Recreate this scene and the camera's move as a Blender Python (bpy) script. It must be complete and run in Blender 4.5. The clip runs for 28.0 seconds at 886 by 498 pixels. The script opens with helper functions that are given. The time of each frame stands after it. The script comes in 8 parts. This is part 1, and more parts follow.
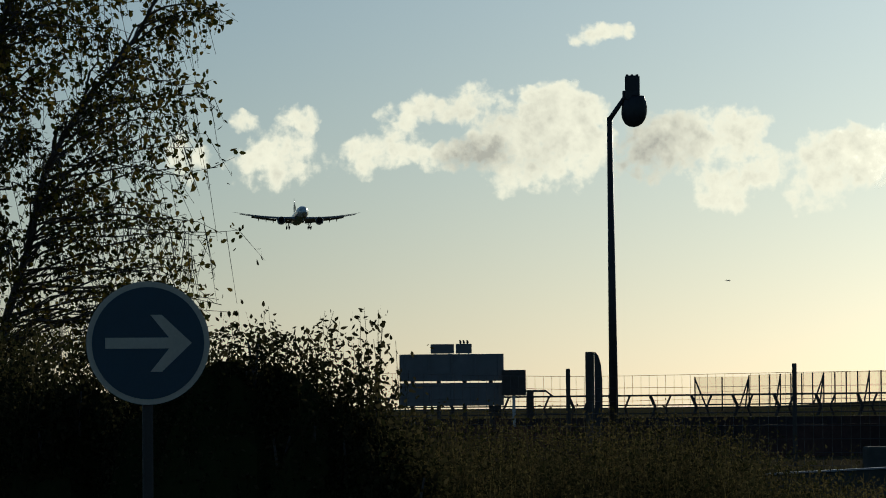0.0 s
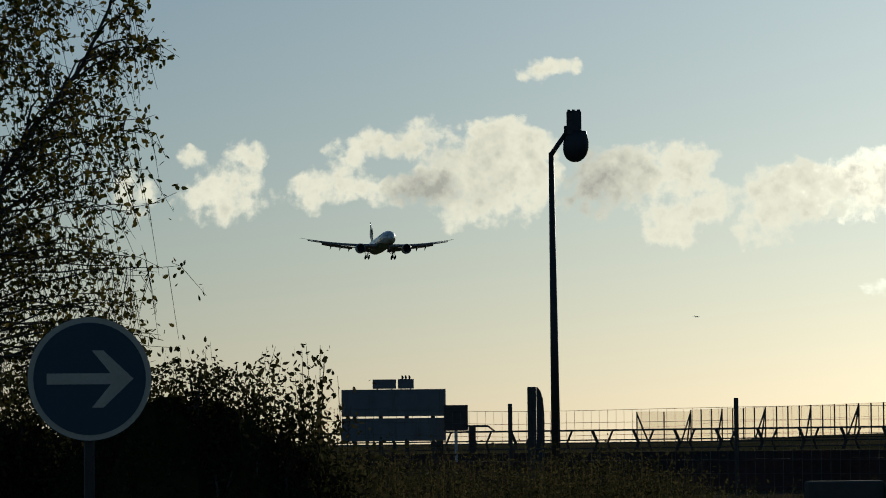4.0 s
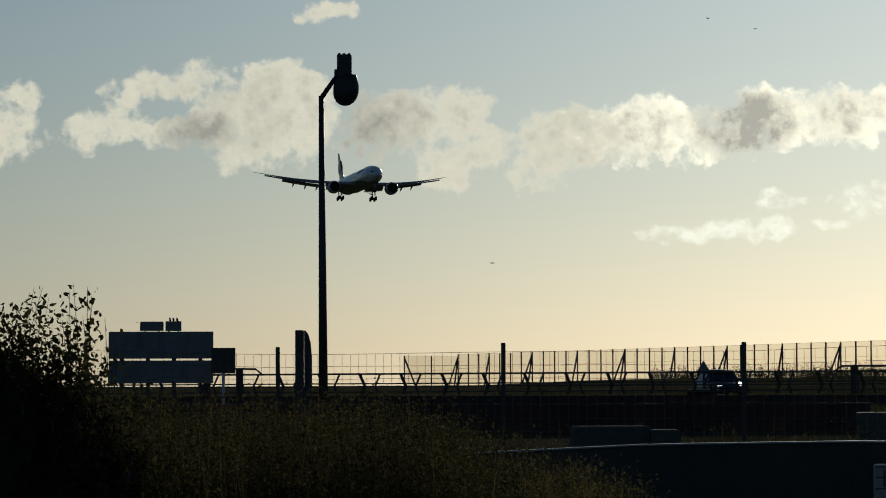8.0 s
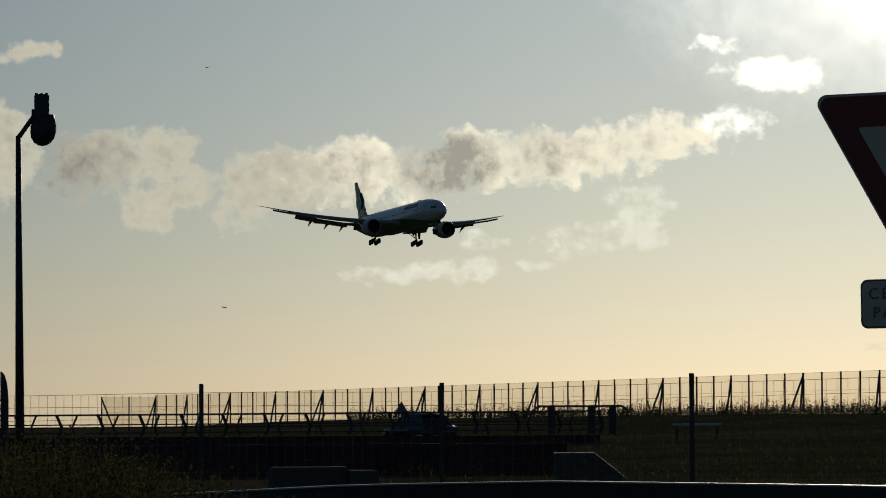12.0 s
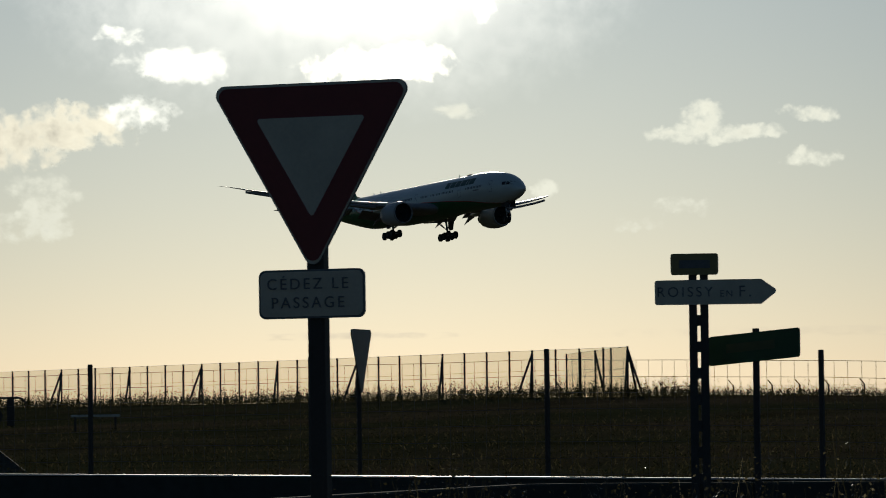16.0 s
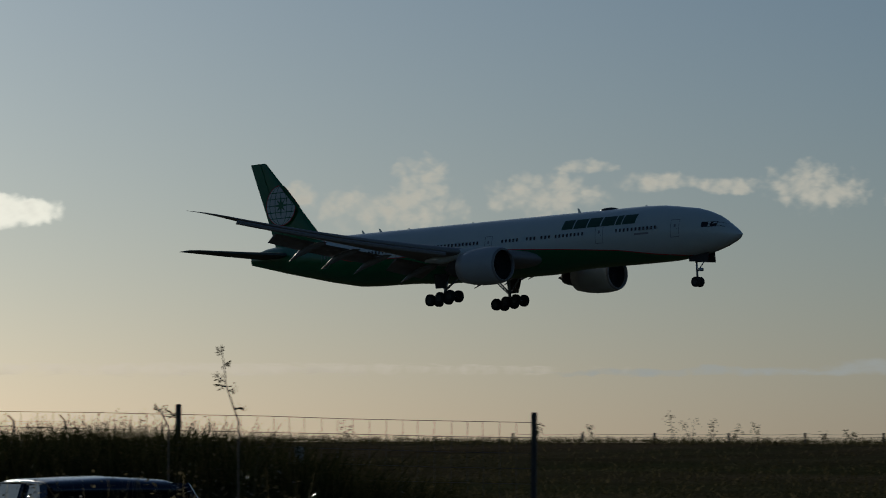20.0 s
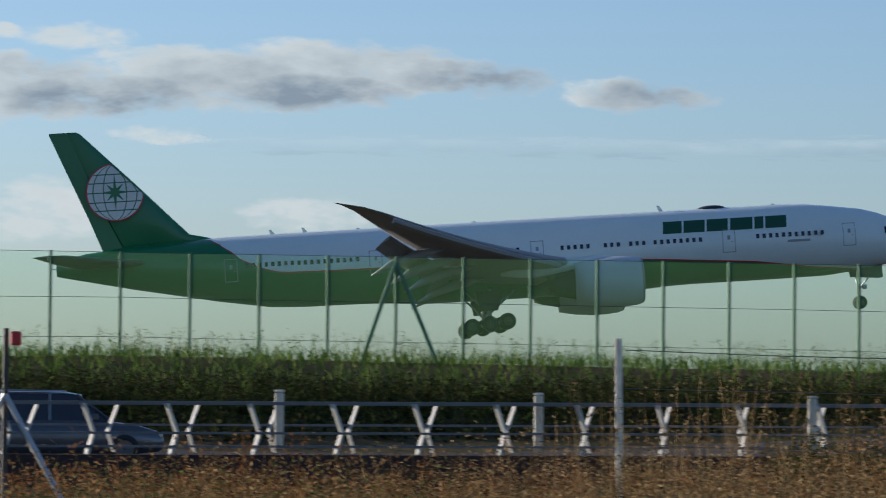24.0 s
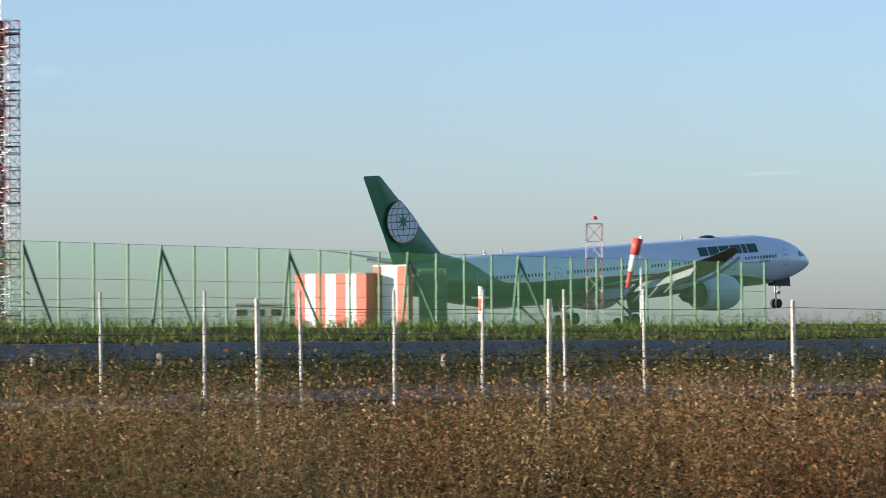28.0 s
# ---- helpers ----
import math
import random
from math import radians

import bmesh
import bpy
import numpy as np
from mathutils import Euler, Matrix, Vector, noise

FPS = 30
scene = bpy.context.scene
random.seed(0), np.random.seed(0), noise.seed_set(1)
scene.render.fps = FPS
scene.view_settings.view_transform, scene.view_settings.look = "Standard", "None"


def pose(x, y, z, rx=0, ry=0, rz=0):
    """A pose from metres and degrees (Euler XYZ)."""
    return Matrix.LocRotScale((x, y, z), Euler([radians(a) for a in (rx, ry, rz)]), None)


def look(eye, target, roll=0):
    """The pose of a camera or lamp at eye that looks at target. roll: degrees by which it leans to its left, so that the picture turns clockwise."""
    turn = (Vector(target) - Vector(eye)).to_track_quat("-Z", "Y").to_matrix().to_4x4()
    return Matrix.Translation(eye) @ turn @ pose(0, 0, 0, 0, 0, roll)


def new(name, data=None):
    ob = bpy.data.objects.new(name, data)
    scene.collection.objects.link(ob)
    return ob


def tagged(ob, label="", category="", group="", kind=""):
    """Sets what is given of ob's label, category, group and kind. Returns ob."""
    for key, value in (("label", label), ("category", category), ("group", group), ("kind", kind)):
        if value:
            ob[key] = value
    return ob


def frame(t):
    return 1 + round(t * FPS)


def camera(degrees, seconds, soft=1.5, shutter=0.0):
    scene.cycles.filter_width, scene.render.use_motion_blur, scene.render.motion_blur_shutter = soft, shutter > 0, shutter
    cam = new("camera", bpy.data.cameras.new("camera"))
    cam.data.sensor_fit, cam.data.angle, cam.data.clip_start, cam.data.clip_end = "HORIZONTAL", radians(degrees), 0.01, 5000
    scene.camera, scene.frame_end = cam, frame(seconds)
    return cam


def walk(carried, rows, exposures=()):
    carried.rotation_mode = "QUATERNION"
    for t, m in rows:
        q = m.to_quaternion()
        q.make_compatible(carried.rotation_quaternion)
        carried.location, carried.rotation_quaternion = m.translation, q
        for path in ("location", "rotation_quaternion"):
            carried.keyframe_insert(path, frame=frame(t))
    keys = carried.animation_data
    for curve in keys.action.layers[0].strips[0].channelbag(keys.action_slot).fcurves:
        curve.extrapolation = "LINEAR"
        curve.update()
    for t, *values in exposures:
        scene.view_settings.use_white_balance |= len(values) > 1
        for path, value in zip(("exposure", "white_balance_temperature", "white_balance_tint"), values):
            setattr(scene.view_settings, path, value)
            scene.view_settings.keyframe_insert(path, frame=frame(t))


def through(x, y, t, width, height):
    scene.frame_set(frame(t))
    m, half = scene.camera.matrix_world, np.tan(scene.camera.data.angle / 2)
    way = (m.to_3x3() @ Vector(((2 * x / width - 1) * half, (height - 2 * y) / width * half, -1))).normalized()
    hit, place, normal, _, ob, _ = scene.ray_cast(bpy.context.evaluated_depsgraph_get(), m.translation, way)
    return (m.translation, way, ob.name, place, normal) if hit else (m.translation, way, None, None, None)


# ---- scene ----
EYE = Vector((0.0, 0.0, 1.7))
cam = camera(12.94, 28.0, soft=1.0, shutter=0.15)


def aim(yaw, pitch, roll):
    """The camera's pose: degrees clockwise from +y, upwards, and lean."""
    y, p = radians(yaw), radians(pitch)
    way = Vector((math.sin(y) * math.cos(p), math.cos(y) * math.cos(p), math.sin(p)))
    return look(EYE, EYE + way * 100.0, roll)


walk(cam, [(t, aim(y, p, r)) for t, y, p, r in (
    (0.0, -77.271, 2.320, -0.47), (0.5, -77.089, 2.393, -0.63), (1.0, -76.947, 2.439, -0.56), (1.5, -76.802, 2.399, -0.51), (2.0, -76.652, 2.396, -0.49),
    (2.5, -76.534, 2.424, -0.65), (3.0, -76.466, 2.475, -0.67), (3.5, -76.450, 2.665, -0.66), (5.5, -76.160, 3.040, -0.30), (6.0, -75.800, 2.949, -0.30),
    (6.5, -75.022, 2.807, -0.35), (7.0, -74.296, 2.564, -0.45), (7.5, -73.655, 2.299, -0.21), (8.0, -73.028, 1.978, -0.18), (8.5, -72.348, 1.737, -0.07),
    (9.0, -71.661, 1.928, -0.02), (9.5, -71.131, 2.074, -0.28), (10.0, -70.649, 2.147, -0.49), (10.5, -70.118, 2.271, -0.53), (11.0, -69.646, 2.432, -0.52),
    (11.5, -69.148, 2.514, -0.39), (13.5, -66.075, 2.498, -0.39), (14.0, -64.831, 2.412, -0.46), (14.5, -63.737, 2.395, -0.50), (15.0, -62.575, 2.357, -0.69),
    (15.5, -61.105, 2.351, -0.72), (16.0, -59.790, 2.355, -0.68), (16.5, -58.199, 2.306, -0.60), (17.0, -56.157, 2.396, -0.59), (17.5, -54.518, 2.559, -0.59),
    (18.0, -52.248, 2.664, -0.48), (18.5, -49.470, 2.770, -0.10), (19.0, -46.933, 2.790, 0.09), (19.3, -45.526, 2.742, 0.11), (19.5, -44.547, 2.759, 0.08),
    (20.0, -40.585, 2.826, 0.00), (20.5, -36.521, 2.857, 0.39), (20.8, -33.376, 2.886, 0.37), (21.1, -30.000, 2.964, 0.38), (21.5, -25.821, 2.863, 0.25),
    (23.5, -2.340, 2.345, 1.25), (23.8, 1.203, 2.188, 0.77), (24.1, 4.226, 1.963, 0.76), (24.4, 8.146, 1.911, 1.26), (24.7, 12.084, 1.887, 1.38),
    (25.0, 15.918, 1.810, 1.36), (25.3, 19.652, 1.492, 1.16), (25.5, 22.010, 1.430, 0.99), (25.8, 24.870, 1.337, 0.65), (26.0, 26.812, 1.429, 0.82),
    (26.3, 29.164, 1.391, 0.54), (26.6, 32.334, 1.317, 0.36), (27.0, 35.731, 1.166, 0.32), (27.5, 39.128, 1.209, -0.17), (28.0, 42.200, 1.099, -0.29),
)], exposures=[
    (0, -0.88, 5505, -0.8), (8, -1.29, 5562, 1.9), (10, -1.42, 5650, 2.8), (11.5, -1.58, 5720, 3.5), (14, -1.68, 5720, 3.5), (15.5, -1.56, 5627, 3.3), (17, -1.74, 5700, 4.0), (18, -1.80, 5760, 5.2), (18.5, -1.95, 5850, 5.8), (20, -1.36, 5530, 6.1),
    (20.5, -0.97, 5528, 6.9), (21, -0.83, 5497, 7.7), (21.5, -0.55, 5516, 8.6), (23.5, 0.79, 5600, 14.7), (24, 0.93, 5548, 14.0), (25, 1.27, 5587, 15.8), (26, 1.52, 5694, 18.5), (27, 1.47, 5713, 17.2), (28, 1.50, 5721, 17.6)])

# ---- light: low sun behind the runway, clear hazy sky ----
SUN_AZ, SUN_EL = -60.5, 12.0
world = bpy.data.worlds.new("world")
scene.world = world
world.use_nodes = True
wn = world.node_tree
wn.nodes.clear()
sky = wn.nodes.new("ShaderNodeTexSky")
sky.sky_type = "NISHITA"
sky.sun_disc = False
sky.sun_elevation, sky.sun_rotation = radians(SUN_EL), radians(SUN_AZ)
sky.air_density, sky.dust_density, sky.ozone_density = 1.0, 0.65, 4.0
sky_bg = wn.nodes.new("ShaderNodeBackground")
sky_bg.inputs["Strength"].default_value = 0.08
sky_out = wn.nodes.new("ShaderNodeOutputWorld")
grey, hazy = wn.nodes.new("ShaderNodeRGBToBW"), wn.nodes.new("ShaderNodeMix")
hazy.data_type = "RGBA"
hazy.inputs["Factor"].default_value = 0.22  # high haze that pales the sky's colours
wn.links.new(sky.outputs[0], grey.inputs[0])
wn.links.new(sky.outputs[0], hazy.inputs["A"])
wn.links.new(grey.outputs[0], hazy.inputs["B"])
wn.links.new(hazy.outputs["Result"], sky_bg.inputs["Color"])
wn.links.new(sky_bg.outputs[0], sky_out.inputs["Surface"])
sun = new("sun", bpy.data.lights.new("sun", "SUN"))
sun.data.energy, sun.data.angle, sun.data.color = 3.8, radians(0.6), (1.0, 0.83, 0.60)
sun_way = Vector((math.sin(radians(SUN_AZ)) * math.cos(radians(SUN_EL)), math.cos(radians(SUN_AZ)) * math.cos(radians(SUN_EL)), math.sin(radians(SUN_EL))))
sun.matrix_world = look(sun_way * 500.0, (0, 0, 0))
# ---- materials ----
def mat(name, color, rough=0.6, metal=0.0, vary=0.15, scale=8.0, bump=0.0, fine=60.0, island=0.0, spec=0.5, second=None, mix_scale=1.0, coat=0.0):
    """A surface with colour variation at two scales, optional per-piece variation and relief."""
    m = bpy.data.materials.new(name)
    m.use_nodes = True
    nt = m.node_tree
    b = nt.nodes["Principled BSDF"]
    b.inputs["Roughness"].default_value, b.inputs["Metallic"].default_value = rough, metal
    b.inputs["Specular IOR Level"].default_value = spec
    b.inputs["Coat Weight"].default_value = coat
    co = nt.nodes.new("ShaderNodeTexCoord")
    n1, n2 = nt.nodes.new("ShaderNodeTexNoise"), nt.nodes.new("ShaderNodeTexNoise")
    n1.inputs["Scale"].default_value, n1.inputs["Detail"].default_value = scale, 5
    n2.inputs["Scale"].default_value, n2.inputs["Detail"].default_value = fine, 3
    for n in (n1, n2):
        nt.links.new(co.outputs["Object"], n.inputs["Vector"])
    add = nt.nodes.new("ShaderNodeMath")
    add.operation = "MULTIPLY_ADD"
    add.inputs[1].default_value = 0.6
    nt.links.new(n1.outputs["Fac"], add.inputs[0])
    half = nt.nodes.new("ShaderNodeMath")
    half.operation = "MULTIPLY"
    half.inputs[1].default_value = 0.4
    nt.links.new(n2.outputs["Fac"], half.inputs[0])
    nt.links.new(half.outputs[0], add.inputs[2])
    value = add.outputs[0]
    ramp = nt.nodes.new("ShaderNodeMapRange")
    ramp.inputs["From Min"].default_value, ramp.inputs["From Max"].default_value = 0.3, 0.7
    ramp.inputs["To Min"].default_value, ramp.inputs["To Max"].default_value = 1 - vary, 1 + vary
    nt.links.new(value, ramp.inputs["Value"])
    level = ramp.outputs[0]
    if island:
        g = nt.nodes.new("ShaderNodeNewGeometry")
        r = nt.nodes.new("ShaderNodeMapRange")
        r.inputs["To Min"].default_value, r.inputs["To Max"].default_value = 1 - island, 1 + island
        nt.links.new(g.outputs["Random Per Island"], r.inputs["Value"])
        mul = nt.nodes.new("ShaderNodeMath")
        mul.operation = "MULTIPLY"
        nt.links.new(level, mul.inputs[0])
        nt.links.new(r.outputs[0], mul.inputs[1])
        level = mul.outputs[0]
    base = nt.nodes.new("ShaderNodeRGB")
    base.outputs[0].default_value = (*color, 1)
    source = base.outputs[0]
    if second:
        mx = nt.nodes.new("ShaderNodeMix")
        mx.data_type = "RGBA"
        mx.inputs["A"].default_value, mx.inputs["B"].default_value = (*color, 1), (*second, 1)
        if island:
            nt.links.new(g.outputs["Random Per Island"], mx.inputs["Factor"])
        else:
            n3 = nt.nodes.new("ShaderNodeTexNoise")
            n3.inputs["Scale"].default_value, n3.inputs["Detail"].default_value = mix_scale, 6
            nt.links.new(co.outputs["Object"], n3.inputs["Vector"])
            r3 = nt.nodes.new("ShaderNodeMapRange")
            r3.inputs["From Min"].default_value, r3.inputs["From Max"].default_value = 0.4, 0.62
            nt.links.new(n3.outputs["Fac"], r3.inputs["Value"])
            nt.links.new(r3.outputs[0], mx.inputs["Factor"])
        source = mx.outputs["Result"]
    vm = nt.nodes.new("ShaderNodeVectorMath")
    vm.operation = "SCALE"
    nt.links.new(source, vm.inputs[0])
    nt.links.new(level, vm.inputs["Scale"])
    nt.links.new(vm.outputs[0], b.inputs["Base Color"])
    if bump:
        bp = nt.nodes.new("ShaderNodeBump")
        bp.inputs["Strength"].default_value, bp.inputs["Distance"].default_value = bump, 0.02
        nt.links.new(value, bp.inputs["Height"])
        nt.links.new(bp.outputs[0], b.inputs["Normal"])
    return m


def leafy(name, color, second, through=0.35, rough=0.9, spec=0.0, vary=0.25, scale=0.6):
    """Leaves and blades: varied piece by piece, letting some light through."""
    m = mat(name, color, rough, vary=vary, scale=scale, fine=9.0, island=0.45, second=second, spec=spec)
    nt = m.node_tree
    b, out = nt.nodes["Principled BSDF"], nt.nodes["Material Output"]
    tl, mix = nt.nodes.new("ShaderNodeBsdfTranslucent"), nt.nodes.new("ShaderNodeMixShader")
    nt.links.new(b.inputs["Base Color"].links[0].from_socket, tl.inputs["Color"])
    mix.inputs[0].default_value = through
    nt.links.new(b.outputs[0], mix.inputs[1])
    nt.links.new(tl.outputs[0], mix.inputs[2])
    nt.links.new(mix.outputs[0], out.inputs["Surface"])
    return m


def glowing(name, color, strength):
    m = bpy.data.materials.new(name)
    m.use_nodes = True
    b = m.node_tree.nodes["Principled BSDF"]
    b.inputs["Base Color"].default_value = (*color, 1)
    b.inputs["Emission Color"].default_value, b.inputs["Emission Strength"].default_value = (*color, 1), strength
    return m


def sheer(name, tint, body, share):
    """A see-through tinted sheet: part clear, part scattering, dusty in patches."""
    m = bpy.data.materials.new(name)
    m.use_nodes = True
    nt = m.node_tree
    nt.nodes.clear()
    out = nt.nodes.new("ShaderNodeOutputMaterial")
    clear, dif, trl = nt.nodes.new("ShaderNodeBsdfTransparent"), nt.nodes.new("ShaderNodeBsdfDiffuse"), nt.nodes.new("ShaderNodeBsdfTranslucent")
    clear.inputs["Color"].default_value = (*tint, 1)
    dif.inputs["Color"].default_value = (*body, 1)
    trl.inputs["Color"].default_value = (*body, 1)
    m1, m2 = nt.nodes.new("ShaderNodeMixShader"), nt.nodes.new("ShaderNodeMixShader")
    nt.links.new(dif.outputs[0], m1.inputs[1])
    nt.links.new(trl.outputs[0], m1.inputs[2])
    co, n = nt.nodes.new("ShaderNodeTexCoord"), nt.nodes.new("ShaderNodeTexNoise")
    n.inputs["Scale"].default_value, n.inputs["Detail"].default_value = 0.35, 6
    nt.links.new(co.outputs["Object"], n.inputs["Vector"])
    r = nt.nodes.new("ShaderNodeMapRange")
    r.inputs["To Min"].default_value, r.inputs["To Max"].default_value = share * 0.75, share * 1.25
    nt.links.new(n.outputs["Fac"], r.inputs["Value"])
    nt.links.new(r.outputs[0], m2.inputs[0])
    nt.links.new(clear.outputs[0], m2.inputs[1])
    nt.links.new(m1.outputs[0], m2.inputs[2])
    nt.links.new(m2.outputs[0], out.inputs["Surface"])
    return m


POST_GREY = mat("weathered_grey_post", (0.30, 0.27, 0.22), 0.85, 0.0, 0.35, 7.0, 0.4, second=(0.12, 0.11, 0.09), mix_scale=5.0)
STEEL = mat("galvanised_steel", (0.42, 0.44, 0.46), 0.45, 0.7, 0.2, 3.0, 0.1)
POST_WHITE = mat("weathered_concrete_post", (0.82, 0.75, 0.58), 0.8, 0.0, 0.25, 9.0, 0.4, second=(0.56, 0.51, 0.41), mix_scale=14.0)
POST_DARK = mat("dark_steel_post", (0.055, 0.050, 0.043), 0.65, 0.0, 0.3, 5.0, 0.1)
GREEN_STEEL = mat("green_painted_steel", (0.088, 0.19, 0.088), 0.6, 0.0, 0.2, 2.0, 0.1)
WIRE = mat("fence_wire", (0.09, 0.09, 0.085), 0.65, 0.3, 0.2, 20.0)
SCREEN_CLEAR = sheer("weathered_clear_screen", (0.90, 0.89, 0.86), (0.26, 0.25, 0.20), 0.035)
SCREEN = sheer("green_sheer_screen", (0.93, 0.98, 0.955), (0.24, 0.48, 0.21), 0.06)
DARK_CONCRETE = mat("dark_reddish_concrete", (0.050, 0.035, 0.033), 0.9, 0.0, 0.3, 0.6, 0.4, 9.0, spec=0.1)
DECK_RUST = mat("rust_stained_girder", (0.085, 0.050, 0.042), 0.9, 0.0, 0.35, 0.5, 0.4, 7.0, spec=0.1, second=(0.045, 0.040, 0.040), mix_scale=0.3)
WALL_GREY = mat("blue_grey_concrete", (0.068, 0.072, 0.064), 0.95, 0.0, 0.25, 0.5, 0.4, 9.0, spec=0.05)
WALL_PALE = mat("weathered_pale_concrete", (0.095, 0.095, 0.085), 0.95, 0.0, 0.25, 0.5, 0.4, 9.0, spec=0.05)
# paler and smoother than the wall, to carry its top edge's sun glint
GLINT_EDGE = mat("glint_edge_pale", (0.26, 0.25, 0.24), 0.45, 0.0, 0.2, 1.5, 0.2, 14.0)
BARRIER_WHITE = mat("zinc_white_barrier_paint", (0.54, 0.52, 0.46), 0.45, 0.0, 0.15, 5.0, 0.2)
SHADE_GREY = mat("dull_dark_grey", (0.052, 0.046, 0.038), 0.65, 0.0, 0.25, 3.0, 0.1)
CONCRETE = mat("concrete", (0.34, 0.33, 0.31), 0.9, 0.0, 0.25, 0.8, 0.5, 12.0)
ASPHALT = mat("asphalt", (0.066, 0.064, 0.060), 0.9, 0.0, 0.2, 0.5, 0.3, 40.0, spec=0.03)
# paler than the asphalt: the road's sunlit look is in this colour
LIT_ROAD_GREY = mat("lit_road_strip_grey", (0.29, 0.26, 0.22), 0.9, 0.0, 0.2, 0.6, 0.3, 20.0, spec=0.1)
SOIL = mat("field_soil_and_grass", (0.060, 0.062, 0.030), 0.95, 0.0, 0.4, 0.15, 0.6, 3.0, spec=0.0, second=(0.095, 0.075, 0.045), mix_scale=0.05)
PAINT_WHITE = mat("white_aircraft_paint", (0.71, 0.76, 0.71), 0.3, 0.0, 0.04, 0.4, coat=0.3, fine=4.0)
PAINT_GREEN = mat("green_aircraft_paint", (0.013, 0.16, 0.052), 0.3, 0.0, 0.08, 0.4, coat=0.3, fine=4.0)
PAINT_NAME = mat("dark_green_lettering_paint", (0.012, 0.075, 0.036), 0.4, 0.0, 0.08, 0.4, fine=4.0)
EMBLEM_PALE = mat("dulled_emblem_white", (0.70, 0.71, 0.67), 0.45, 0.0, 0.1, 0.6, fine=4.0)
ENGINE_GREY = mat("pale_grey_nacelle_paint", (0.50, 0.52, 0.51), 0.4, 0.0, 0.06, 0.5, fine=4.0)
PAINT_RED = mat("red_paint", (0.55, 0.03, 0.03), 0.45, 0.0, 0.15, 3.0)
WING_GREY = mat("grey_wing_paint", (0.29, 0.285, 0.28), 0.45, 0.1, 0.10, 0.8, fine=6.0)
TAIL_GREY = mat("dull_tailplane_grey", (0.12, 0.14, 0.13), 0.6, 0.0, 0.1, 0.8, fine=6.0, spec=0.2)
BARE_METAL = mat("bare_metal", (0.55, 0.55, 0.56), 0.3, 0.9, 0.12, 2.0)
BLACK = mat("black_rubber", (0.018, 0.018, 0.018), 0.8, 0.0, 0.3, 6.0)
GLASS_DARK = mat("dark_glass", (0.012, 0.014, 0.018), 0.08, 0.0, 0.1, 3.0, spec=0.6)
SIGN_BACK = mat("sign_back_aluminium", (0.16, 0.17, 0.18), 0.5, 0.5, 0.2, 2.0)
SIGN_BLUE = mat("blue_sign_film", (0.022, 0.060, 0.095), 0.4, 0.0, 0.12, 3.0)
SIGN_WHITE = mat("white_sign_film", (0.62, 0.56, 0.44), 0.45, 0.0, 0.12, 4.0)
SIGN_RED = mat("red_sign_film", (0.19, 0.030, 0.026), 0.45, 0.0, 0.12, 4.0)
SIGN_GREEN = mat("green_sign_film", (0.035, 0.09, 0.03), 0.45, 0.0, 0.12, 4.0)
SIGN_YELLOW = mat("yellow_sign_film", (0.30, 0.24, 0.09), 0.5, 0.0, 0.12, 4.0)
SIGN_OLIVE = mat("faded_olive_writing", (0.085, 0.10, 0.035), 0.5, 0.0, 0.2, 6.0)
INK_FADED = mat("sun_bleached_ink", (0.16, 0.16, 0.16), 0.6, 0.0, 0.25, 6.0)
INK = mat("black_ink", (0.02, 0.02, 0.02), 0.6, 0.0, 0.1, 4.0)
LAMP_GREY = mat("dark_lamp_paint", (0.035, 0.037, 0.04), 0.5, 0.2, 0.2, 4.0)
BARK = mat("birch_bark", (0.10, 0.085, 0.07), 0.9, 0.0, 0.4, 8.0, 0.6)
LEAF_BIRCH = leafy("birch_leaves", (0.055, 0.075, 0.018), (0.12, 0.085, 0.02), 0.4)
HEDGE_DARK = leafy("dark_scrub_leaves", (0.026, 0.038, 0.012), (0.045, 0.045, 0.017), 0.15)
LEAF_BUSH = leafy("bush_leaves", (0.034, 0.042, 0.017), (0.066, 0.054, 0.026), 0.4)
LEAF_GLOSSY = leafy("glossy_dark_weed_leaves", (0.050, 0.054, 0.024), (0.10, 0.080, 0.040), 0.4, 0.32, 0.6)
LEAF_GREEN = leafy("green_leaves", (0.06, 0.11, 0.025), (0.10, 0.12, 0.03), 0.35)
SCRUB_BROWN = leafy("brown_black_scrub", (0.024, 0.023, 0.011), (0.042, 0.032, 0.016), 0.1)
WEED_BROWN = leafy("dry_brown_weeds", (0.135, 0.086, 0.040), (0.29, 0.20, 0.095), 0.35, vary=0.65, scale=1.8)
WEED_OLIVE = leafy("faded_olive_weeds", (0.070, 0.062, 0.024), (0.17, 0.135, 0.055), 0.3, vary=0.65, scale=1.5)
# raised colour: the sunlit specks of backlit leaves are put into it
WEED_PALE = leafy("backlit_pale_weed_leaves", (0.22, 0.18, 0.09), (0.33, 0.28, 0.16), 0.6)
WEED_RED = leafy("rusty_weeds", (0.145, 0.060, 0.024), (0.22, 0.115, 0.046), 0.3, vary=0.6, scale=2.2)
BRAMBLE = leafy("shadow_dark_bramble_leaves", (0.045, 0.038, 0.017), (0.095, 0.052, 0.024), 0.2)
CAB_GLASS = mat("tinted_cab_glass", (0.10, 0.12, 0.13), 0.25, 0.0, 0.1, 0.3, spec=0.6)
GRASS_DARK = leafy("dark_rough_grass", (0.080, 0.082, 0.036), (0.15, 0.12, 0.060), 0.3)
GRASS = leafy("green_grass", (0.060, 0.14, 0.020), (0.13, 0.16, 0.04), 0.35)
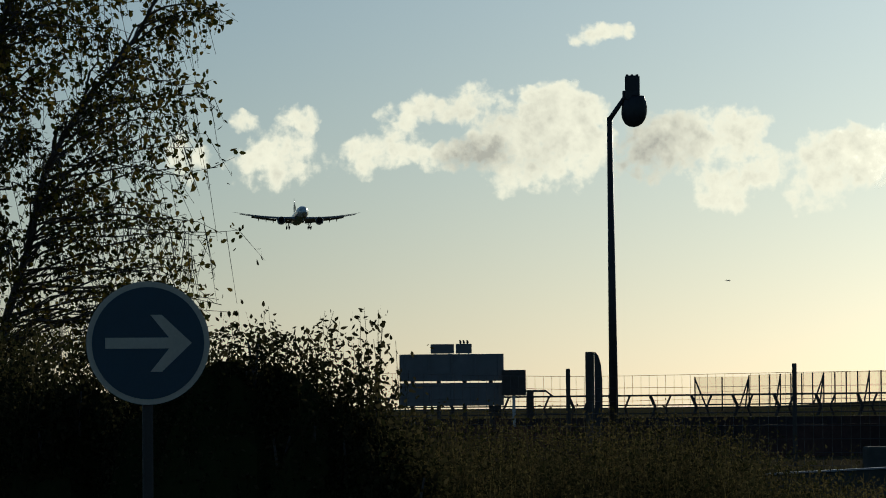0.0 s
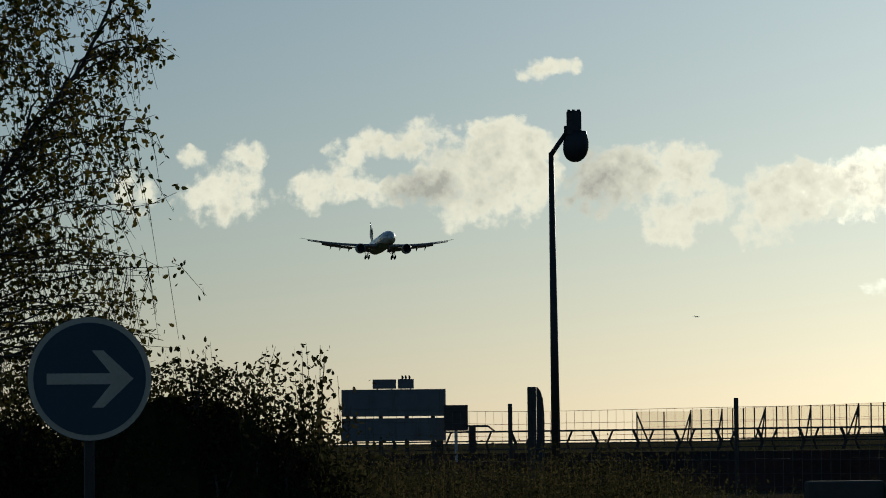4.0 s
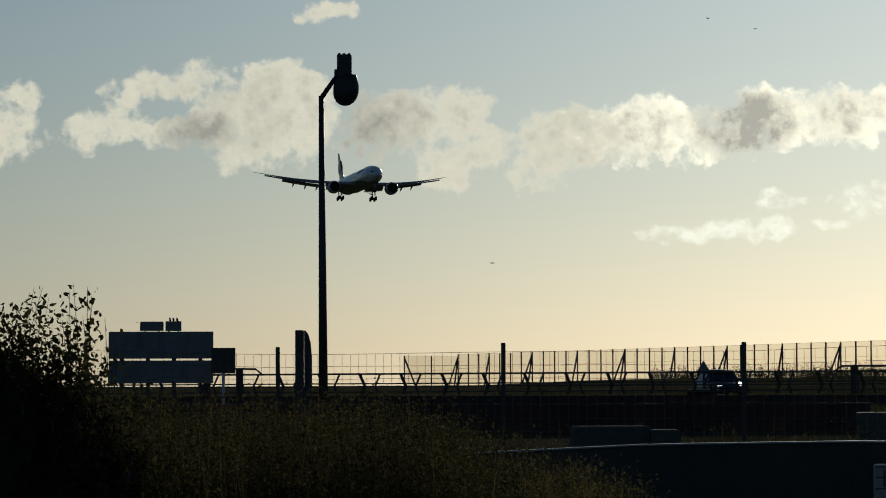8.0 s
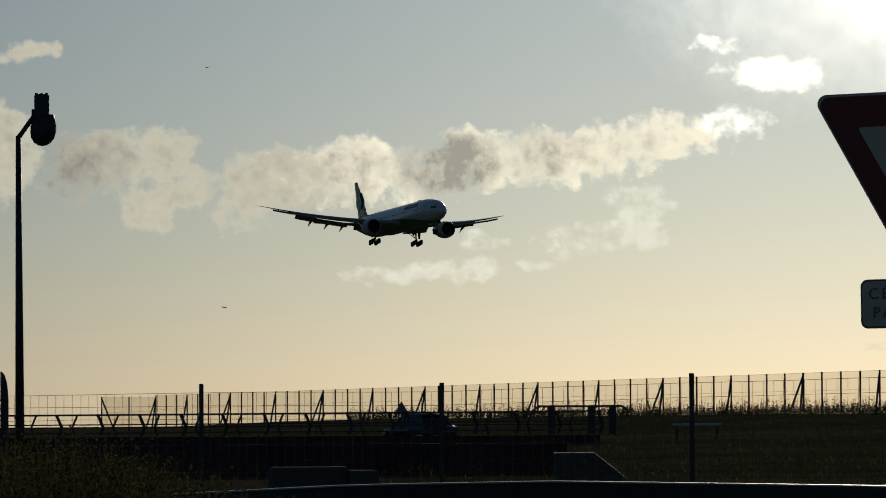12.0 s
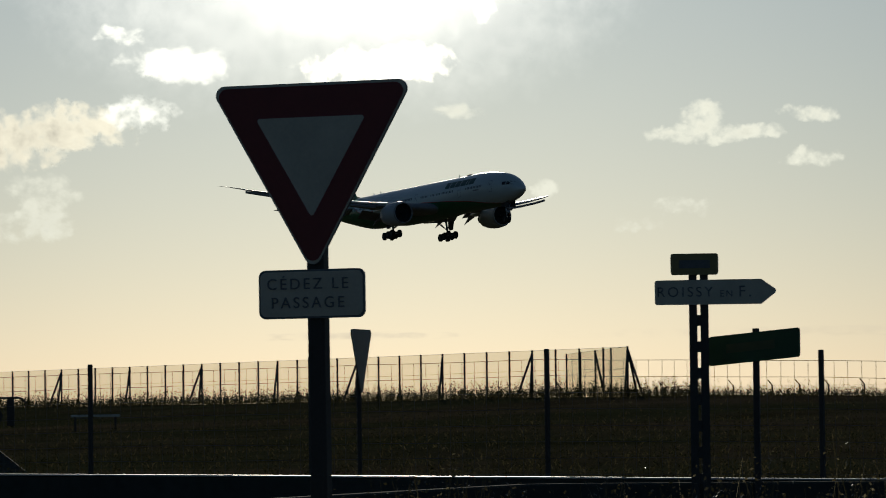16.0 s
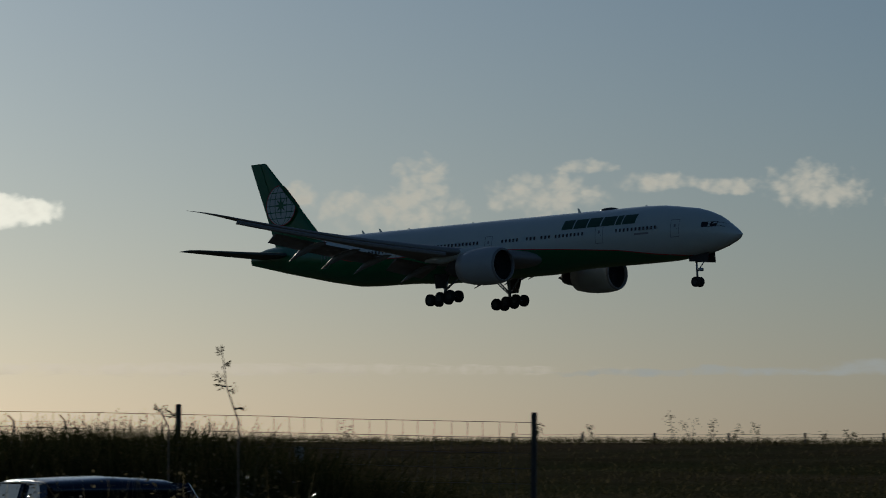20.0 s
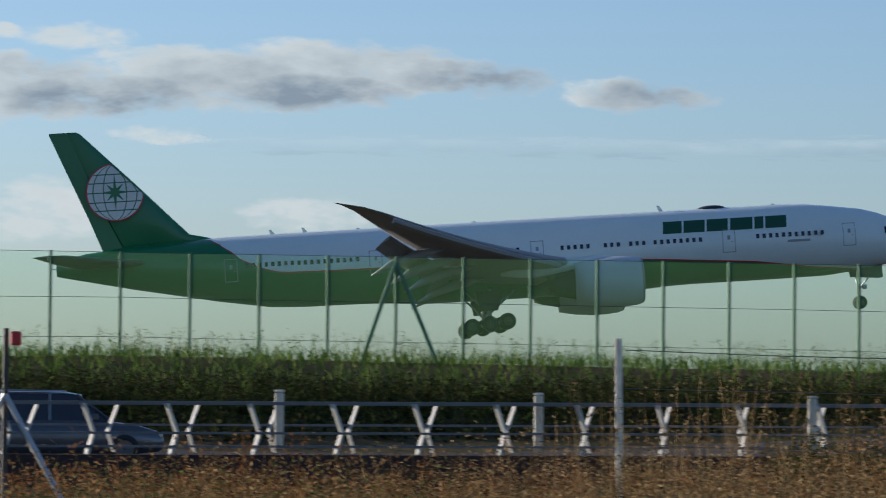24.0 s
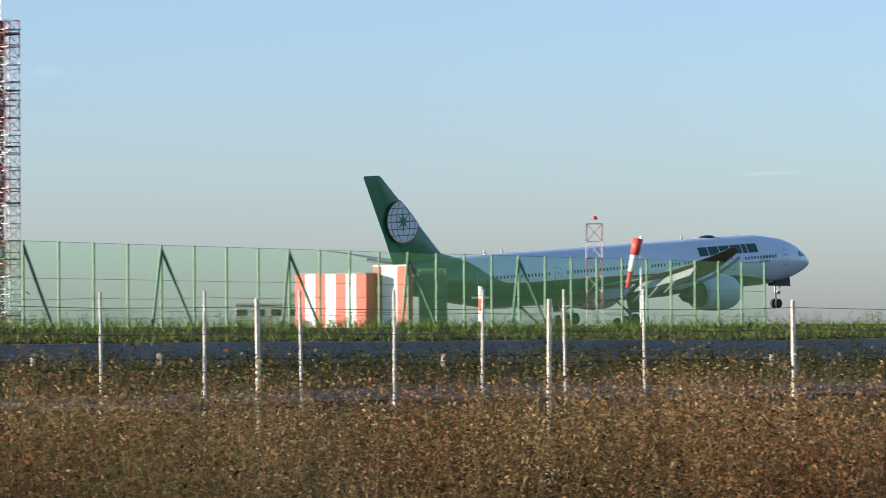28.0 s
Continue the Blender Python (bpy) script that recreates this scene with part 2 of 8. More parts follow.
GRASS_DRY = leafy("dry_grass", (0.185, 0.14, 0.057), (0.125, 0.105, 0.04), 0.35)
RAIL_GREY = mat("dull_zinc_rail", (0.13, 0.128, 0.12), 0.7, 0.2, 0.2, 2.0, 0.1)
RAIL_PALE = mat("pale_zinc_rail", (0.15, 0.15, 0.148), 0.6, 0.2, 0.2, 2.0, 0.1)
TOWER_DARK = mat("slate_cladding", (0.09, 0.10, 0.12), 0.6, 0.1, 0.15, 0.3)
MAST_PALE = mat("weathered_mast_white", (0.50, 0.48, 0.46), 0.6, 0.0, 0.2, 2.0)
MAST_RED = mat("weathered_mast_red", (0.27, 0.055, 0.050), 0.55, 0.0, 0.2, 2.0)
STRIPE_RED = mat("red_mast_paint", (0.62, 0.075, 0.045), 0.5, 0.0, 0.15, 2.0)
STRIPE_WHITE = mat("white_mast_paint", (0.82, 0.80, 0.74), 0.5, 0.0, 0.15, 2.0)
TOWER_WALL = mat("tower_concrete", (0.225, 0.225, 0.20), 0.85, 0.0, 0.12, 0.06, fine=0.6)
FAR_WALL = mat("far_building", (0.38, 0.36, 0.30), 0.8, 0.0, 0.1, 0.05, fine=0.5)


# ---- mesh helpers ----
def part(name, bm, material, parent, label="", smooth=False):
    """Links a bmesh as one mesh object under a thing or a part."""
    me = bpy.data.meshes.new(name)
    bm.to_mesh(me)
    bm.free()
    me.materials.append(material)
    if smooth:
        for p in me.polygons:
            p.use_smooth = True
    ob = new(name, me)
    if parent:
        ob.parent = parent
    return tagged(ob, label)


def share(name, src, parent, m):
    """Another object on the mesh of src."""
    ob = new(name, src.data)
    ob.parent = parent
    ob.matrix_basis = m
    return ob


def thing(name, m, label, category, group="", kind=""):
    ob = new(name)
    ob.matrix_basis = m
    return tagged(ob, label, category, group, kind)


def box(bm, x0, x1, y0, y1, z0, z1, bevel=0.0):
    r = bmesh.ops.create_cube(bm, size=1.0, matrix=Matrix.LocRotScale(((x0 + x1) / 2, (y0 + y1) / 2, (z0 + z1) / 2), None, (x1 - x0, y1 - y0, z1 - z0)))
    if bevel:
        es = list({e for v in r["verts"] for e in v.link_edges})
        bmesh.ops.bevel(bm, geom=es, offset=bevel, segments=1, affect="EDGES", profile=0.5)
    return bm


def bar(bm, a, b, r0, r1=None, n=6):
    """A round bar from a to b."""
    a, b = Vector(a), Vector(b)
    q = (b - a).to_track_quat("Z", "Y").to_matrix().to_4x4()
    bmesh.ops.create_cone(bm, cap_ends=True, segments=n, radius1=r0, radius2=r0 if r1 is None else r1, depth=(b - a).length, matrix=Matrix.Translation((a + b) / 2) @ q)
    return bm


def rings(bm, loops, cap=True):
    """Skin closed loops of equal length."""
    vs = [[bm.verts.new(p) for p in lp] for lp in loops]
    n = len(vs[0])
    for a, b in zip(vs, vs[1:]):
        for i in range(n):
            bm.faces.new((a[i], a[(i + 1) % n], b[(i + 1) % n], b[i]))
    if cap:
        bm.faces.new(vs[0][::-1])
        bm.faces.new(vs[-1])
    bmesh.ops.recalc_face_normals(bm, faces=bm.faces)
    return bm


def lathe(bm, profile, axis, origin, n=32):
    """Turn (along, radius) pairs about an axis through origin."""
    o = Vector(origin)
    ux = Vector(axis).normalized()
    uy = ux.orthogonal().normalized()
    uz = ux.cross(uy)
    return rings(bm, [[o + ux * a + (uy * math.cos(k * 2 * math.pi / n) + uz * math.sin(k * 2 * math.pi / n)) * r for k in range(n)] for a, r in profile], cap=False)


def plate(bm, outline, thick, bevel=0.0):
    """A flat plate: outline in (y, z), thickness along x, front at x = 0 and towards -x."""
    rings(bm, [[(0.0, y, z) for y, z in outline], [(thick, y, z) for y, z in outline]])
    return bm


def rounded(w, h, r, cy=0.0, cz=0.0, n=5):
    pts = []
    for sx, sz, a0 in ((1, -1, -90), (1, 1, 0), (-1, 1, 90), (-1, -1, 180)):
        for k in range(n + 1):
            a = radians(a0 + 90.0 * k / n)
            pts.append((cy + sx * (w / 2 - r) + r * math.cos(a), cz + sz * (h / 2 - r) + r * math.sin(a)))
    return pts


def from_arrays(name, verts, quads, material, smooth=False):
    me = bpy.data.meshes.new(name)
    me.vertices.add(len(verts))
    me.vertices.foreach_set("co", np.asarray(verts, dtype=np.float32).ravel())
    k = quads.shape[1]
    me.loops.add(quads.size)
    me.loops.foreach_set("vertex_index", quads.astype(np.int32).ravel())
    me.polygons.add(len(quads))
    me.polygons.foreach_set("loop_start", np.arange(0, quads.size, k, dtype=np.int32))
    me.polygons.foreach_set("loop_total", np.full(len(quads), k, dtype=np.int32))
    me.update()
    me.materials.append(material)
    return new(name, me)


def sticks(name, a, b, r0, r1, material):
    """Many thin three-sided sticks from points a to points b, as one mesh."""
    a, b = np.asarray(a, dtype=float), np.asarray(b, dtype=float)
    way = b - a
    way /= np.maximum(np.linalg.norm(way, axis=1), 1e-6)[:, None]
    side = np.cross(way, np.where(np.abs(way[:, 2:]) > 0.9, [[1.0, 0, 0]], [[0, 0, 1.0]]))
    side /= np.linalg.norm(side, axis=1)[:, None]
    up = np.cross(way, side)
    r0, r1 = np.broadcast_to(r0, len(a))[:, None], np.broadcast_to(r1, len(a))[:, None]
    turn = [side, side * -0.5 + up * 0.866, side * -0.5 - up * 0.866]
    verts = np.stack([a + t * r0 for t in turn] + [b + t * r1 for t in turn], 1).reshape(-1, 3)
    base = np.arange(len(a))[:, None] * 6
    quads = np.concatenate([base + np.array([[k, (k + 1) % 3, (k + 1) % 3 + 3, k + 3]]) for k in range(3)])
    return from_arrays(name, verts, quads, material)


def polar(az, d, z=None):
    """A place d metres off in the compass direction az, on the ground or at height z."""
    x, y = math.sin(radians(az)) * d, math.cos(radians(az)) * d
    return Vector((x, y, ground_z(x, y) if z is None else z))
# ---- ground ----
def table(rows):
    xs, ys = zip(*rows)
    return lambda a: float(np.interp(a, xs, ys))


rim_far = table(((-180, 300), (-95, 330), (-80, 345), (-72.8, 336), (-65, 262), (-57, 217), (-45, 193), (-30, 158), (-10, 119), (0, 117), (17, 129), (31, 152), (45, 190), (60, 230), (180, 300)))
rim_rise = table(((-180, -0.1), (-80, -0.15), (-74, -0.14), (-72.3, 0.0), (-70, 0.08), (-66, 0.11), (-56, 0.18), (-48, 0.05), (-40, 0.0), (-26, 0.0), (-12, 0.28), (-2, 0.40), (8, 0.33), (16, 0.14), (22, 0.16), (29, 0.08), (36, 0.0), (45, -0.06), (60, -0.1), (180, -0.1)))
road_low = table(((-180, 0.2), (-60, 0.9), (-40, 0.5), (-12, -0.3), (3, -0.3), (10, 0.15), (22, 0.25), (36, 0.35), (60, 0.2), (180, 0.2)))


def ground_z(x, y):
    """Height of the ground: level near by, a road bench, a low bank, then the airfield."""
    r = math.hypot(x, y)
    a = math.degrees(math.atan2(x, y))
    far = rim_far(a)
    top = 1.7 + far * math.tan(radians(rim_rise(a)))
    low = road_low(a)
    z = float(np.interp(r / far, (0.0, 0.2, 0.45, 0.66, 0.81, 0.86, 0.96, 1.0, 1.06, 1.5, 2.2, 8.0), (0.0, 0.0, 0.35 * low, low, low + 0.4 * min(1.0, top - low), low + 0.5 * (top - low), top - 0.1, top, top - 0.15, 0.2, -0.6, -0.6)))
    fade = min(1.0, max(0.0, (r - 8.0) / 20.0))
    return z + fade * min(1.0, far / max(r, 1.0)) * 0.10 * noise.noise((x * 0.09, y * 0.09, 0.0))


def build_ground():
    az = np.concatenate([np.arange(-180, -92, 8.0), np.arange(-92, 58, 0.75), np.arange(58, 180, 8.0)])
    rad = np.concatenate([[0.0], np.geomspace(3, 420, 90), np.geomspace(450, 4700, 22)])
    verts = np.array([[math.sin(radians(a)) * r, math.cos(radians(a)) * r, 0.0] for r in rad for a in az])
    for v in verts:
        v[2] = ground_z(v[0], v[1])
    n = len(az)
    quads = np.array([[i * n + j, (i + 1) * n + j, (i + 1) * n + (j + 1) % n, i * n + (j + 1) % n] for i in range(len(rad) - 1) for j in range(n)])
    ob = from_arrays("ground", verts, quads[:, ::-1], SOIL)
    for p in ob.data.polygons:
        p.use_smooth = True
    tagged(ob, "rough grass and bare soil with a low bank", "ground", kind="structure")


build_ground()


def ribbon(name, line, width, material, lift, label, category, thick=0.0):
    """A strip along a line of (az, distance), draped on the ground."""
    pts = [polar(a, d) for a, d in line]
    bm = bmesh.new()
    rows = []
    for i, p in enumerate(pts):
        d = (pts[min(i + 1, len(pts) - 1)] - pts[max(i - 1, 0)])
        s = Vector((d.y, -d.x, 0)).normalized() * width / 2
        q = []
        for k in (-1, 1):
            v = p + s * k
            q.append(v)
        mid = (ground_z(q[0].x, q[0].y) + ground_z(q[1].x, q[1].y)) / 2
        up = max(0.0, p.z - mid) + lift
        zs = [ground_z(v.x, v.y) + up for v in q]
        rows.append([Vector((v.x, v.y, z)) for v, z in zip(q, zs)] + [Vector((v.x, v.y, z - 0.35 - thick)) for v, z in zip(q[::-1], zs[::-1])])
    rings(bm, rows)
    return tagged(part(name, bm, material, None), label, category, kind="structure")


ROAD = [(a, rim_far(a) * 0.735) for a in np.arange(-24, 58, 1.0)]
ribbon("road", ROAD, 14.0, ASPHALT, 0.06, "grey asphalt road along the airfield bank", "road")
def lit_strip():
    """A raised strip between the two lanes, added to look like sunlit road."""
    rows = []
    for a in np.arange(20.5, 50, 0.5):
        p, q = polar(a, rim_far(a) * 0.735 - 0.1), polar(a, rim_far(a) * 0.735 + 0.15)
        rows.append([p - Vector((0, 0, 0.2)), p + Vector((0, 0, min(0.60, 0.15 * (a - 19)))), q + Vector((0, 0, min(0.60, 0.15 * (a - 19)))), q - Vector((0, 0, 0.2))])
    tagged(part("lit_road_strip", rings(bmesh.new(), rows), LIT_ROAD_GREY, None), "raised pale strip that stands in for the sunlit road surface", "barrier", kind="structure")


lit_strip()
ribbon("service_road", [(a, rim_far(a) * 0.455) for a in np.arange(36, 60, 1.0)], 9.0, ASPHALT, 0.10, "narrow grey service road behind the weeds", "road")
ribbon("runway", [(a, 322 / math.cos(radians(a))) for a in np.arange(-60, 66, 2.0)], 45.0, ASPHALT, 0.3, "grey asphalt runway", "runway")
# ---- airliner: x forward from the nose tip, y to its left, z up from the cabin's axis ----
hull_top = table(((-72.4, 1.75), (-70, 2.35), (-66.3, 2.75), (-59, 3.08), (-52, 3.1), (-12.5, 3.1), (-10, 2.98), (-8.3, 2.76), (-5.6, 2.36), (-4.2, 1.96), (-3.0, 1.45), (-2.2, 0.98), (-1.5, 0.48), (-0.9, 0.05), (-0.45, -0.28), (-0.15, -0.55), (0.0, -0.78)))
hull_bottom = table(((-72.4, 0.60), (-66.3, -0.78), (-59.1, -2.24), (-54.8, -2.95), (-52, -3.08), (-49, -3.1), (-46, -3.15), (-42, -3.45), (-26, -3.45), (-22, -3.15), (-20, -3.1), (-13, -3.1), (-8.6, -3.05), (-6.5, -2.82), (-3.8, -2.45), (-2.2, -2.0), (-1.1, -1.6), (-0.5, -1.32), (-0.15, -1.02), (0.0, -0.82)))
hull_half = table(((-72.4, 0.22), (-70, 0.75), (-66.3, 1.6), (-59, 2.72), (-54.8, 3.02), (-50, 3.1), (-12.5, 3.1), (-8.3, 2.86), (-5.6, 2.5), (-3.0, 1.86), (-1.5, 1.28), (-0.5, 0.7), (-0.15, 0.36), (0.0, 0.03)))
paint_line = table(((-60.6, 3.1), (-59.5, 2.84), (-58.3, 2.0), (-57.0, 0.93), (-55.4, 0.15), (-53.9, -0.26), (-50, -0.34), (-40, -0.38), (-30, -0.55), (-22.5, -1.04), (-14.8, -1.65), (-9.7, -2.38), (-5.3, -2.78), (-4.0, -2.85)))


def hull_y(x, z, out=0.0):
    t, b = hull_top(x), hull_bottom(x)
    u = max(-1.0, min(1.0, (z - (t + b) / 2) / ((t - b) / 2)))
    return hull_half(x) * math.sqrt(max(0.0, 1 - u * u)) + out


def hull_band(bm, xs, upper, n=18):
    """The hull above or below the paint line."""
    loops = []
    for x in xs:
        t, b = hull_top(x), hull_bottom(x)
        c, h, w = (t + b) / 2, (t - b) / 2, hull_half(x)
        u = max(-0.9995, min(0.9995, (paint_line(x) - c) / h))
        if x > -4.0:
            u = -0.9995
        if x < -60.6:
            u = 0.9995
        a0 = math.asin(u)
        a1 = math.pi / 2 if upper else -math.pi / 2
        side = [(w * math.cos(a0 + (a1 - a0) * k / n), c + h * math.sin(a0 + (a1 - a0) * k / n)) for k in range(n + 1)]
        loops.append([(x, -y, z) for y, z in side] + [(x, y, z) for y, z in side[-2::-1]])
    vs = [[bm.verts.new(p) for p in lp] for lp in loops]
    for a, b in zip(vs, vs[1:]):
        for i in range(len(a) - 1):
            bm.faces.new((a[i], a[i + 1], b[i + 1], b[i]))
    bmesh.ops.remove_doubles(bm, verts=bm.verts, dist=0.002)
    bmesh.ops.recalc_face_normals(bm, faces=bm.faces)
    return bm


def patch(bm, x0, x1, z0, z1, side, out=0.02, nx=2, nz=3, lean=0.0):
    """A piece of film that lies on the hull."""
    vs = [[bm.verts.new((x + lean * (k / nz), side * hull_y(x, z, out), z)) for x in [x0 + (x1 - x0) * i / nx for i in range(nx + 1)]] for k in range(nz + 1) for z in [z0 + (z1 - z0) * k / nz]]
    for a, b in zip(vs, vs[1:]):
        for i in range(nx):
            bm.faces.new((a[i], a[i + 1], b[i + 1], b[i]))
    return bm


def aerofoil(n=10, thick=0.12):
    up = []
    for k in range(n + 1):
        s = (1 - math.cos(math.pi * k / n)) / 2
        t = thick * 5 * (0.2969 * math.sqrt(s) - 0.126 * s - 0.3516 * s * s + 0.2843 * s ** 3 - 0.1036 * s ** 4)
        up.append((s, t))
    return [(s, t * 1.1) for s, t in up] + [(s, -t * 0.9) for s, t in up[-2:0:-1]]


def wing_z(y):
    return -1.75 + 0.075 * (y - 3.0) + 0.0032 * max(0.0, y - 3.0) ** 2


wing_le = table(((0, -23.3), (3.0, -25.7), (9.6, -30.6), (30.0, -45.9), (31.6, -47.4), (32.9, -49.3)))
wing_te = table(((0, -40.6), (3.0, -40.6), (10.2, -41.0), (30.0, -48.2), (32.9, -49.75)))


def lifting(bm, stations, thick0, thick1, twist=(0.0, 0.0)):
    """Skin a wing: stations of (le x, te x, y, z); twist: fall of the rear edge at root and tip, as a share of the chord."""
    loops = []
    for k, (l, t, y, z) in enumerate(stations):
        f = aerofoil(10, thick0 + (thick1 - thick0) * k / (len(stations) - 1))
        w = twist[0] + (twist[1] - twist[0]) * k / (len(stations) - 1)
        loops.append([(l + (t - l) * s, y, z + (l - t) * (h - w * s)) for s, h in f])
    return rings(bm, loops)


def build_airliner():
    jet = thing("airliner", Matrix(), "white and green twin-engine airliner landing with wheels down", "airplane")
    xs = sorted(set([-72.4, -71.5] + list(np.linspace(-70, -52, 25)) + list(np.linspace(-50, -14, 25)) + [-12.5, -11.2, -10, -9, -8.3, -7.4, -6.5, -5.6, -4.9, -4.2, -3.6, -3.0, -2.6, -2.2, -1.8, -1.5, -1.2, -0.9, -0.65, -0.45, -0.3, -0.15, -0.06, 0.0]))
    hull = part("fuselage", hull_band(bmesh.new(), [x for x in xs if x > -62], True), PAINT_WHITE, jet, "white upper fuselage", True)
    part("lower_fuselage", hull_band(bmesh.new(), [x for x in xs if x < -3.5], False), PAINT_GREEN, jet, "dark green belly and tail cone", True)
    bm = bmesh.new()
    for s in (-1, 1):
        prev = None
        for x in np.linspace(-59.8, -4.4, 60):
            z = paint_line(x)
            pr = [bm.verts.new((x, s * hull_y(x, z + d, 0.012), z + d)) for d in (-0.05, 0.05)]
            if prev:
                bm.faces.new((prev[0], prev[1], pr[1], pr[0]))
            prev = pr
    part("pinstripe", bm, PAINT_RED, jet, "thin red line between white and green")
    # cabin windows, doors and markings on both sides
    spans = [(-9.2, -14.7), (-19.3, -23.2), (-24.0, -25.2), (-26.1, -27.3), (-28.6, -31.0), (-34.4, -44.9), (-47.6, -56.7)]
    for s in (-1, 1):
        first = None
        for a, b in spans:
            x = a
            while x > b:
                if x < -52.5:
                    bm = patch(bmesh.new(), x - 0.13, x + 0.13, 0.32, 0.68, s, 0.015, 1, 2)
                    part("cabin_window", bm, GLASS_DARK, jet)
                elif first is None:
                    first = part("cabin_window", patch(bmesh.new(), -0.13 - 20, 0.13 - 20, 0.24, 0.60, s, 0.015, 1, 2), GLASS_DARK, jet)
                    first.location.x = x + 20
                else:
                    share("cabin_window", first, jet, Matrix.Translation((x + 20, 0, 0.0 if x > -32 else 0.05)))
                x -= 0.535
        for x in (-6.9, -16.95, -32.8, -46.1, -58.0):
            bm = bmesh.new()
            w, z0, z1 = 0.54, -0.78, 1.12
            for q in ((x - w, x - w + 0.06, z0, z1), (x + w - 0.06, x + w, z0, z1), (x - w, x + w, z1 - 0.06, z1), (x - w, x + w, z0, z0 + 0.06), (x - 0.12, x + 0.12, 0.28, 0.62), (x + 0.2, x + 0.34, 0.05, 0.12)):
                patch(bm, *q, s, 0.016, 1, 3)
            part("cabin_door", bm, WING_GREY, jet, "door outline with a small window")
        # name along the roofline, as plain slanted green shapes
        x = -22.35
        for w in (1.55, 1.75, 1.75, 1.85, 0.75, 1.75):
            part("name_mark", patch(bmesh.new(), x, x + w, 1.05, 2.08, s, 0.018, 2, 4, 0.12), PAINT_NAME, jet, "solid green letter-sized block")
            x += w + (0.16 if w != 1.75 or x < -20 else 0.2)
        part("registration_mark", patch(bmesh.new(), -12.1, -10.2, -0.22, -0.02, s, 0.016, 2, 2), WING_GREY, jet, "small grey registration bar")
        part("cockpit_side_window", patch(bmesh.new(), -3.85, -2.25, 0.10, 0.66, s, 0.02, 3, 2), GLASS_DARK, jet)
        bm = bmesh.new()
        vs = [[bm.verts.new((x, s * hull_y(x, z, 0.02), z)) for z in (hull_top(x) - a, hull_top(x) - b)] for x, a, b in ((-2.2, 0.85, 0.40), (-1.85, 0.62, 0.20), (-1.6, 0.50, 0.10), (-1.45, 0.42, 0.03))]
        for a, b in zip(vs, vs[1:]):
            bm.faces.new((a[0], a[1], b[1], b[0]))
        part("windscreen", bm, GLASS_DARK, jet)
    # roof aerials
    bm = bmesh.new()
    bmesh.ops.create_uvsphere(bm, u_segments=20, v_segments=10, radius=1.0, matrix=Matrix.LocRotScale((-17.9, 0, 3.02), None, (1.25, 0.75, 0.33)))
    part("antenna_dome", bm, LAMP_GREY, jet, "dark oval antenna dome", True)
    for x, h in ((-21.9, 0.5), (-12.4, 0.12), (-37.3, 0.1), (-47, 0.14), (-51.5, 0.42), (-54.2, 0.4)):
        bm = bmesh.new()
        rings(bm, [[(x, -0.03, 3.05), (x - 0.4, -0.03, 3.05), (x - 0.4, 0.03, 3.05), (x, 0.03, 3.05)], [(x - 0.35, -0.015, 3.08 + h), (x - 0.55, -0.015, 3.08 + h), (x - 0.55, 0.015, 3.08 + h), (x - 0.35, 0.015, 3.08 + h)]])
        part("blade_antenna", bm, PAINT_WHITE, jet)
    # wings, flaps, engines
    ys = [0.0, 3.0, 5.0, 7.5, 10.2, 13, 16, 19, 22, 25, 28, 30, 31.6, 32.4, 32.9]
    for s in (-1, 1):
        st = [(wing_le(y), wing_te(y), s * y, wing_z(y)) for y in ys]
        wing = part("wing", lifting(bmesh.new(), st, 0.13, 0.07, (0.0, -0.16)), WING_GREY, jet, "long swept grey wing", True)
        for y0, y1, c, drop in ((3.4, 9.6, 2.6, 1.15), (11.2, 23.6, 1.9, 0.80)):
            f = []
            for y in np.linspace(y0, y1, 5):
                c2 = c * (1 - 0.25 * (y - y0) / (y1 - y0))
                l, z = wing_te(y) + 0.5, wing_z(y) - 0.12
                f.append([(l - c2 * q * 0.86, s * y, z - drop * q * (0.5 + 0.5 * q) + d * (1 - q)) for q, d in ((0, 0.16), (0.25, 0.18), (0.6, 0.10), (1, 0.02))] + [(l - c2 * q * 0.86, s * y, z - drop * q * (0.5 + 0.5 * q) - 0.10 * (1 - q)) for q in (0.97, 0.5, 0.1)])
            part("flap", rings(bmesh.new(), f), WING_GREY, wing, "lowered trailing-edge flap")
        for y in (6.2, 12.6, 16.2, 20.0):
            bm = bmesh.new()
            te = wing_te(y)
            prof = ((3.4, 0.03, 0), (2.4, 0.30, -0.15), (0.8, 0.42, -0.45), (-0.8, 0.34, -0.95), (-2.4, 0.04, -1.75))
            rings(bm, [[(te + a, s * y + 0.32 * r / 0.42 * math.cos(q), wing_z(y) - 0.35 + d + r * math.sin(q)) for q in np.linspace(0, 2 * math.pi, 9)[:-1]] for a, r, d in prof])
            part("flap_fairing", bm, WING_GREY, wing, "pointed flap track fairing", True)
        slat = [[(wing_le(y) + 0.38 + q, s * y, wing_z(y) - 0.20 - h) for q, h in ((0.0, 0.05), (0.18, 0.18), (0.10, 0.42), (-0.25, 0.48), (-0.1, 0.28))] for y in (11.5, 16, 21, 26, 29.6)]
        part("slat", rings(bmesh.new(), slat), WING_GREY, wing, "extended leading-edge slat")
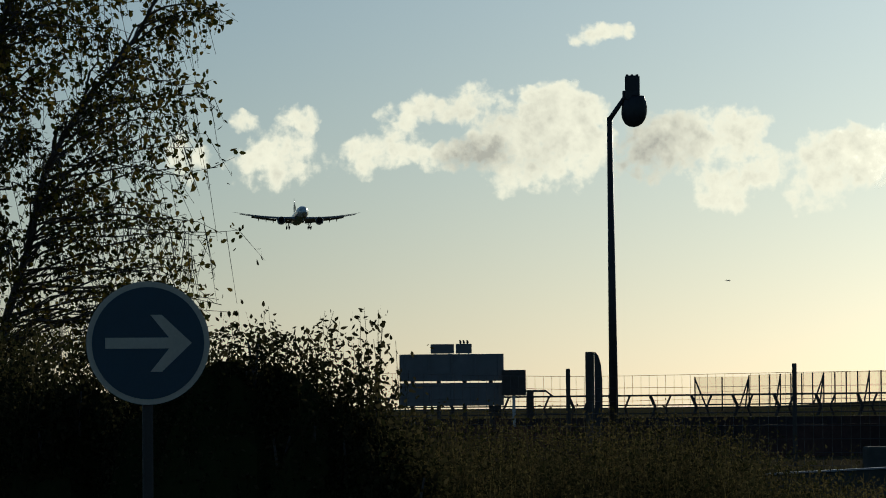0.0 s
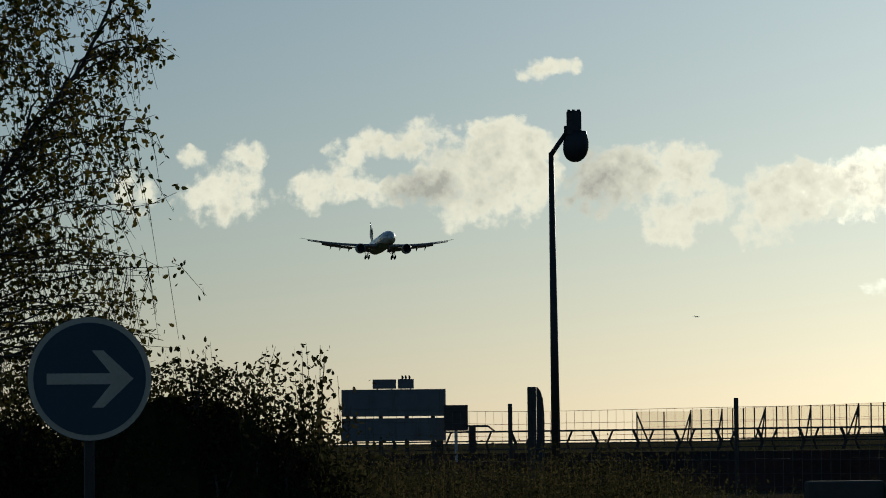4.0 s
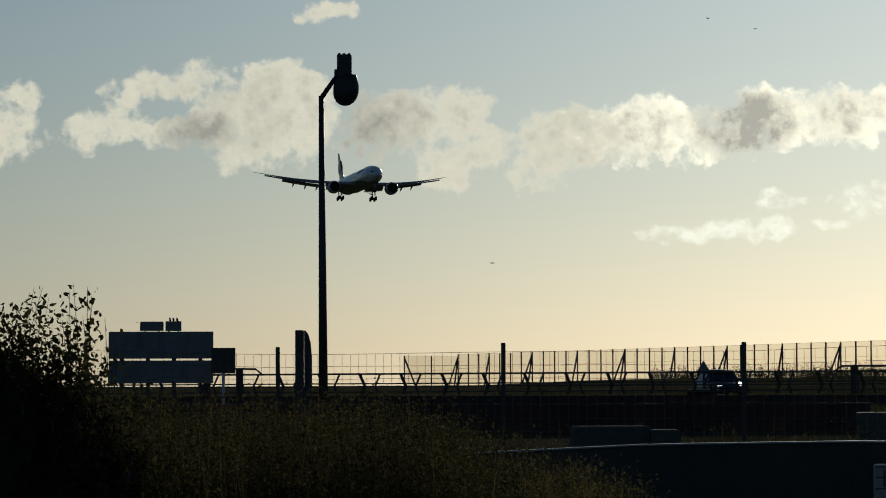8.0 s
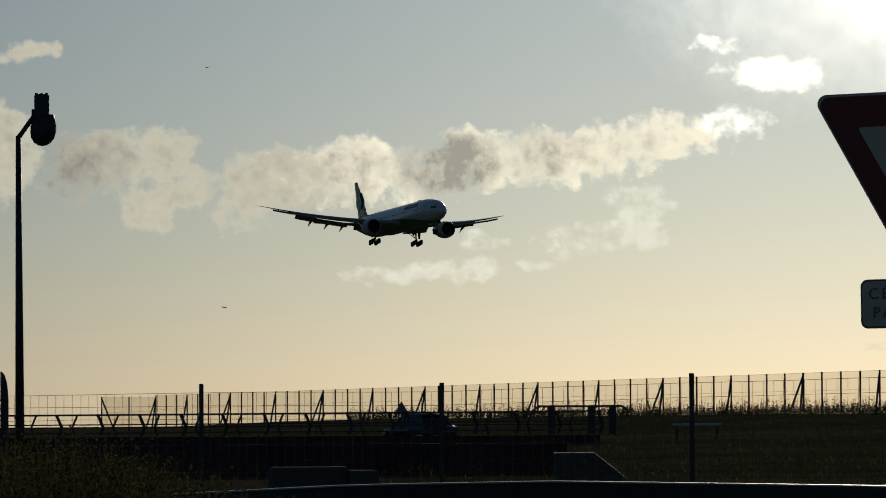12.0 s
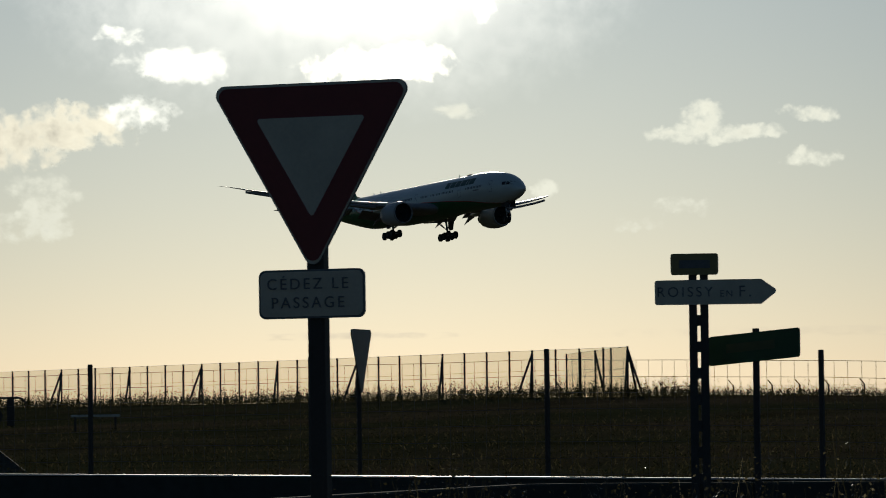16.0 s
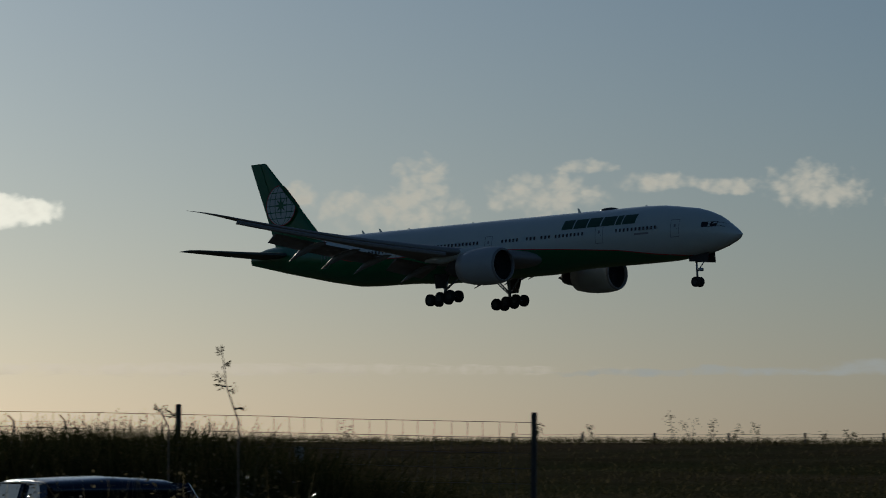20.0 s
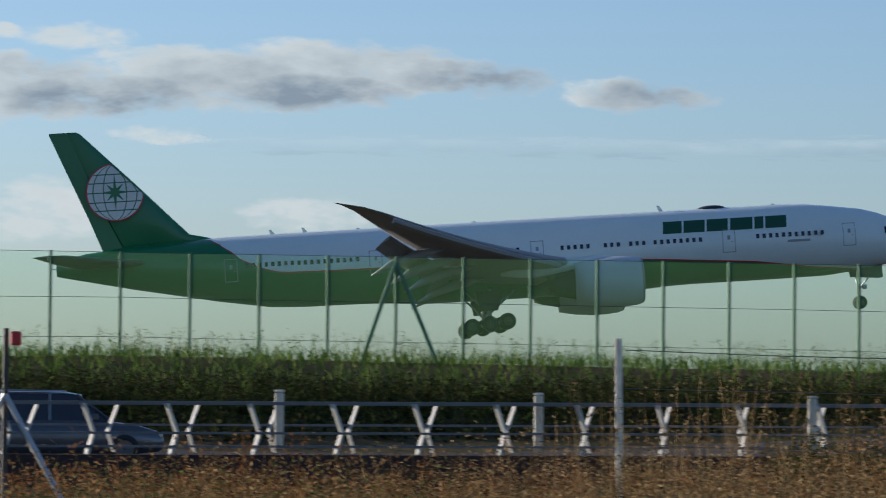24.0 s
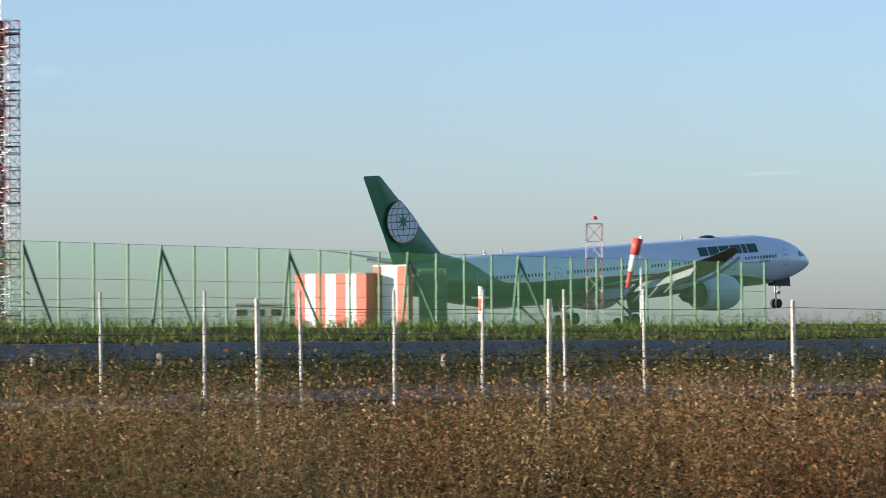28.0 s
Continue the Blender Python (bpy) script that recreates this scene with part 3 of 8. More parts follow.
        eng = part("engine", lathe(bmesh.new(), [(0.05, 1.62), (0.0, 1.72), (-0.06, 1.82), (-0.5, 1.96), (-1.6, 2.06), (-2.8, 2.06), (-4.2, 1.92), (-5.5, 1.66), (-5.48, 1.60), (-4.6, 1.5)], (1, 0, 0), (-24.9, s * 9.6, -2.86), 40), ENGINE_GREY, jet, "large pale grey engine nacelle", True)
        part("inlet_lip", lathe(bmesh.new(), [(-0.35, 1.66), (0.02, 1.64), (0.07, 1.72), (0.0, 1.80), (-0.12, 1.85)], (1, 0, 0), (-24.9, s * 9.6, -2.86), 40), WING_GREY, eng, "dull metal inlet lip", True)
        part("fan", lathe(bmesh.new(), [(-0.35, 1.66), (-1.3, 1.60), (-1.32, 0.55), (-1.0, 0.30), (-0.7, 0.02)], (1, 0, 0), (-24.9, s * 9.6, -2.86), 40), BLACK, eng, "dark fan and spinner", True)
        part("exhaust", lathe(bmesh.new(), [(-4.6, 1.5), (-5.4, 1.25), (-6.9, 0.92), (-7.6, 0.72), (-7.55, 0.5), (-8.6, 0.05)], (1, 0, 0), (-24.9, s * 9.6, -2.86), 32), SHADE_GREY, eng, "hot section nozzle and cone", True)
        bm = bmesh.new()
        rings(bm, [[(a, s * 9.6 - w, z0), (a, s * 9.6 + w, z0), (a, s * 9.6 + w * 0.7, z1), (a, s * 9.6 - w * 0.7, z1)] for a, w, z0, z1 in ((-26.4, 0.05, -1.0, -0.82), (-28.5, 0.28, -1.2, -0.62), (-31.0, 0.32, -1.8, -0.75), (-33.8, 0.25, -2.2, -1.2), (-36.3, 0.05, -1.9, -1.6))])
        part("pylon", bm, PAINT_WHITE, eng, smooth=True)
        # tailplane
        part("tailplane", lifting(bmesh.new(), [(-64.2, -71.4, s * 0.6, 1.25), (-66.9, -72.3, s * 4.5, 1.42), (-70.7, -73.55, s * 10.2, 1.72), (-71.5, -73.75, s * 10.75, 1.75)], 0.10, 0.08), TAIL_GREY, jet, "dull grey tailplane", True)
    bm = bmesh.new()
    lights = ((-27.8, -3.35, -1.45), (-27.8, 3.35, -1.45))
    for p in lights:
        bmesh.ops.create_uvsphere(bm, u_segments=8, v_segments=6, radius=0.10, matrix=Matrix.Translation(p))
    part("landing_light", bm, glowing("landing_light_glow", (1.0, 0.95, 0.85), 25.0), jet, "small bright lamps at the wing roots")
    # fin
    fin = []
    for z, l, t in ((2.2, -58.5, -66.9), (3.1, -59.6, -67.1), (3.5, -61.3, -67.3), (5.0, -62.75, -68.0), (8.0, -65.6, -69.2), (12.3, -69.85, -70.9), (12.48, -70.2, -70.95)):
        f = aerofoil(8, 0.09 if z > 3.2 else 0.05)
        c = t - l
        fin.append([(l + c * min(q, 1), h * -c * 0.9, z) for q, h in f])
    tail = part("fin", rings(bmesh.new(), fin), PAINT_GREEN, jet, "tall green fin", True)
    rud = []
    for z, l, t in ((2.45, -66.75, -68.5), (5.0, -67.95, -69.45), (12.3, -70.85, -72.42), (12.48, -70.9, -72.4)):
        rud.append([(l, -0.07, z), (t, -0.02, z), (t, 0.02, z), (l, 0.07, z)])
    part("rudder", rings(bmesh.new(), rud), PAINT_GREEN, tail)
    for s in (-1, 1):
        c = Vector((-67.22, 0, 7.3))

        def disc(bm, pts, off):
            bm.faces.new([bm.verts.new((c.x + px, s * (0.30 + off), c.z + pz)) for px, pz in pts])
        bm = bmesh.new()
        def trim(px, pz):
            edge = float(np.interp(c.z + pz, (3.5, 5.0, 8.0, 12.3), (-61.3, -62.75, -65.6, -69.85))) - 0.22 - c.x
            return min(px, edge), pz
        disc(bm, [trim(2.40 * math.cos(k * math.pi / 36), 2.40 * math.sin(k * math.pi / 36)) for k in range(72)], 0.11)
        part("emblem_rim", bm, PAINT_RED, tail, "thin red rim of the disc")
        bm = bmesh.new()
        disc(bm, [trim(2.30 * math.cos(k * math.pi / 36), 2.30 * math.sin(k * math.pi / 36)) for k in range(72)], 0.12)
        emblem = part("emblem_disc", bm, EMBLEM_PALE, tail, "pale disc on the fin")
        bm = bmesh.new()
        pts = []
        for k in range(16):
            r = (1.55 if k % 4 == 0 else 1.0 if k % 2 == 0 else 0.36)
            a = k * math.pi / 8
            pts.append((r * math.cos(a) * (0.85 if k % 8 == 0 else 1), r * math.sin(a)))
        disc(bm, pts, 0.14)
        part("emblem_star", bm, PAINT_GREEN, emblem, "green eight-pointed star")
        bm = bmesh.new()
        for e in (0.42, 0.8):
            for q in (-1, 1):
                ln = [trim(q * 2.28 * e * math.cos(v), 2.28 * math.sin(v)) for v in np.linspace(-1.5, 1.5, 13)]
                for a, b in zip(ln, ln[1:]):
                    disc(bm, [(a[0] - 0.045, a[1]), (a[0] + 0.045, a[1]), (b[0] + 0.045, b[1]), (b[0] - 0.045, b[1])], 0.13)
        for h in (-1.5, -0.8, 0.0, 0.8, 1.5):
            w = math.sqrt(2.3 ** 2 - h * h)
            disc(bm, [trim(-w, h - 0.045), trim(w, h - 0.045), trim(w, h + 0.045), trim(-w, h + 0.045)], 0.13)
        part("emblem_lines", bm, PAINT_GREEN, emblem, "thin green grid lines")
    # undercarriage
    def wheel(parent, x, y, z, r, w):
        tyre = part("tyre", lathe(bmesh.new(), [(-w / 2, r * 0.55), (-w / 2, r * 0.88), (-w / 3, r), (w / 3, r), (w / 2, r * 0.88), (w / 2, r * 0.55)], (0, 1, 0), (x, y, z), 24), BLACK, parent, smooth=True)
        part("hub", lathe(bmesh.new(), [(-w / 2 + 0.03, 0.02), (-w / 2 + 0.02, r * 0.56), (w / 2 - 0.02, r * 0.56), (w / 2 - 0.03, 0.02)], (0, 1, 0), (x, y, z), 16), SHADE_GREY, tyre)
    for s in (-1, 1):
        bm = bmesh.new()
        bar(bm, (-37.0, s * 5.0, -2.6), (-37.2, s * 5.5, -5.5), 0.20, 0.17, 10)
        bar(bm, (-34.9, s * 4.6, -2.8), (-37.1, s * 5.4, -4.7), 0.09)
        bar(bm, (-39.0, s * 4.6, -2.8), (-37.2, s * 5.4, -4.7), 0.08)
        bar(bm, (-37.0, s * 2.9, -3.0), (-37.1, s * 5.3, -4.5), 0.09)
        bar(bm, (-38.75, s * 5.5, -5.74), (-35.65, s * 5.5, -5.42), 0.13)
        for k, (x, z) in enumerate(((-38.65, -5.74), (-37.2, -5.58), (-35.75, -5.42))):
            bar(bm, (x, s * 5.5 - 0.7, z), (x, s * 5.5 + 0.7, z), 0.08)
        gear = part("main_gear", bm, STEEL, jet, "main gear leg and truck", True)
        for x, z in ((-38.65, -5.74), (-37.2, -5.58), (-35.75, -5.42)):
            for d in (-0.7, 0.7):
                wheel(gear, x, s * 5.5 + d, z, 0.67, 0.5)
        bm = bmesh.new()
        rings(bm, [[(-38.2, s * 6.0, -2.9), (-35.9, s * 6.0, -2.9), (-35.9, s * 6.06, -2.9), (-38.2, s * 6.06, -2.9)], [(-37.9, s * 6.1, -4.5), (-36.5, s * 6.1, -4.5), (-36.5, s * 6.16, -4.5), (-37.9, s * 6.16, -4.5)]])
        part("gear_door", bm, SHADE_GREY, gear)
    bm = bmesh.new()
    bar(bm, (-6.2, 0, -2.6), (-6.0, 0, -5.4), 0.13, 0.11, 10)
    bar(bm, (-4.6, 0, -2.8), (-5.95, 0, -4.3), 0.06)
    bar(bm, (-6.0, -0.36, -5.46), (-6.0, 0.36, -5.46), 0.06)
    box(bm, -5.75, -5.35, -0.25, 0.25, -4.35, -4.0, 0.05)
    nose_gear = part("nose_gear", bm, STEEL, jet, "nose gear leg", True)
    for d in (-0.34, 0.34):
        wheel(nose_gear, -6.0, d, -5.46, 0.55, 0.4)
    for d in (-0.55, 0.55):
        bm = bmesh.new()
        rings(bm, [[(-6.7, d - 0.02, -2.7), (-4.05, d - 0.02, -2.4), (-4.05, d + 0.02, -2.4), (-6.7, d + 0.02, -2.7)], [(-6.6, d * 1.2 - 0.02, -3.28), (-4.05, d * 1.2 - 0.02, -3.5), (-4.05, d * 1.2 + 0.02, -3.5), (-6.6, d * 1.2 + 0.02, -3.28)]])
        part("nose_gear_door", bm, SHADE_GREY, nose_gear)
    return jet


airliner = build_airliner()
# ---- screens and fences ----
def facing(az, d, z=None, twist=0.0, lean=0.0):
    """A pose at az, d whose -x side looks at the eye's place; its -y side is to the right as seen from there."""
    p = polar(az, d, z)
    return pose(p.x, p.y, p.z, 0, 0, 90 - az + twist) @ pose(0, 0, 0, lean)


def screen_wall(name, start, step, count, crest, frames_at, label, spread=1.28, sheet=SCREEN, steel=GREEN_STEEL):
    """Sheer green screens on steel posts, braced by A-frames. crest: height of the top by azimuth."""
    wall = thing(name, Matrix(), label, "screen wall", kind="structure")
    spots = []
    for i in range(count):
        x, y = start[0] + step[0] * i, start[1] + step[1] * i
        spots.append((Vector((x, y, ground_z(x, y) - 0.25)), crest(math.degrees(math.atan2(x, y)))))
    ang = math.atan2(step[1], step[0])
    unit = part("post", box(bmesh.new(), -0.043, 0.043, -0.05, 0.05, 0.0, 1.0, 0.010), steel, wall, "green steel post")
    for k, (p, top) in enumerate(spots):
        m = Matrix.Translation(p) @ Matrix.Rotation(ang, 4, "Z") @ Matrix.Diagonal((1, 1, top - p.z, 1))
        if k == 0:
            unit.matrix_basis = m
        else:
            share("post", unit, wall, m)
    for (p, tp), (q, tq) in zip(spots, spots[1:]):
        bm = bmesh.new()
        n = Vector((-math.sin(ang), math.cos(ang), 0)) * 0.006
        rings(bm, [[p + n, p - n, Vector((p.x, p.y, tp - 0.04)) - n, Vector((p.x, p.y, tp - 0.04)) + n], [q + n, q - n, Vector((q.x, q.y, tq - 0.04)) - n, Vector((q.x, q.y, tq - 0.04)) + n]])
        pane = part("screen_panel", bm, sheet, wall, "translucent green screen sheet")
        pane.visible_shadow = False
    bm = bmesh.new()
    for (p, tp), (q, tq) in zip(spots, spots[1:]):
        for f in (1.0, 0.6, 0.25):
            bar(bm, (p.x, p.y, p.z + (tp - p.z) * f - 0.03), (q.x, q.y, q.z + (tq - q.z) * f - 0.03), 0.010, n=3)
    part("support_wire", bm, WIRE, wall, "thin tension wires")
    u = Vector((math.cos(ang), math.sin(ang), 0))
    n = Vector((-math.sin(ang), math.cos(ang), 0))
    for k, size in frames_at:
        if k >= count:
            continue
        p, top = spots[k]
        a = Vector((p.x, p.y, top - 0.18))
        bm = bmesh.new()
        h = (top - p.z)
        for s in ((-1, 1) if size > 0.9 else (1,)):
            f = p + u * s * spread * size * h / 3.7 + n * -0.7
            f.z = ground_z(f.x, f.y) - 0.1
            bar(bm, a, f, 0.07, n=6)
        part("brace", bm, steel, wall, "A-shaped steel brace")
        if size > 1.05:
            bm = bmesh.new()
            c = p.lerp(a, 0.38)
            for s in (-1, 1):
                f = p + u * s * 0.9 + n * -0.9
                f.z = ground_z(f.x, f.y) - 0.1
                bar(bm, c, f, 0.055, n=6)
            part("lower_brace", bm, steel, wall)
    return wall


crest_east = table(((-20, 5.6), (14, 5.68), (26, 5.57), (35, 5.33), (47, 4.85)))
crest_west = table(((-74, 4.18), (-67.6, 4.6), (-62.6, 4.86), (-57.1, 5.08)))
screen_wall("screen_wall_east", (-34.3, 112.4), (2.076, 0.319), 90, crest_east,
            [(11 + k, s) for k, s in ((-8, 1.0), (0, 1.0), (8, 1.0), (16, 1.0), (24, 1.0), (32, 1.1), (36, 1.0), (40, 0.8), (44, 1.0), (48, 1.0), (52, 0.8), (56, 1.0), (60, 1.0), (64, 1.0), (68, 1.1))],
            "long green translucent screen wall on braced steel posts")
screen_wall("screen_wall_west", (-321.35, 99.41), (2.082, 0.272), 68, crest_west,
            [(0, 1.0)] + [(k, 1.0 if (k // 4) % 2 else 0.8) for k in range(3, 68, 4)],
            "clear weathered screen wall on thin dark posts", 0.8, SCREEN_CLEAR, POST_DARK)
corner = (-321.35 + 67 * 2.082, 99.41 + 67 * 0.272)
back = polar(-58.0, 244, 0)
screen_wall("screen_wall_return", corner, ((back.x - corner[0]) / 4, (back.y - corner[1]) / 4), 5, lambda a: 5.1, [(0, 1.0), (2, 0.8)], "short return of the clear screen wall", 1.28, SCREEN_CLEAR, POST_DARK)
left_end = polar(-73.6, 333, 0)
first_post = (-321.35, 99.41)
screen_wall("screen_wall_end", (left_end.x, left_end.y), ((first_post[0] - left_end.x) / 2, (first_post[1] - left_end.y) / 2), 3, lambda a: 4.12, [(0, 0.8)], "end bays of the clear screen wall", 1.28, SCREEN_CLEAR, POST_DARK)


def wire_fence(name, posts, material, size, label, strands, mesh_step=0.0, mesh_low=0.1, mesh_high=1.0, tilt_top=False, wire=0.004, sag=0.0):
    """Posts as (ground point, top height) with wire strands (share of the height), and a woven mesh."""
    fence = thing(name, Matrix(), label, "fence")
    unit = part("post", box(bmesh.new(), -size / 2, size / 2, -size / 2, size / 2, 0.0, 1.0, size * 0.12), material, fence, "fence post")
    for k, (p, top) in enumerate(posts):
        q = posts[min(k + 1, len(posts) - 1)][0] - posts[max(k - 1, 0)][0]
        lean = random.uniform(-1.2, 1.2)
        turn = 0.95 if material is POST_WHITE else 0.0
        m = Matrix.Translation((p.x, p.y, p.z - 0.2)) @ Matrix.Rotation(math.atan2(q.y, q.x) + turn, 4, "Z") @ pose(0, 0, 0, lean, lean * 0.7) @ Matrix.Diagonal((1, 1, top - p.z + 0.2, 1))
        if k == 0:
            unit.matrix_basis = m
        else:
            share("post", unit, fence, m)
        if tilt_top:
            bm = bmesh.new()
            bar(bm, (p.x, p.y, top - 0.03), (p.x - 0.34, p.y - 0.1, top + 0.30), size * 0.42, n=5)
            part("angled_arm", bm, material, fence)
    for f in strands:
        loops = []
        for (p, tp), (q, tq) in zip(posts, posts[1:]):
            a, b = Vector((p.x, p.y, p.z + (tp - p.z) * f)), Vector((q.x, q.y, q.z + (tq - q.z) * f))
            w = Vector((b.y - a.y, a.x - b.x, 0)).normalized() * wire
            for s in range(4):
                c = a.lerp(b, s / 4)
                c.z -= sag * math.sin(math.pi * s / 4) + random.uniform(-0.008, 0.008)
                loops.append([c + w, c - w * 0.5 + Vector((0, 0, wire * 0.87)), c - w * 0.5 - Vector((0, 0, wire * 0.87))])
        loops.append([b + w, b - w * 0.5 + Vector((0, 0, wire * 0.87)), b - w * 0.5 - Vector((0, 0, wire * 0.87))])
        part("strand", rings(bmesh.new(), loops), WIRE, fence, "slack wire strand")
    if mesh_step:
        low, high = [], []
        for (p, tp), (q, tq) in zip(posts, posts[1:]):
            n = max(2, int((q - p).length / mesh_step))
            for s in range(1, n):
                a = p.lerp(q, s / n)
                h = tp - p.z + (tq - q.z - tp + p.z) * s / n
                j = random.uniform(-0.02, 0.02)
                low.append((a.x + j, a.y, a.z + h * mesh_low))
                high.append((a.x - j, a.y, a.z + h * mesh_high))
        mesh_ob = sticks("mesh_wire", low, high, wire * 0.85, wire * 0.85, WIRE)
        mesh_ob.parent = fence
        tagged(mesh_ob, "upright wires of the mesh", kind="stuff")
    return fence


def spot(x, y):
    return Vector((x, y, ground_z(x, y)))


# mesh fence in the west
west = []
for az, d, el in ((-78.25, 73, 0.62), (-75.45, 69.5, 0.55), (-72.15, 65.7, 0.60), (-68.63, 62.6, 0.60), (-64.97, 59.7, 0.72), (-61.75, 57, 0.80), (-58.29, 54.5, 0.87), (-54.28, 52.3, 0.81), (-49.83, 50.4, 0.64), (-44.46, 48.8, 0.55), (-39.27, 47.6, 0.43)):
    p = polar(az, d)
    west.append((p, 1.7 + d * math.tan(radians(el))))
wire_fence("mesh_fence", west, POST_DARK, 0.062, "wire mesh fence on dark steel posts", [0.94 - 0.092 * k for k in range(9)], 0.20, 0.14, 0.94, wire=0.0042)
# concrete post fence beside the verge, in the east
east = []
for k in range(1, 13):
    x, y = -1.39 + 3.981 * k, 24.92 + 0.394 * k
    p = spot(x, y)
    d = math.hypot(x, y)
    el = float(np.interp(k, (0, 3, 4, 6, 12), (0.78, 0.68, 0.56, 0.39, 0.2)))
    east.append((p, 1.7 + d * math.tan(radians(el))))
wire_fence("concrete_post_fence", east, POST_WHITE, 0.038, "weathered pale concrete posts with sagging wires", (0.96, 0.84, 0.66, 0.5), 0.16, 0.02, 0.62, sag=0.03, wire=0.0035)
braced = thing("braced_end_post", Matrix(), "steel end post with two diagonal struts and a small red box", "fence post")
p = spot(-1.39, 24.92)
part("end_post", bar(bmesh.new(), (p.x, p.y, -0.2), (p.x, p.y, 2.04), 0.018, n=8), SHADE_GREY, braced)
bm = bmesh.new()
for s, out in ((-1, 0.9), (1, 0.9)):
    bar(bm, (p.x, p.y - 0.05, 1.62), (p.x + s * out * 1.0, p.y - 0.1, 0.0), 0.019, n=6)
part("strut", bm, STEEL, braced)
part("red_box", box(bmesh.new(), p.x + 0.03, p.x + 0.10, p.y - 0.09, p.y - 0.03, 1.93, 2.02, 0.01), PAINT_RED, braced)
p2 = []
for az, d, el in ((-24.87, 27, 0.16), (-23.33, 27.2, 0.18), (-20.96, 27, 0.19), (-17.5, 26.5, 0.3), (-12.0, 25.8, 0.5)):
    q = polar(az, d)
    p2.append((q, 1.7 + d * math.tan(radians(el))))
wire_fence("verge_fence", p2, POST_GREY, 0.034, "short pale posts with three slack wires", (0.9, 0.72, 0.5, 0.3), sag=0.035)
# second fence behind the first
rear = []
for k in range(-5, 14):
    x, y = 23.06 + 2.483 * k, 51.23 + 0.294 * k
    rear.append((spot(x, y), 1.7 + math.hypot(x, y) * math.tan(radians(0.50))))
wire_fence("rear_post_fence", rear, POST_WHITE, 0.046, "second line of pale concrete posts with wires", (0.95, 0.8, 0.6), sag=0.03, wire=0.004)
# airfield fence on the crest
crest = [(spot(-84.65 + 4.0 * k, 136.66 + 0.044 * k), 1.7 + math.hypot(-84.65 + 4.0 * k, 136.66) * math.tan(radians(0.13))) for k in range(-7, 18)]
wire_fence("crest_fence", crest, POST_DARK, 0.085, "low post and wire fence on the grass crest", (0.9, 0.6), wire=0.008, sag=0.04)
angled = [(polar(a, 143 / math.cos(radians(a))), 1.7 + 143 / math.cos(radians(a)) * math.tan(radians(0.31))) for a in (-58.1, -57.6, -57.1, -56.6, -56.1, -55.57, -55.0, -54.6, -54.18, -53.66, -53.15, -52.61, -52.08, -51.5, -50.93, -50.3, -49.65, -49.0, -48.3, -47.6, -46.85, -46.1)]
wire_fence("security_fence", angled, POST_DARK, 0.10, "dark posts with outward angled arms along the airfield", (0.95, 0.7), wire=0.006, tilt_top=True)


# road barrier on the bridge ends
def road_barrier(name, line, top, height, pitch, label, post_paint, rail_paint, stout=0.048, posts_to=1.0, gap=0.95, shift=0.52, thick=1.0):
    """Two rails on pairs of slanting posts. line: end points on the ground, top: heights of the rail at both ends."""
    a, b = (Vector((*q, 0.0)) for q in line)
    ob = thing(name, Matrix(), label, "guardrail")
    n = max(2, int((b - a).length / pitch))
    u = (b - a).normalized()
    w = Vector((-u.y, u.x, 0))
    if w.y < 0:
        w = -w
    za, zb = top
    for side, hs in ((0.0, (1.0, 0.42, 0.16)), (gap, (1.0, 0.55))):
        for h in hs:
            bm = bmesh.new()
            p, q = a + w * side, b + w * side
            p.z, q.z = za - height * (1 - h), zb - height * (1 - h)
            r = (0.042 if h == 1.0 else 0.03) * thick
            off = w * 0.05
            rings(bm, [[e + Vector((0, 0, r)) - off, e + Vector((0, 0, r)) + off, e + Vector((0, 0, -r)) + off, e + Vector((0, 0, -r)) - off] for e in (p, q)])
            part("rail", bm, rail_paint, ob, "galvanised rail")
    units = {}
    for k in range(int(n * posts_to) + 1):
        p = a.lerp(b, k / n)
        z = za + (zb - za) * k / n
        for side, lean in ((0.0, -0.17), (gap, 0.17)):
            if side not in units:
                bm = bmesh.new()
                h = height
                loops = []
                for f, s in ((0.0, lean * 0.3), (0.42, -lean * 0.7), (1.0, lean * 0.9)):
                    o = Vector((s, 0.0, f * h))
                    t = stout * (0.55 if side else 1.0)
                    loops.append([o + Vector((-t, -0.05, 0)), o + Vector((t, -0.05, 0)), o + Vector((t, 0.05, 0)), o + Vector((-t, 0.05, 0))])
                rings(bm, loops)
                units[side] = part("barrier_post", bm, post_paint, ob, "slanting pale post")
                o = units[side]
            else:
                o = new("barrier_post", units[side].data)
                o.parent = ob
            q = p + w * side + u * (shift if side else 0.0)
            o.matrix_basis = Matrix.Translation((q.x, q.y, z - height)) @ Matrix.Rotation(math.atan2(u.y, u.x) + 0.65, 4, "Z")
    return ob


pa, pb = polar(-10.5, 75, 0), polar(17.5, 81, 0)
road_barrier("bridge_barrier", ((pa.x, pa.y), (pb.x, pb.y)), (1.24, 1.50), 0.98, 1.585, "galvanised bridge barrier on slanting posts", BARRIER_WHITE, RAIL_PALE, 0.028, 0.89, 2.6, 0.61, 0.75)
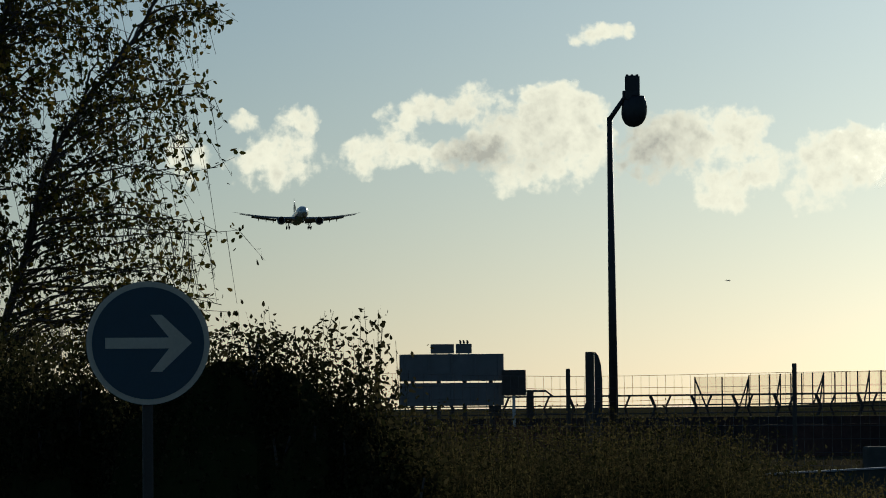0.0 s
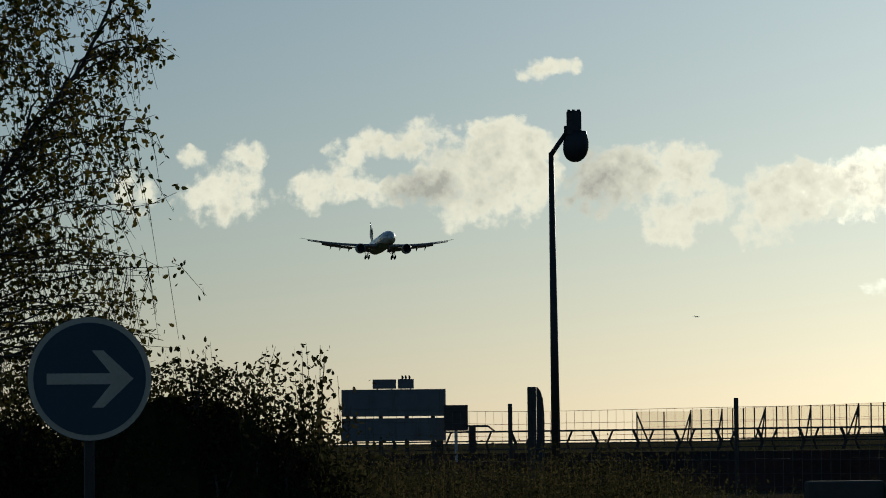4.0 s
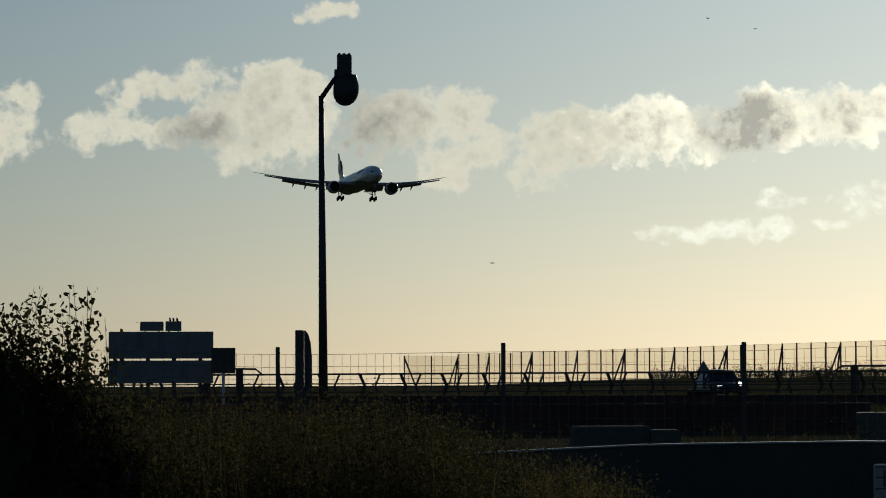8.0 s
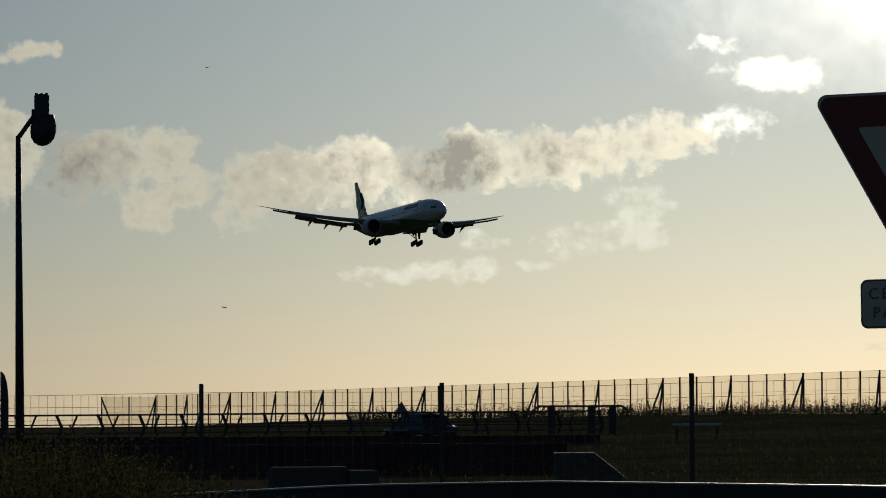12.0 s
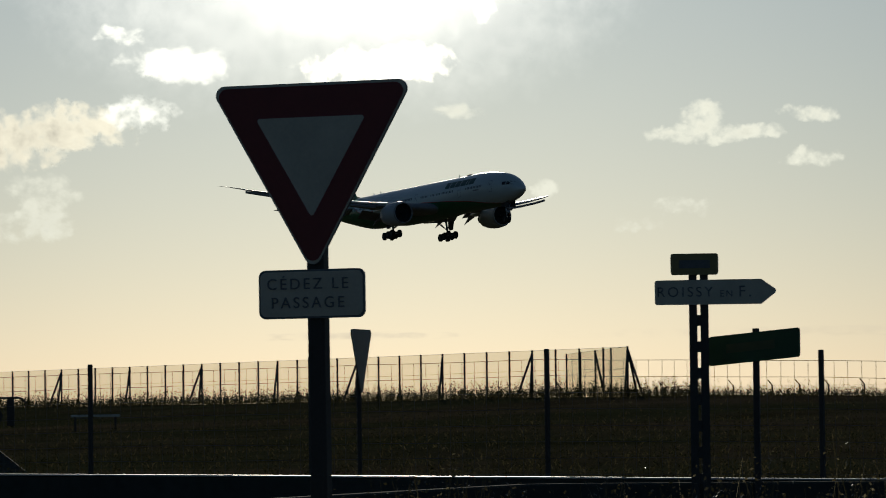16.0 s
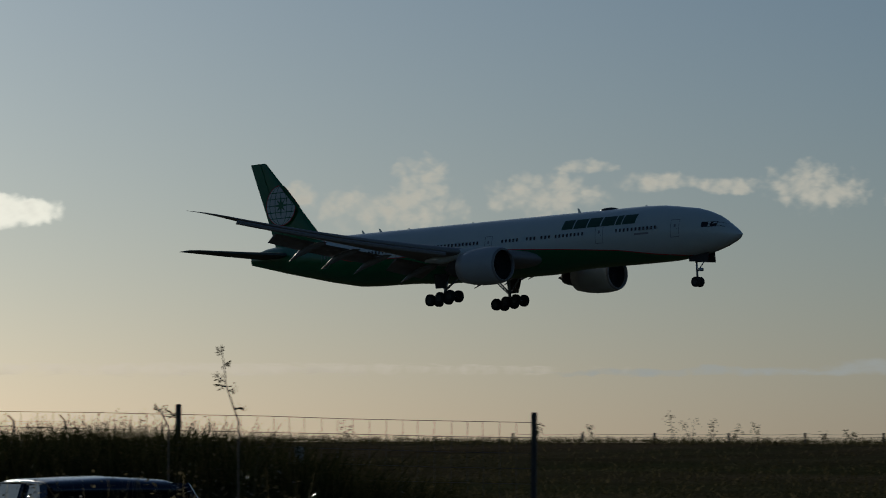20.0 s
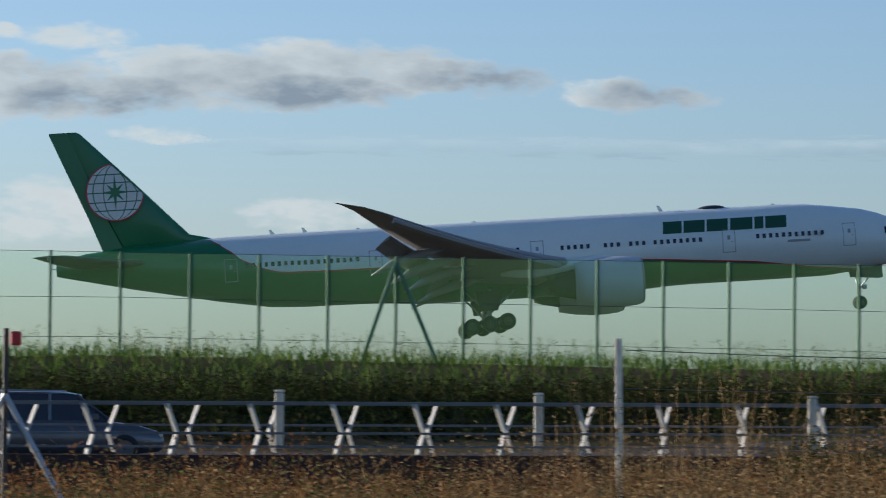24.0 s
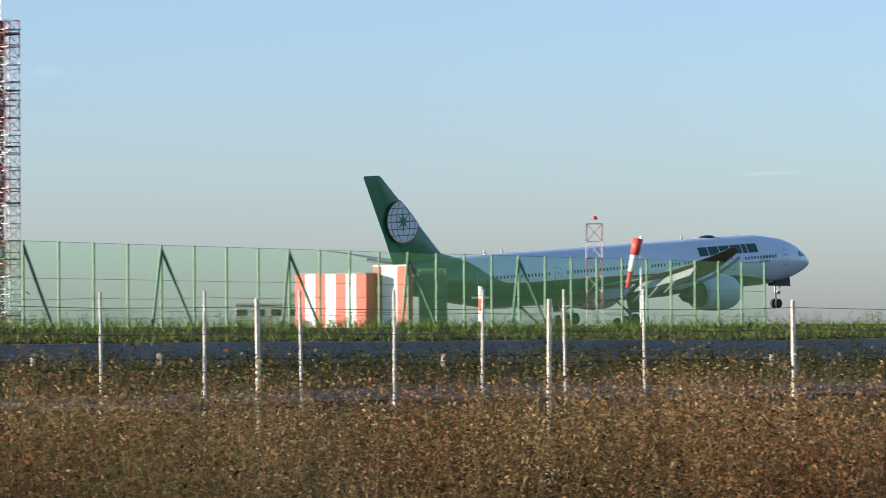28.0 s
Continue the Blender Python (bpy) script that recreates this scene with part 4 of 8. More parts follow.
for az in (-9.3, -4.28, 0.8, 4.6, 8.6, 12.6):
    st = thing("marker_stanchion", facing(az, 76.2, 0.45), "square white marker stanchion behind the barrier", "post", "white stanchions")
    part("shaft", box(bmesh.new(), -0.09, 0.09, -0.09, 0.09, 0.0, 1.10, 0.02), SIGN_WHITE, st)
    part("cap", box(bmesh.new(), -0.10, 0.10, -0.10, 0.10, 1.104, 1.16, 0.02), POST_WHITE, st)
bm = bmesh.new()
rings(bm, [[e + Vector((0, s, z)) for s, z in ((-0.25, -0.4), (-0.25, h), (0.5, h), (0.5, -0.4))] for e, h in ((pa, 0.27), (pb, 0.50))])
tagged(part("bridge_parapet", bm, DARK_CONCRETE, None), "dark reddish parapet under the bridge barrier", "parapet", kind="structure")
pa, pb = polar(-79.5, 182, 0), polar(-66.3, 176, 0)
# backlit darkness of posts and rails is put into their colour
road_barrier("overpass_barrier", ((pa.x, pa.y), (pb.x, pb.y)), (2.12, 2.22), 0.98, 1.87, "overpass barrier, coloured dark as if seen against the light", SHADE_GREY, SHADE_GREY, 0.06)
bm = bmesh.new()
u = (pb - pa).normalized()
w = Vector((-u.y, u.x, 0))
for q in ((pa, pb),):
    rings(bm, [[e + w * s + Vector((0, 0, z)) for s, z in ((-0.6, 1.16), (-0.25, 1.16), (-0.25, 0.62), (34.0, 0.62), (34.0, -0.2), (-0.6, -0.3))] for e in q])
side_line = [polar(a, 112.0 / math.cos(radians(a + 73.0)), 0.0) for a in np.arange(-80.0, -66.4, 0.6)]
out = polar(-73.0, 1.0, 0.0)
face = rings(bmesh.new(), [[e + Vector((0, 0, -0.6)), e + Vector((0, 0, 1.13)), e + out * 0.3 + Vector((0, 0, 1.13)), e + out * 4.0 + Vector((0, 0, 0.5)), e + out * 4.0 + Vector((0, 0, -0.6))] for e in side_line])
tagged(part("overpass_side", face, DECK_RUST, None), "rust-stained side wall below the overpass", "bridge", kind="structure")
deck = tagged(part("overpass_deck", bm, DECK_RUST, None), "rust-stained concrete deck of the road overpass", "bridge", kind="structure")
# barrier module with slots, low wall and kerbs at the junction
mod = thing("barrier_end", facing(-66.6, 176, 2.0), "dark slotted steel barrier section", "guardrail")
def raised_rail(parent, half, uprights):
    pts = [Vector((0, -half, -0.3)), Vector((0, -half, 0.20)), Vector((0, -half + 0.32, 0.45)), Vector((0, half - 0.32, 0.45)), Vector((0, half, 0.20)), Vector((0, half, -0.3))]
    part("rail", rings(bmesh.new(), [[p + Vector((a, 0, b)) for a, b in ((-0.05, -0.05), (0.05, -0.05), (0.05, 0.05), (-0.05, 0.05))] for p in pts]), SHADE_GREY, parent)
    for y in uprights:
        part("upright", box(bmesh.new(), -0.05, 0.05, y - 0.17, y + 0.17, -0.8, 0.41, 0.02), SHADE_GREY, parent)


raised_rail(mod, 2.2, (-0.5, -1.45, 1.3))
mod_west = thing("barrier_end", facing(-76.3, 180, 1.96), "dark raised rail section at the overpass end", "guardrail")
raised_rail(mod_west, 1.95, (-0.9, 0.6))
glint = thing("guardrail_end", facing(-64.9, 176, 1.0), "short pale guardrail end on two posts", "guardrail")
part("rail", box(bmesh.new(), -0.03, 0.03, -1.1, 1.1, 0.55, 0.66, 0.02), BARRIER_WHITE, glint)
for y in (-0.9, 0.9):
    part("post", box(bmesh.new(), 0.035, 0.11, y - 0.05, y + 0.05, -0.6, 0.6, 0.01), SHADE_GREY, glint)
for az, wide, top in ((-70.55, 1.17, 1.045), (-69.77, 0.46, 0.99)):
    blk = thing("concrete_block", facing(az, 60, None, 8), "weathered grey concrete block behind the low wall", "concrete block")
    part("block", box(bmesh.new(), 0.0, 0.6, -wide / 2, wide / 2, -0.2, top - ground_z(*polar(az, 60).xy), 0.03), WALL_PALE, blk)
slope_at = [polar(a, 100.0, 1.7 + 100.0 * math.tan(radians(e))) for a, e in ((-67.0, -0.44), (-66.4, -0.44), (-65.9, -0.84), (-67.0, -0.84))]
away = polar(-66.5, 1.0, 0.0)
bm = rings(bmesh.new(), [[p for p in slope_at], [p + away * 3.0 for p in slope_at]])
tagged(part("abutment_slope", bm, WALL_PALE, None), "sloping concrete abutment under the overpass end", "abutment", kind="structure")
bol = thing("marker_bollard", facing(-66.6, 38, None, 6), "grey square marker bollard with dark lines", "bollard")
zb = 0.91 - ground_z(*polar(-66.6, 38).xy)
shaft = part("shaft", box(bmesh.new(), 0.0, 0.16, -0.09, 0.09, -0.2, zb, 0.012), CONCRETE, bol)
for z0, z1 in ((zb - 0.03, zb - 0.02), (zb - 0.13, zb - 0.12), (zb - 0.24, zb - 0.23)):
    part("dark_line", box(bmesh.new(), -0.006, -0.002, -0.085, 0.085, z0, z1), INK, shaft)
part("arrow_mark", box(bmesh.new(), -0.006, -0.002, -0.008, 0.008, zb - 0.22, zb - 0.05), INK, shaft)


def low_wall(name, line, d_to_z, thick, material, label, deep=0.0):
    """A low wall along (az, distance), with its top at the given height."""
    bm = bmesh.new()
    rows = []
    pts = [(polar(a, d, 0), z) for (a, d), z in zip(line, d_to_z)]
    for i, (p, z) in enumerate(pts):
        t = pts[min(i + 1, len(pts) - 1)][0] - pts[max(i - 1, 0)][0]
        s = Vector((-t.y, t.x, 0)).normalized() * thick
        lo = z - deep if deep else ground_z(p.x, p.y) - 0.3
        rows.append([Vector((p.x, p.y, lo)), Vector((p.x, p.y, z - 0.02)), Vector((p.x, p.y, z)) + s * 0.1, Vector((p.x, p.y, z)) + s, Vector((p.x, p.y, lo)) + s])
    rings(bm, rows)
    return tagged(part(name, bm, material, None), label, "wall", kind="structure")


lw = [(a, 47.0) for a in np.arange(-72.6, -45.5, 0.8)]
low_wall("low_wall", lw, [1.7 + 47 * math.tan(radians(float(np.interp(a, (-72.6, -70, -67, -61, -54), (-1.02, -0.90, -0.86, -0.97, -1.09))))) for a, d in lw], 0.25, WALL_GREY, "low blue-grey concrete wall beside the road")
# added thin strip that draws the bright sunlit line on the wall's top
low_wall("wall_glint_edge", [(a, d - 0.02) for a, d in lw], [1.712 + 47 * math.tan(radians(float(np.interp(a, (-72.6, -70, -67, -61, -54), (-1.02, -0.90, -0.86, -0.97, -1.09))))) for a, d in lw], 0.30, GLINT_EDGE, "smooth pale strip for the sun glint along the low wall's top", 0.014)
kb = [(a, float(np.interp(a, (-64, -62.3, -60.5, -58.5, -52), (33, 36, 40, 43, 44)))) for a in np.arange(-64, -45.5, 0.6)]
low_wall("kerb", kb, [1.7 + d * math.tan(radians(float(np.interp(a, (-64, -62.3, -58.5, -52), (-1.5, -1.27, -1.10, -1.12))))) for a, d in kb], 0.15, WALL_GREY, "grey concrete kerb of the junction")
# ---- signs, lamp, masts, far things ----
def plate_part(name, outline, material, parent, x=0.0, thick=0.004, label=""):
    bm = plate(bmesh.new(), outline, thick)
    bmesh.ops.translate(bm, verts=bm.verts, vec=(x, 0, 0))
    return part(name, bm, material, parent, label)


def lettering(text, size, m, material, parent, name="lettering"):
    """Raised film letters, turned into a mesh, facing -x, reading towards -y."""
    cu = bpy.data.curves.new(name, "FONT")
    cu.body, cu.size, cu.align_x, cu.align_y, cu.extrude, cu.space_character = text, size, "CENTER", "CENTER", 0.002, 1.32
    tmp = bpy.data.objects.new(name, cu)
    scene.collection.objects.link(tmp)
    me = bpy.data.meshes.new_from_object(tmp.evaluated_get(bpy.context.evaluated_depsgraph_get()))
    bpy.data.objects.remove(tmp)
    # one object for each letter: gather the faces whose widths overlap
    spans = []
    for a, b in sorted((min(me.vertices[v].co.x for v in p.vertices), max(me.vertices[v].co.x for v in p.vertices)) for p in me.polygons):
        if spans and a <= spans[-1][1] + size * 0.002:
            spans[-1][1] = max(spans[-1][1], b)
        else:
            spans.append([a, b])
    for a, b in spans:
        bm = bmesh.new()
        bm.from_mesh(me)
        bmesh.ops.delete(bm, geom=[v for v in bm.verts if not a - 1e-5 <= v.co.x <= b + 1e-5], context="VERTS")
        ob = part("letter", bm, material, parent)
        ob.matrix_basis = m @ Matrix(((0, 0, -1, 0), (-1, 0, 0, 0), (0, 1, 0, 0), (0, 0, 0, 1)))
    bpy.data.meshes.remove(me)


def round_poly(corners, r, n=6):
    """Round the corners of a polygon of (y, z)."""
    out = []
    k = len(corners)
    for i in range(k):
        p, a, b = Vector(corners[i]), Vector(corners[i - 1]), Vector(corners[(i + 1) % k])
        u, v = (a - p).normalized(), (b - p).normalized()
        half = u.angle(v) / 2
        c = p + (u + v).normalized() * (r / math.sin(half))
        t0, t1 = p + u * (r / math.tan(half)) - c, p + v * (r / math.tan(half)) - c
        a0, a1 = math.atan2(t0.y, t0.x), math.atan2(t1.y, t1.x)
        d = (a1 - a0 + math.pi) % (2 * math.pi) - math.pi
        out += [(c.x + r * math.cos(a0 + d * s / n), c.y + r * math.sin(a0 + d * s / n)) for s in range(n + 1)]
    return out


def tube(parent, x, y, z0, z1, r, material, name="pole", n=12):
    return part(name, bar(bmesh.new(), (x, y, z0), (x, y, z1), r, n=n), material, parent, smooth=False)


# round blue arrow sign
def blue_sign():
    g = polar(-81.6, 21.5)
    s = thing("direction_arrow_sign", facing(-81.6, 21.5, g.z, 4), "round blue sign with a white arrow and rim", "road sign")
    cz = 2.065 - g.z
    c = lambda r, n=48: [(r * math.cos(k * 2 * math.pi / n), cz + r * math.sin(k * 2 * math.pi / n)) for k in range(n)]
    plate_part("back_plate", c(0.340), SIGN_BACK, s, 0.0, 0.012)
    plate_part("rim", c(0.338), SIGN_WHITE, s, -0.004, 0.003, "white rim")
    plate_part("face", c(0.308), SIGN_BLUE, s, -0.008, 0.003, "blue face")
    a = [(0.235, -0.030), (0.235, 0.030), (-0.115, 0.030), (-0.012, 0.155), (-0.075, 0.155), (-0.24, 0.0), (-0.075, -0.158), (-0.012, -0.158), (-0.115, -0.030)]
    plate_part("arrow", [(y, z + cz) for y, z in a], SIGN_WHITE, s, -0.011, 0.003, "white arrow")
    part("pole", box(bmesh.new(), 0.015, 0.095, -0.028, 0.028, -0.1, cz + 0.28, 0.008), SHADE_GREY, s)
    part("clamp", box(bmesh.new(), 0.010, 0.11, -0.05, 0.05, cz - 0.14, cz - 0.09, 0.006), STEEL, s)
    part("clamp", box(bmesh.new(), 0.010, 0.11, -0.05, 0.05, cz + 0.10, cz + 0.15, 0.006), STEEL, s)


blue_sign()


def give_way():
    az, d = -61.66, 18.7
    g = polar(az, d)
    s = thing("give_way_sign", facing(az, d, g.z, -20, -0.3), "triangular give way sign with a lettered plate below", "road sign")
    top, tip = 3.275 - g.z, 2.385 - g.z
    tri = lambda w, a, b, r: round_poly([(w / 2, a), (0, b), (-w / 2, a)], r)
    plate_part("back_plate", tri(1.04, top, tip - 0.03, 0.045), SIGN_BACK, s, 0.0, 0.014)
    plate_part("white_edge", tri(1.035, top - 0.003, tip - 0.026, 0.044), SIGN_WHITE, s, -0.004, 0.003)
    plate_part("red_border", tri(1.00, top - 0.014, tip - 0.008, 0.042), SIGN_RED, s, -0.008, 0.003, "red border")
    plate_part("white_field", tri(0.56, top - 0.165, tip + 0.24, 0.012), SIGN_WHITE, s, -0.011, 0.003, "white centre")
    pl = part("plate", plate(bmesh.new(), rounded(0.520, 0.215, 0.03, 0.012, 2.262 - g.z), 0.012), SIGN_WHITE, s, "white plate")
    plate_part("plate_edge", rounded(0.540, 0.235, 0.035, 0.012, 2.262 - g.z), SIGN_BACK, s, 0.004, 0.012)
    lettering("CÉDEZ LE", 0.076, Matrix.Translation((-0.004, 0.03, 2.308 - g.z)), INK_FADED, pl)
    lettering("PASSAGE", 0.076, Matrix.Translation((-0.004, 0.03, 2.218 - g.z)), INK_FADED, pl)
    part("pole", box(bmesh.new(), 0.018, 0.11, -0.043, 0.043, -0.1, top - 0.06, 0.012), SHADE_GREY, s)


give_way()


def signpost():
    az, d = -56.055, 43.0
    g = polar(az, d)
    s = thing("direction_signpost", facing(az, d, g.z), "lattice post with stacked direction signs", "road sign")
    z = lambda v: v - g.z
    top = part("number_plate", plate(bmesh.new(), rounded(0.525, 0.235, 0.03, 0.04, z(3.265)), 0.03), SIGN_YELLOW, s, "small yellow plate")
    plate_part("dark_bar", rounded(0.34, 0.09, 0.01, 0.04, z(3.265)), INK_FADED, top, -0.004, 0.003)
    arrow = [(0.48, 2.82), (0.48, 3.09), (-0.69, 3.095), (-0.87, 2.965), (-0.69, 2.82)]
    ar = part("arrow_board", plate(bmesh.new(), round_poly([(y, z(v)) for y, v in arrow], 0.03), 0.03), SIGN_WHITE, s, "white pointed direction board")
    lettering("ROISSY", 0.155, Matrix.Translation((-0.004, 0.15, z(2.955))), INK_FADED, ar)
    lettering("EN", 0.10, Matrix.Translation((-0.004, -0.305, z(2.935))), INK_FADED, ar)
    lettering("F.", 0.175, Matrix.Translation((-0.004, -0.51, z(2.955))), INK_FADED, ar)
    for y in (-0.062, 0.062):
        part("column", box(bmesh.new(), 0.035, 0.085, y - 0.045, y + 0.045, -0.3, z(3.16), 0.006), POST_DARK, s)
    for k in range(10):
        v = -0.05 + k * 0.29
        part("rung", box(bmesh.new(), 0.04, 0.08, -0.03, 0.03, v, v + 0.12, 0.004), POST_DARK, s)
    b = thing("green_direction_board", facing(-55.2436, 43.4, g.z, -12), "dark green direction board on its own post", "road sign")
    pan = part("board", plate(bmesh.new(), [(y, v - 0.09 * y) for y, v in rounded(1.03, 0.325, 0.03, 0.01, z(2.355))], 0.03), SIGN_GREEN, b)
    plate_part("writing_bar", [(y, v - 0.09 * y) for y, v in rounded(0.55, 0.10, 0.01, 0.05, z(2.365))], SIGN_OLIVE, pan, -0.004, 0.003, "unreadable writing as a plain bar")
    part("pole", box(bmesh.new(), 0.034, 0.085, -0.035, 0.035, -0.3, z(2.56), 0.006), POST_DARK, b)


signpost()


def side_sign():
    az, d = -61.0, 51.0
    g = polar(az, d)
    s = thing("side_on_triangle_sign", facing(az, d, g.z, 74), "triangular sign seen almost edge-on", "road sign")
    plate_part("back_plate", round_poly([(0.5, 2.76 - g.z), (0.0, 1.88 - g.z), (-0.5, 2.76 - g.z)], 0.05), SIGN_BACK, s, 0.0, 0.015)
    tube(s, 0.04, 0.0, -0.2, 2.7 - g.z, 0.03, SHADE_GREY)


side_sign()


def street_lamp():
    az, d = -74.77, 87.0
    g = polar(az, d)
    s = thing("street_lamp", facing(az, d, g.z), "tall dark street lamp with a hanging head", "street lamp")
    z = lambda v: v - g.z
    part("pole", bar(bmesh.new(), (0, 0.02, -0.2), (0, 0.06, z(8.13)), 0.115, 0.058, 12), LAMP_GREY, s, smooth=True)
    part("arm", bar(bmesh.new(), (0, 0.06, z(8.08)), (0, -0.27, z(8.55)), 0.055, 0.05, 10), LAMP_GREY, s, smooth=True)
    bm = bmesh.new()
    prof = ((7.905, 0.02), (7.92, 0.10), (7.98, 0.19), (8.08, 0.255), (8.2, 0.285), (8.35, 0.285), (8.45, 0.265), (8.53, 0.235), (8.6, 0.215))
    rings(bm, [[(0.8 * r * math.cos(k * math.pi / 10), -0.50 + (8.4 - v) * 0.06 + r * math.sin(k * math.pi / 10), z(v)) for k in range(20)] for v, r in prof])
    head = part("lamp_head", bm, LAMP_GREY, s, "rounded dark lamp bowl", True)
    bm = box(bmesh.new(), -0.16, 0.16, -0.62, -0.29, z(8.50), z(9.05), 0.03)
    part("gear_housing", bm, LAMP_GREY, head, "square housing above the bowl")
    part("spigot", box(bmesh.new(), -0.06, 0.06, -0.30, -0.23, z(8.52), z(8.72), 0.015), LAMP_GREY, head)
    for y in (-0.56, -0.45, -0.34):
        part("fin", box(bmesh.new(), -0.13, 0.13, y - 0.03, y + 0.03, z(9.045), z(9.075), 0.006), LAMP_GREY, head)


street_lamp()


def gantry_sign():
    az, d = -77.16, 150.0
    g = polar(az, d)
    s = thing("motorway_sign", facing(az, d, g.z), "large direction sign seen from its ribbed grey back", "road sign")
    z = lambda v: v - g.z
    for a, b in ((2.70, 3.735), (1.75, 2.63)):
        pan = part("panel", box(bmesh.new(), 0.0, 0.06, -2.0, 2.0, z(a), z(b), 0.01), SIGN_BACK, s, "ribbed sign panel")
        for y in np.linspace(-1.8, 1.8, 5):
            part("rib", box(bmesh.new(), -0.07, -0.004, y - 0.04, y + 0.04, z(a), z(b), 0.01), SIGN_BACK, pan)
    for y in (-1.5, -0.5, 0.5, 1.5):
        part("leg", box(bmesh.new(), 0.064, 0.20, y - 0.08, y + 0.08, -0.3, z(3.6), 0.01), POST_DARK, s)
    for y0, y1, h in ((0.80, -0.10, 0.36), (-0.17, -0.78, 0.37)):
        tp = part("top_board", box(bmesh.new(), 0.0, 0.05, min(y0, y1), max(y0, y1), z(3.76), z(3.76 + h), 0.01), SIGN_BACK, s)
        for y in (y0 * 0.8 + y1 * 0.2, y0 * 0.2 + y1 * 0.8):
            part("bracket", box(bmesh.new(), 0.01, 0.04, y - 0.03, y + 0.03, z(3.62), z(3.758), 0.004), STEEL, tp)
    for y in (-0.35, -0.48, -0.62):
        b = thing("perched_bird", Matrix.Translation(s.matrix_basis @ Vector((0.02, y, z(4.135)))), "small dark bird perched on the sign", "bird", "perched birds")
        bm = bmesh.new()
        bmesh.ops.create_uvsphere(bm, u_segments=8, v_segments=6, radius=1.0, matrix=Matrix.LocRotScale((0, 0, 0.05), None, (0.09, 0.045, 0.06)))
        part("body", bm, INK, b, smooth=True)
        bm = bmesh.new()
        bmesh.ops.create_uvsphere(bm, u_segments=8, v_segments=6, radius=0.032, matrix=Matrix.Translation((-0.07, 0, 0.11)))
        part("head", bm, INK, b, smooth=True)
    e = thing("dark_side_board", facing(-76.25, 149.0, g.z), "dark square sign on a single leg", "road sign")
    part("panel", box(bmesh.new(), 0.0, 0.06, -0.46, 0.46, z(2.12), z(3.1), 0.01), POST_DARK, e)
    part("leg", box(bmesh.new(), 0.064, 0.16, -0.06, 0.06, -0.3, z(3.0), 0.01), STEEL, e)


gantry_sign()


def edge_board():
    az, d = -75.07, 75.0
    g = polar(az, d)
    s = thing("edge_on_sign", facing(az, d, g.z), "tall dark sign seen edge-on", "road sign")
    z = lambda v: v - g.z
    part("frame", box(bmesh.new(), 0.0, 0.5, 0.0, 0.17, -0.3, z(2.74), 0.015), POST_DARK, s)
    o = [(-0.004, -0.3), (-0.15, -0.3), (-0.155, z(2.2)), (-0.13, z(2.5)), (-0.085, z(2.66)), (-0.03, z(2.73)), (-0.004, z(2.74))]
    part("curved_face", plate(bmesh.new(), o, 0.45), LAMP_GREY, s)


edge_board()
w = thing("warning_triangle", facing(-69.22, 178, 2.1), "small triangular warning sign beside the overpass", "road sign")
plate_part("back_plate", round_poly([(-0.36, 0.02), (0.0, 0.64), (0.36, 0.02)], 0.04), SIGN_BACK, w, 0.0, 0.02)
tube(w, 0.04, 0.0, -1.3, 0.4, 0.04, SHADE_GREY)
# white blocks added to give the bright reflections below the sign
bright_blocks = thing("reflection_blocks", facing(-69.25, 177, 0.9), "low white blocks that stand in for reflections below the warning sign", "kerb")
part("long_block", box(bmesh.new(), 0.0, 0.25, -0.35, 0.60, 0.46, 0.54, 0.01), SIGN_WHITE, bright_blocks)
part("short_block", box(bmesh.new(), 0.0, 0.3, -1.05, -0.70, 0.18, 0.30, 0.01), SIGN_WHITE, bright_blocks)
part("plinth", box(bmesh.new(), 0.31, 0.6, -1.1, 0.65, -0.4, 0.45, 0.02), DARK_CONCRETE, bright_blocks)


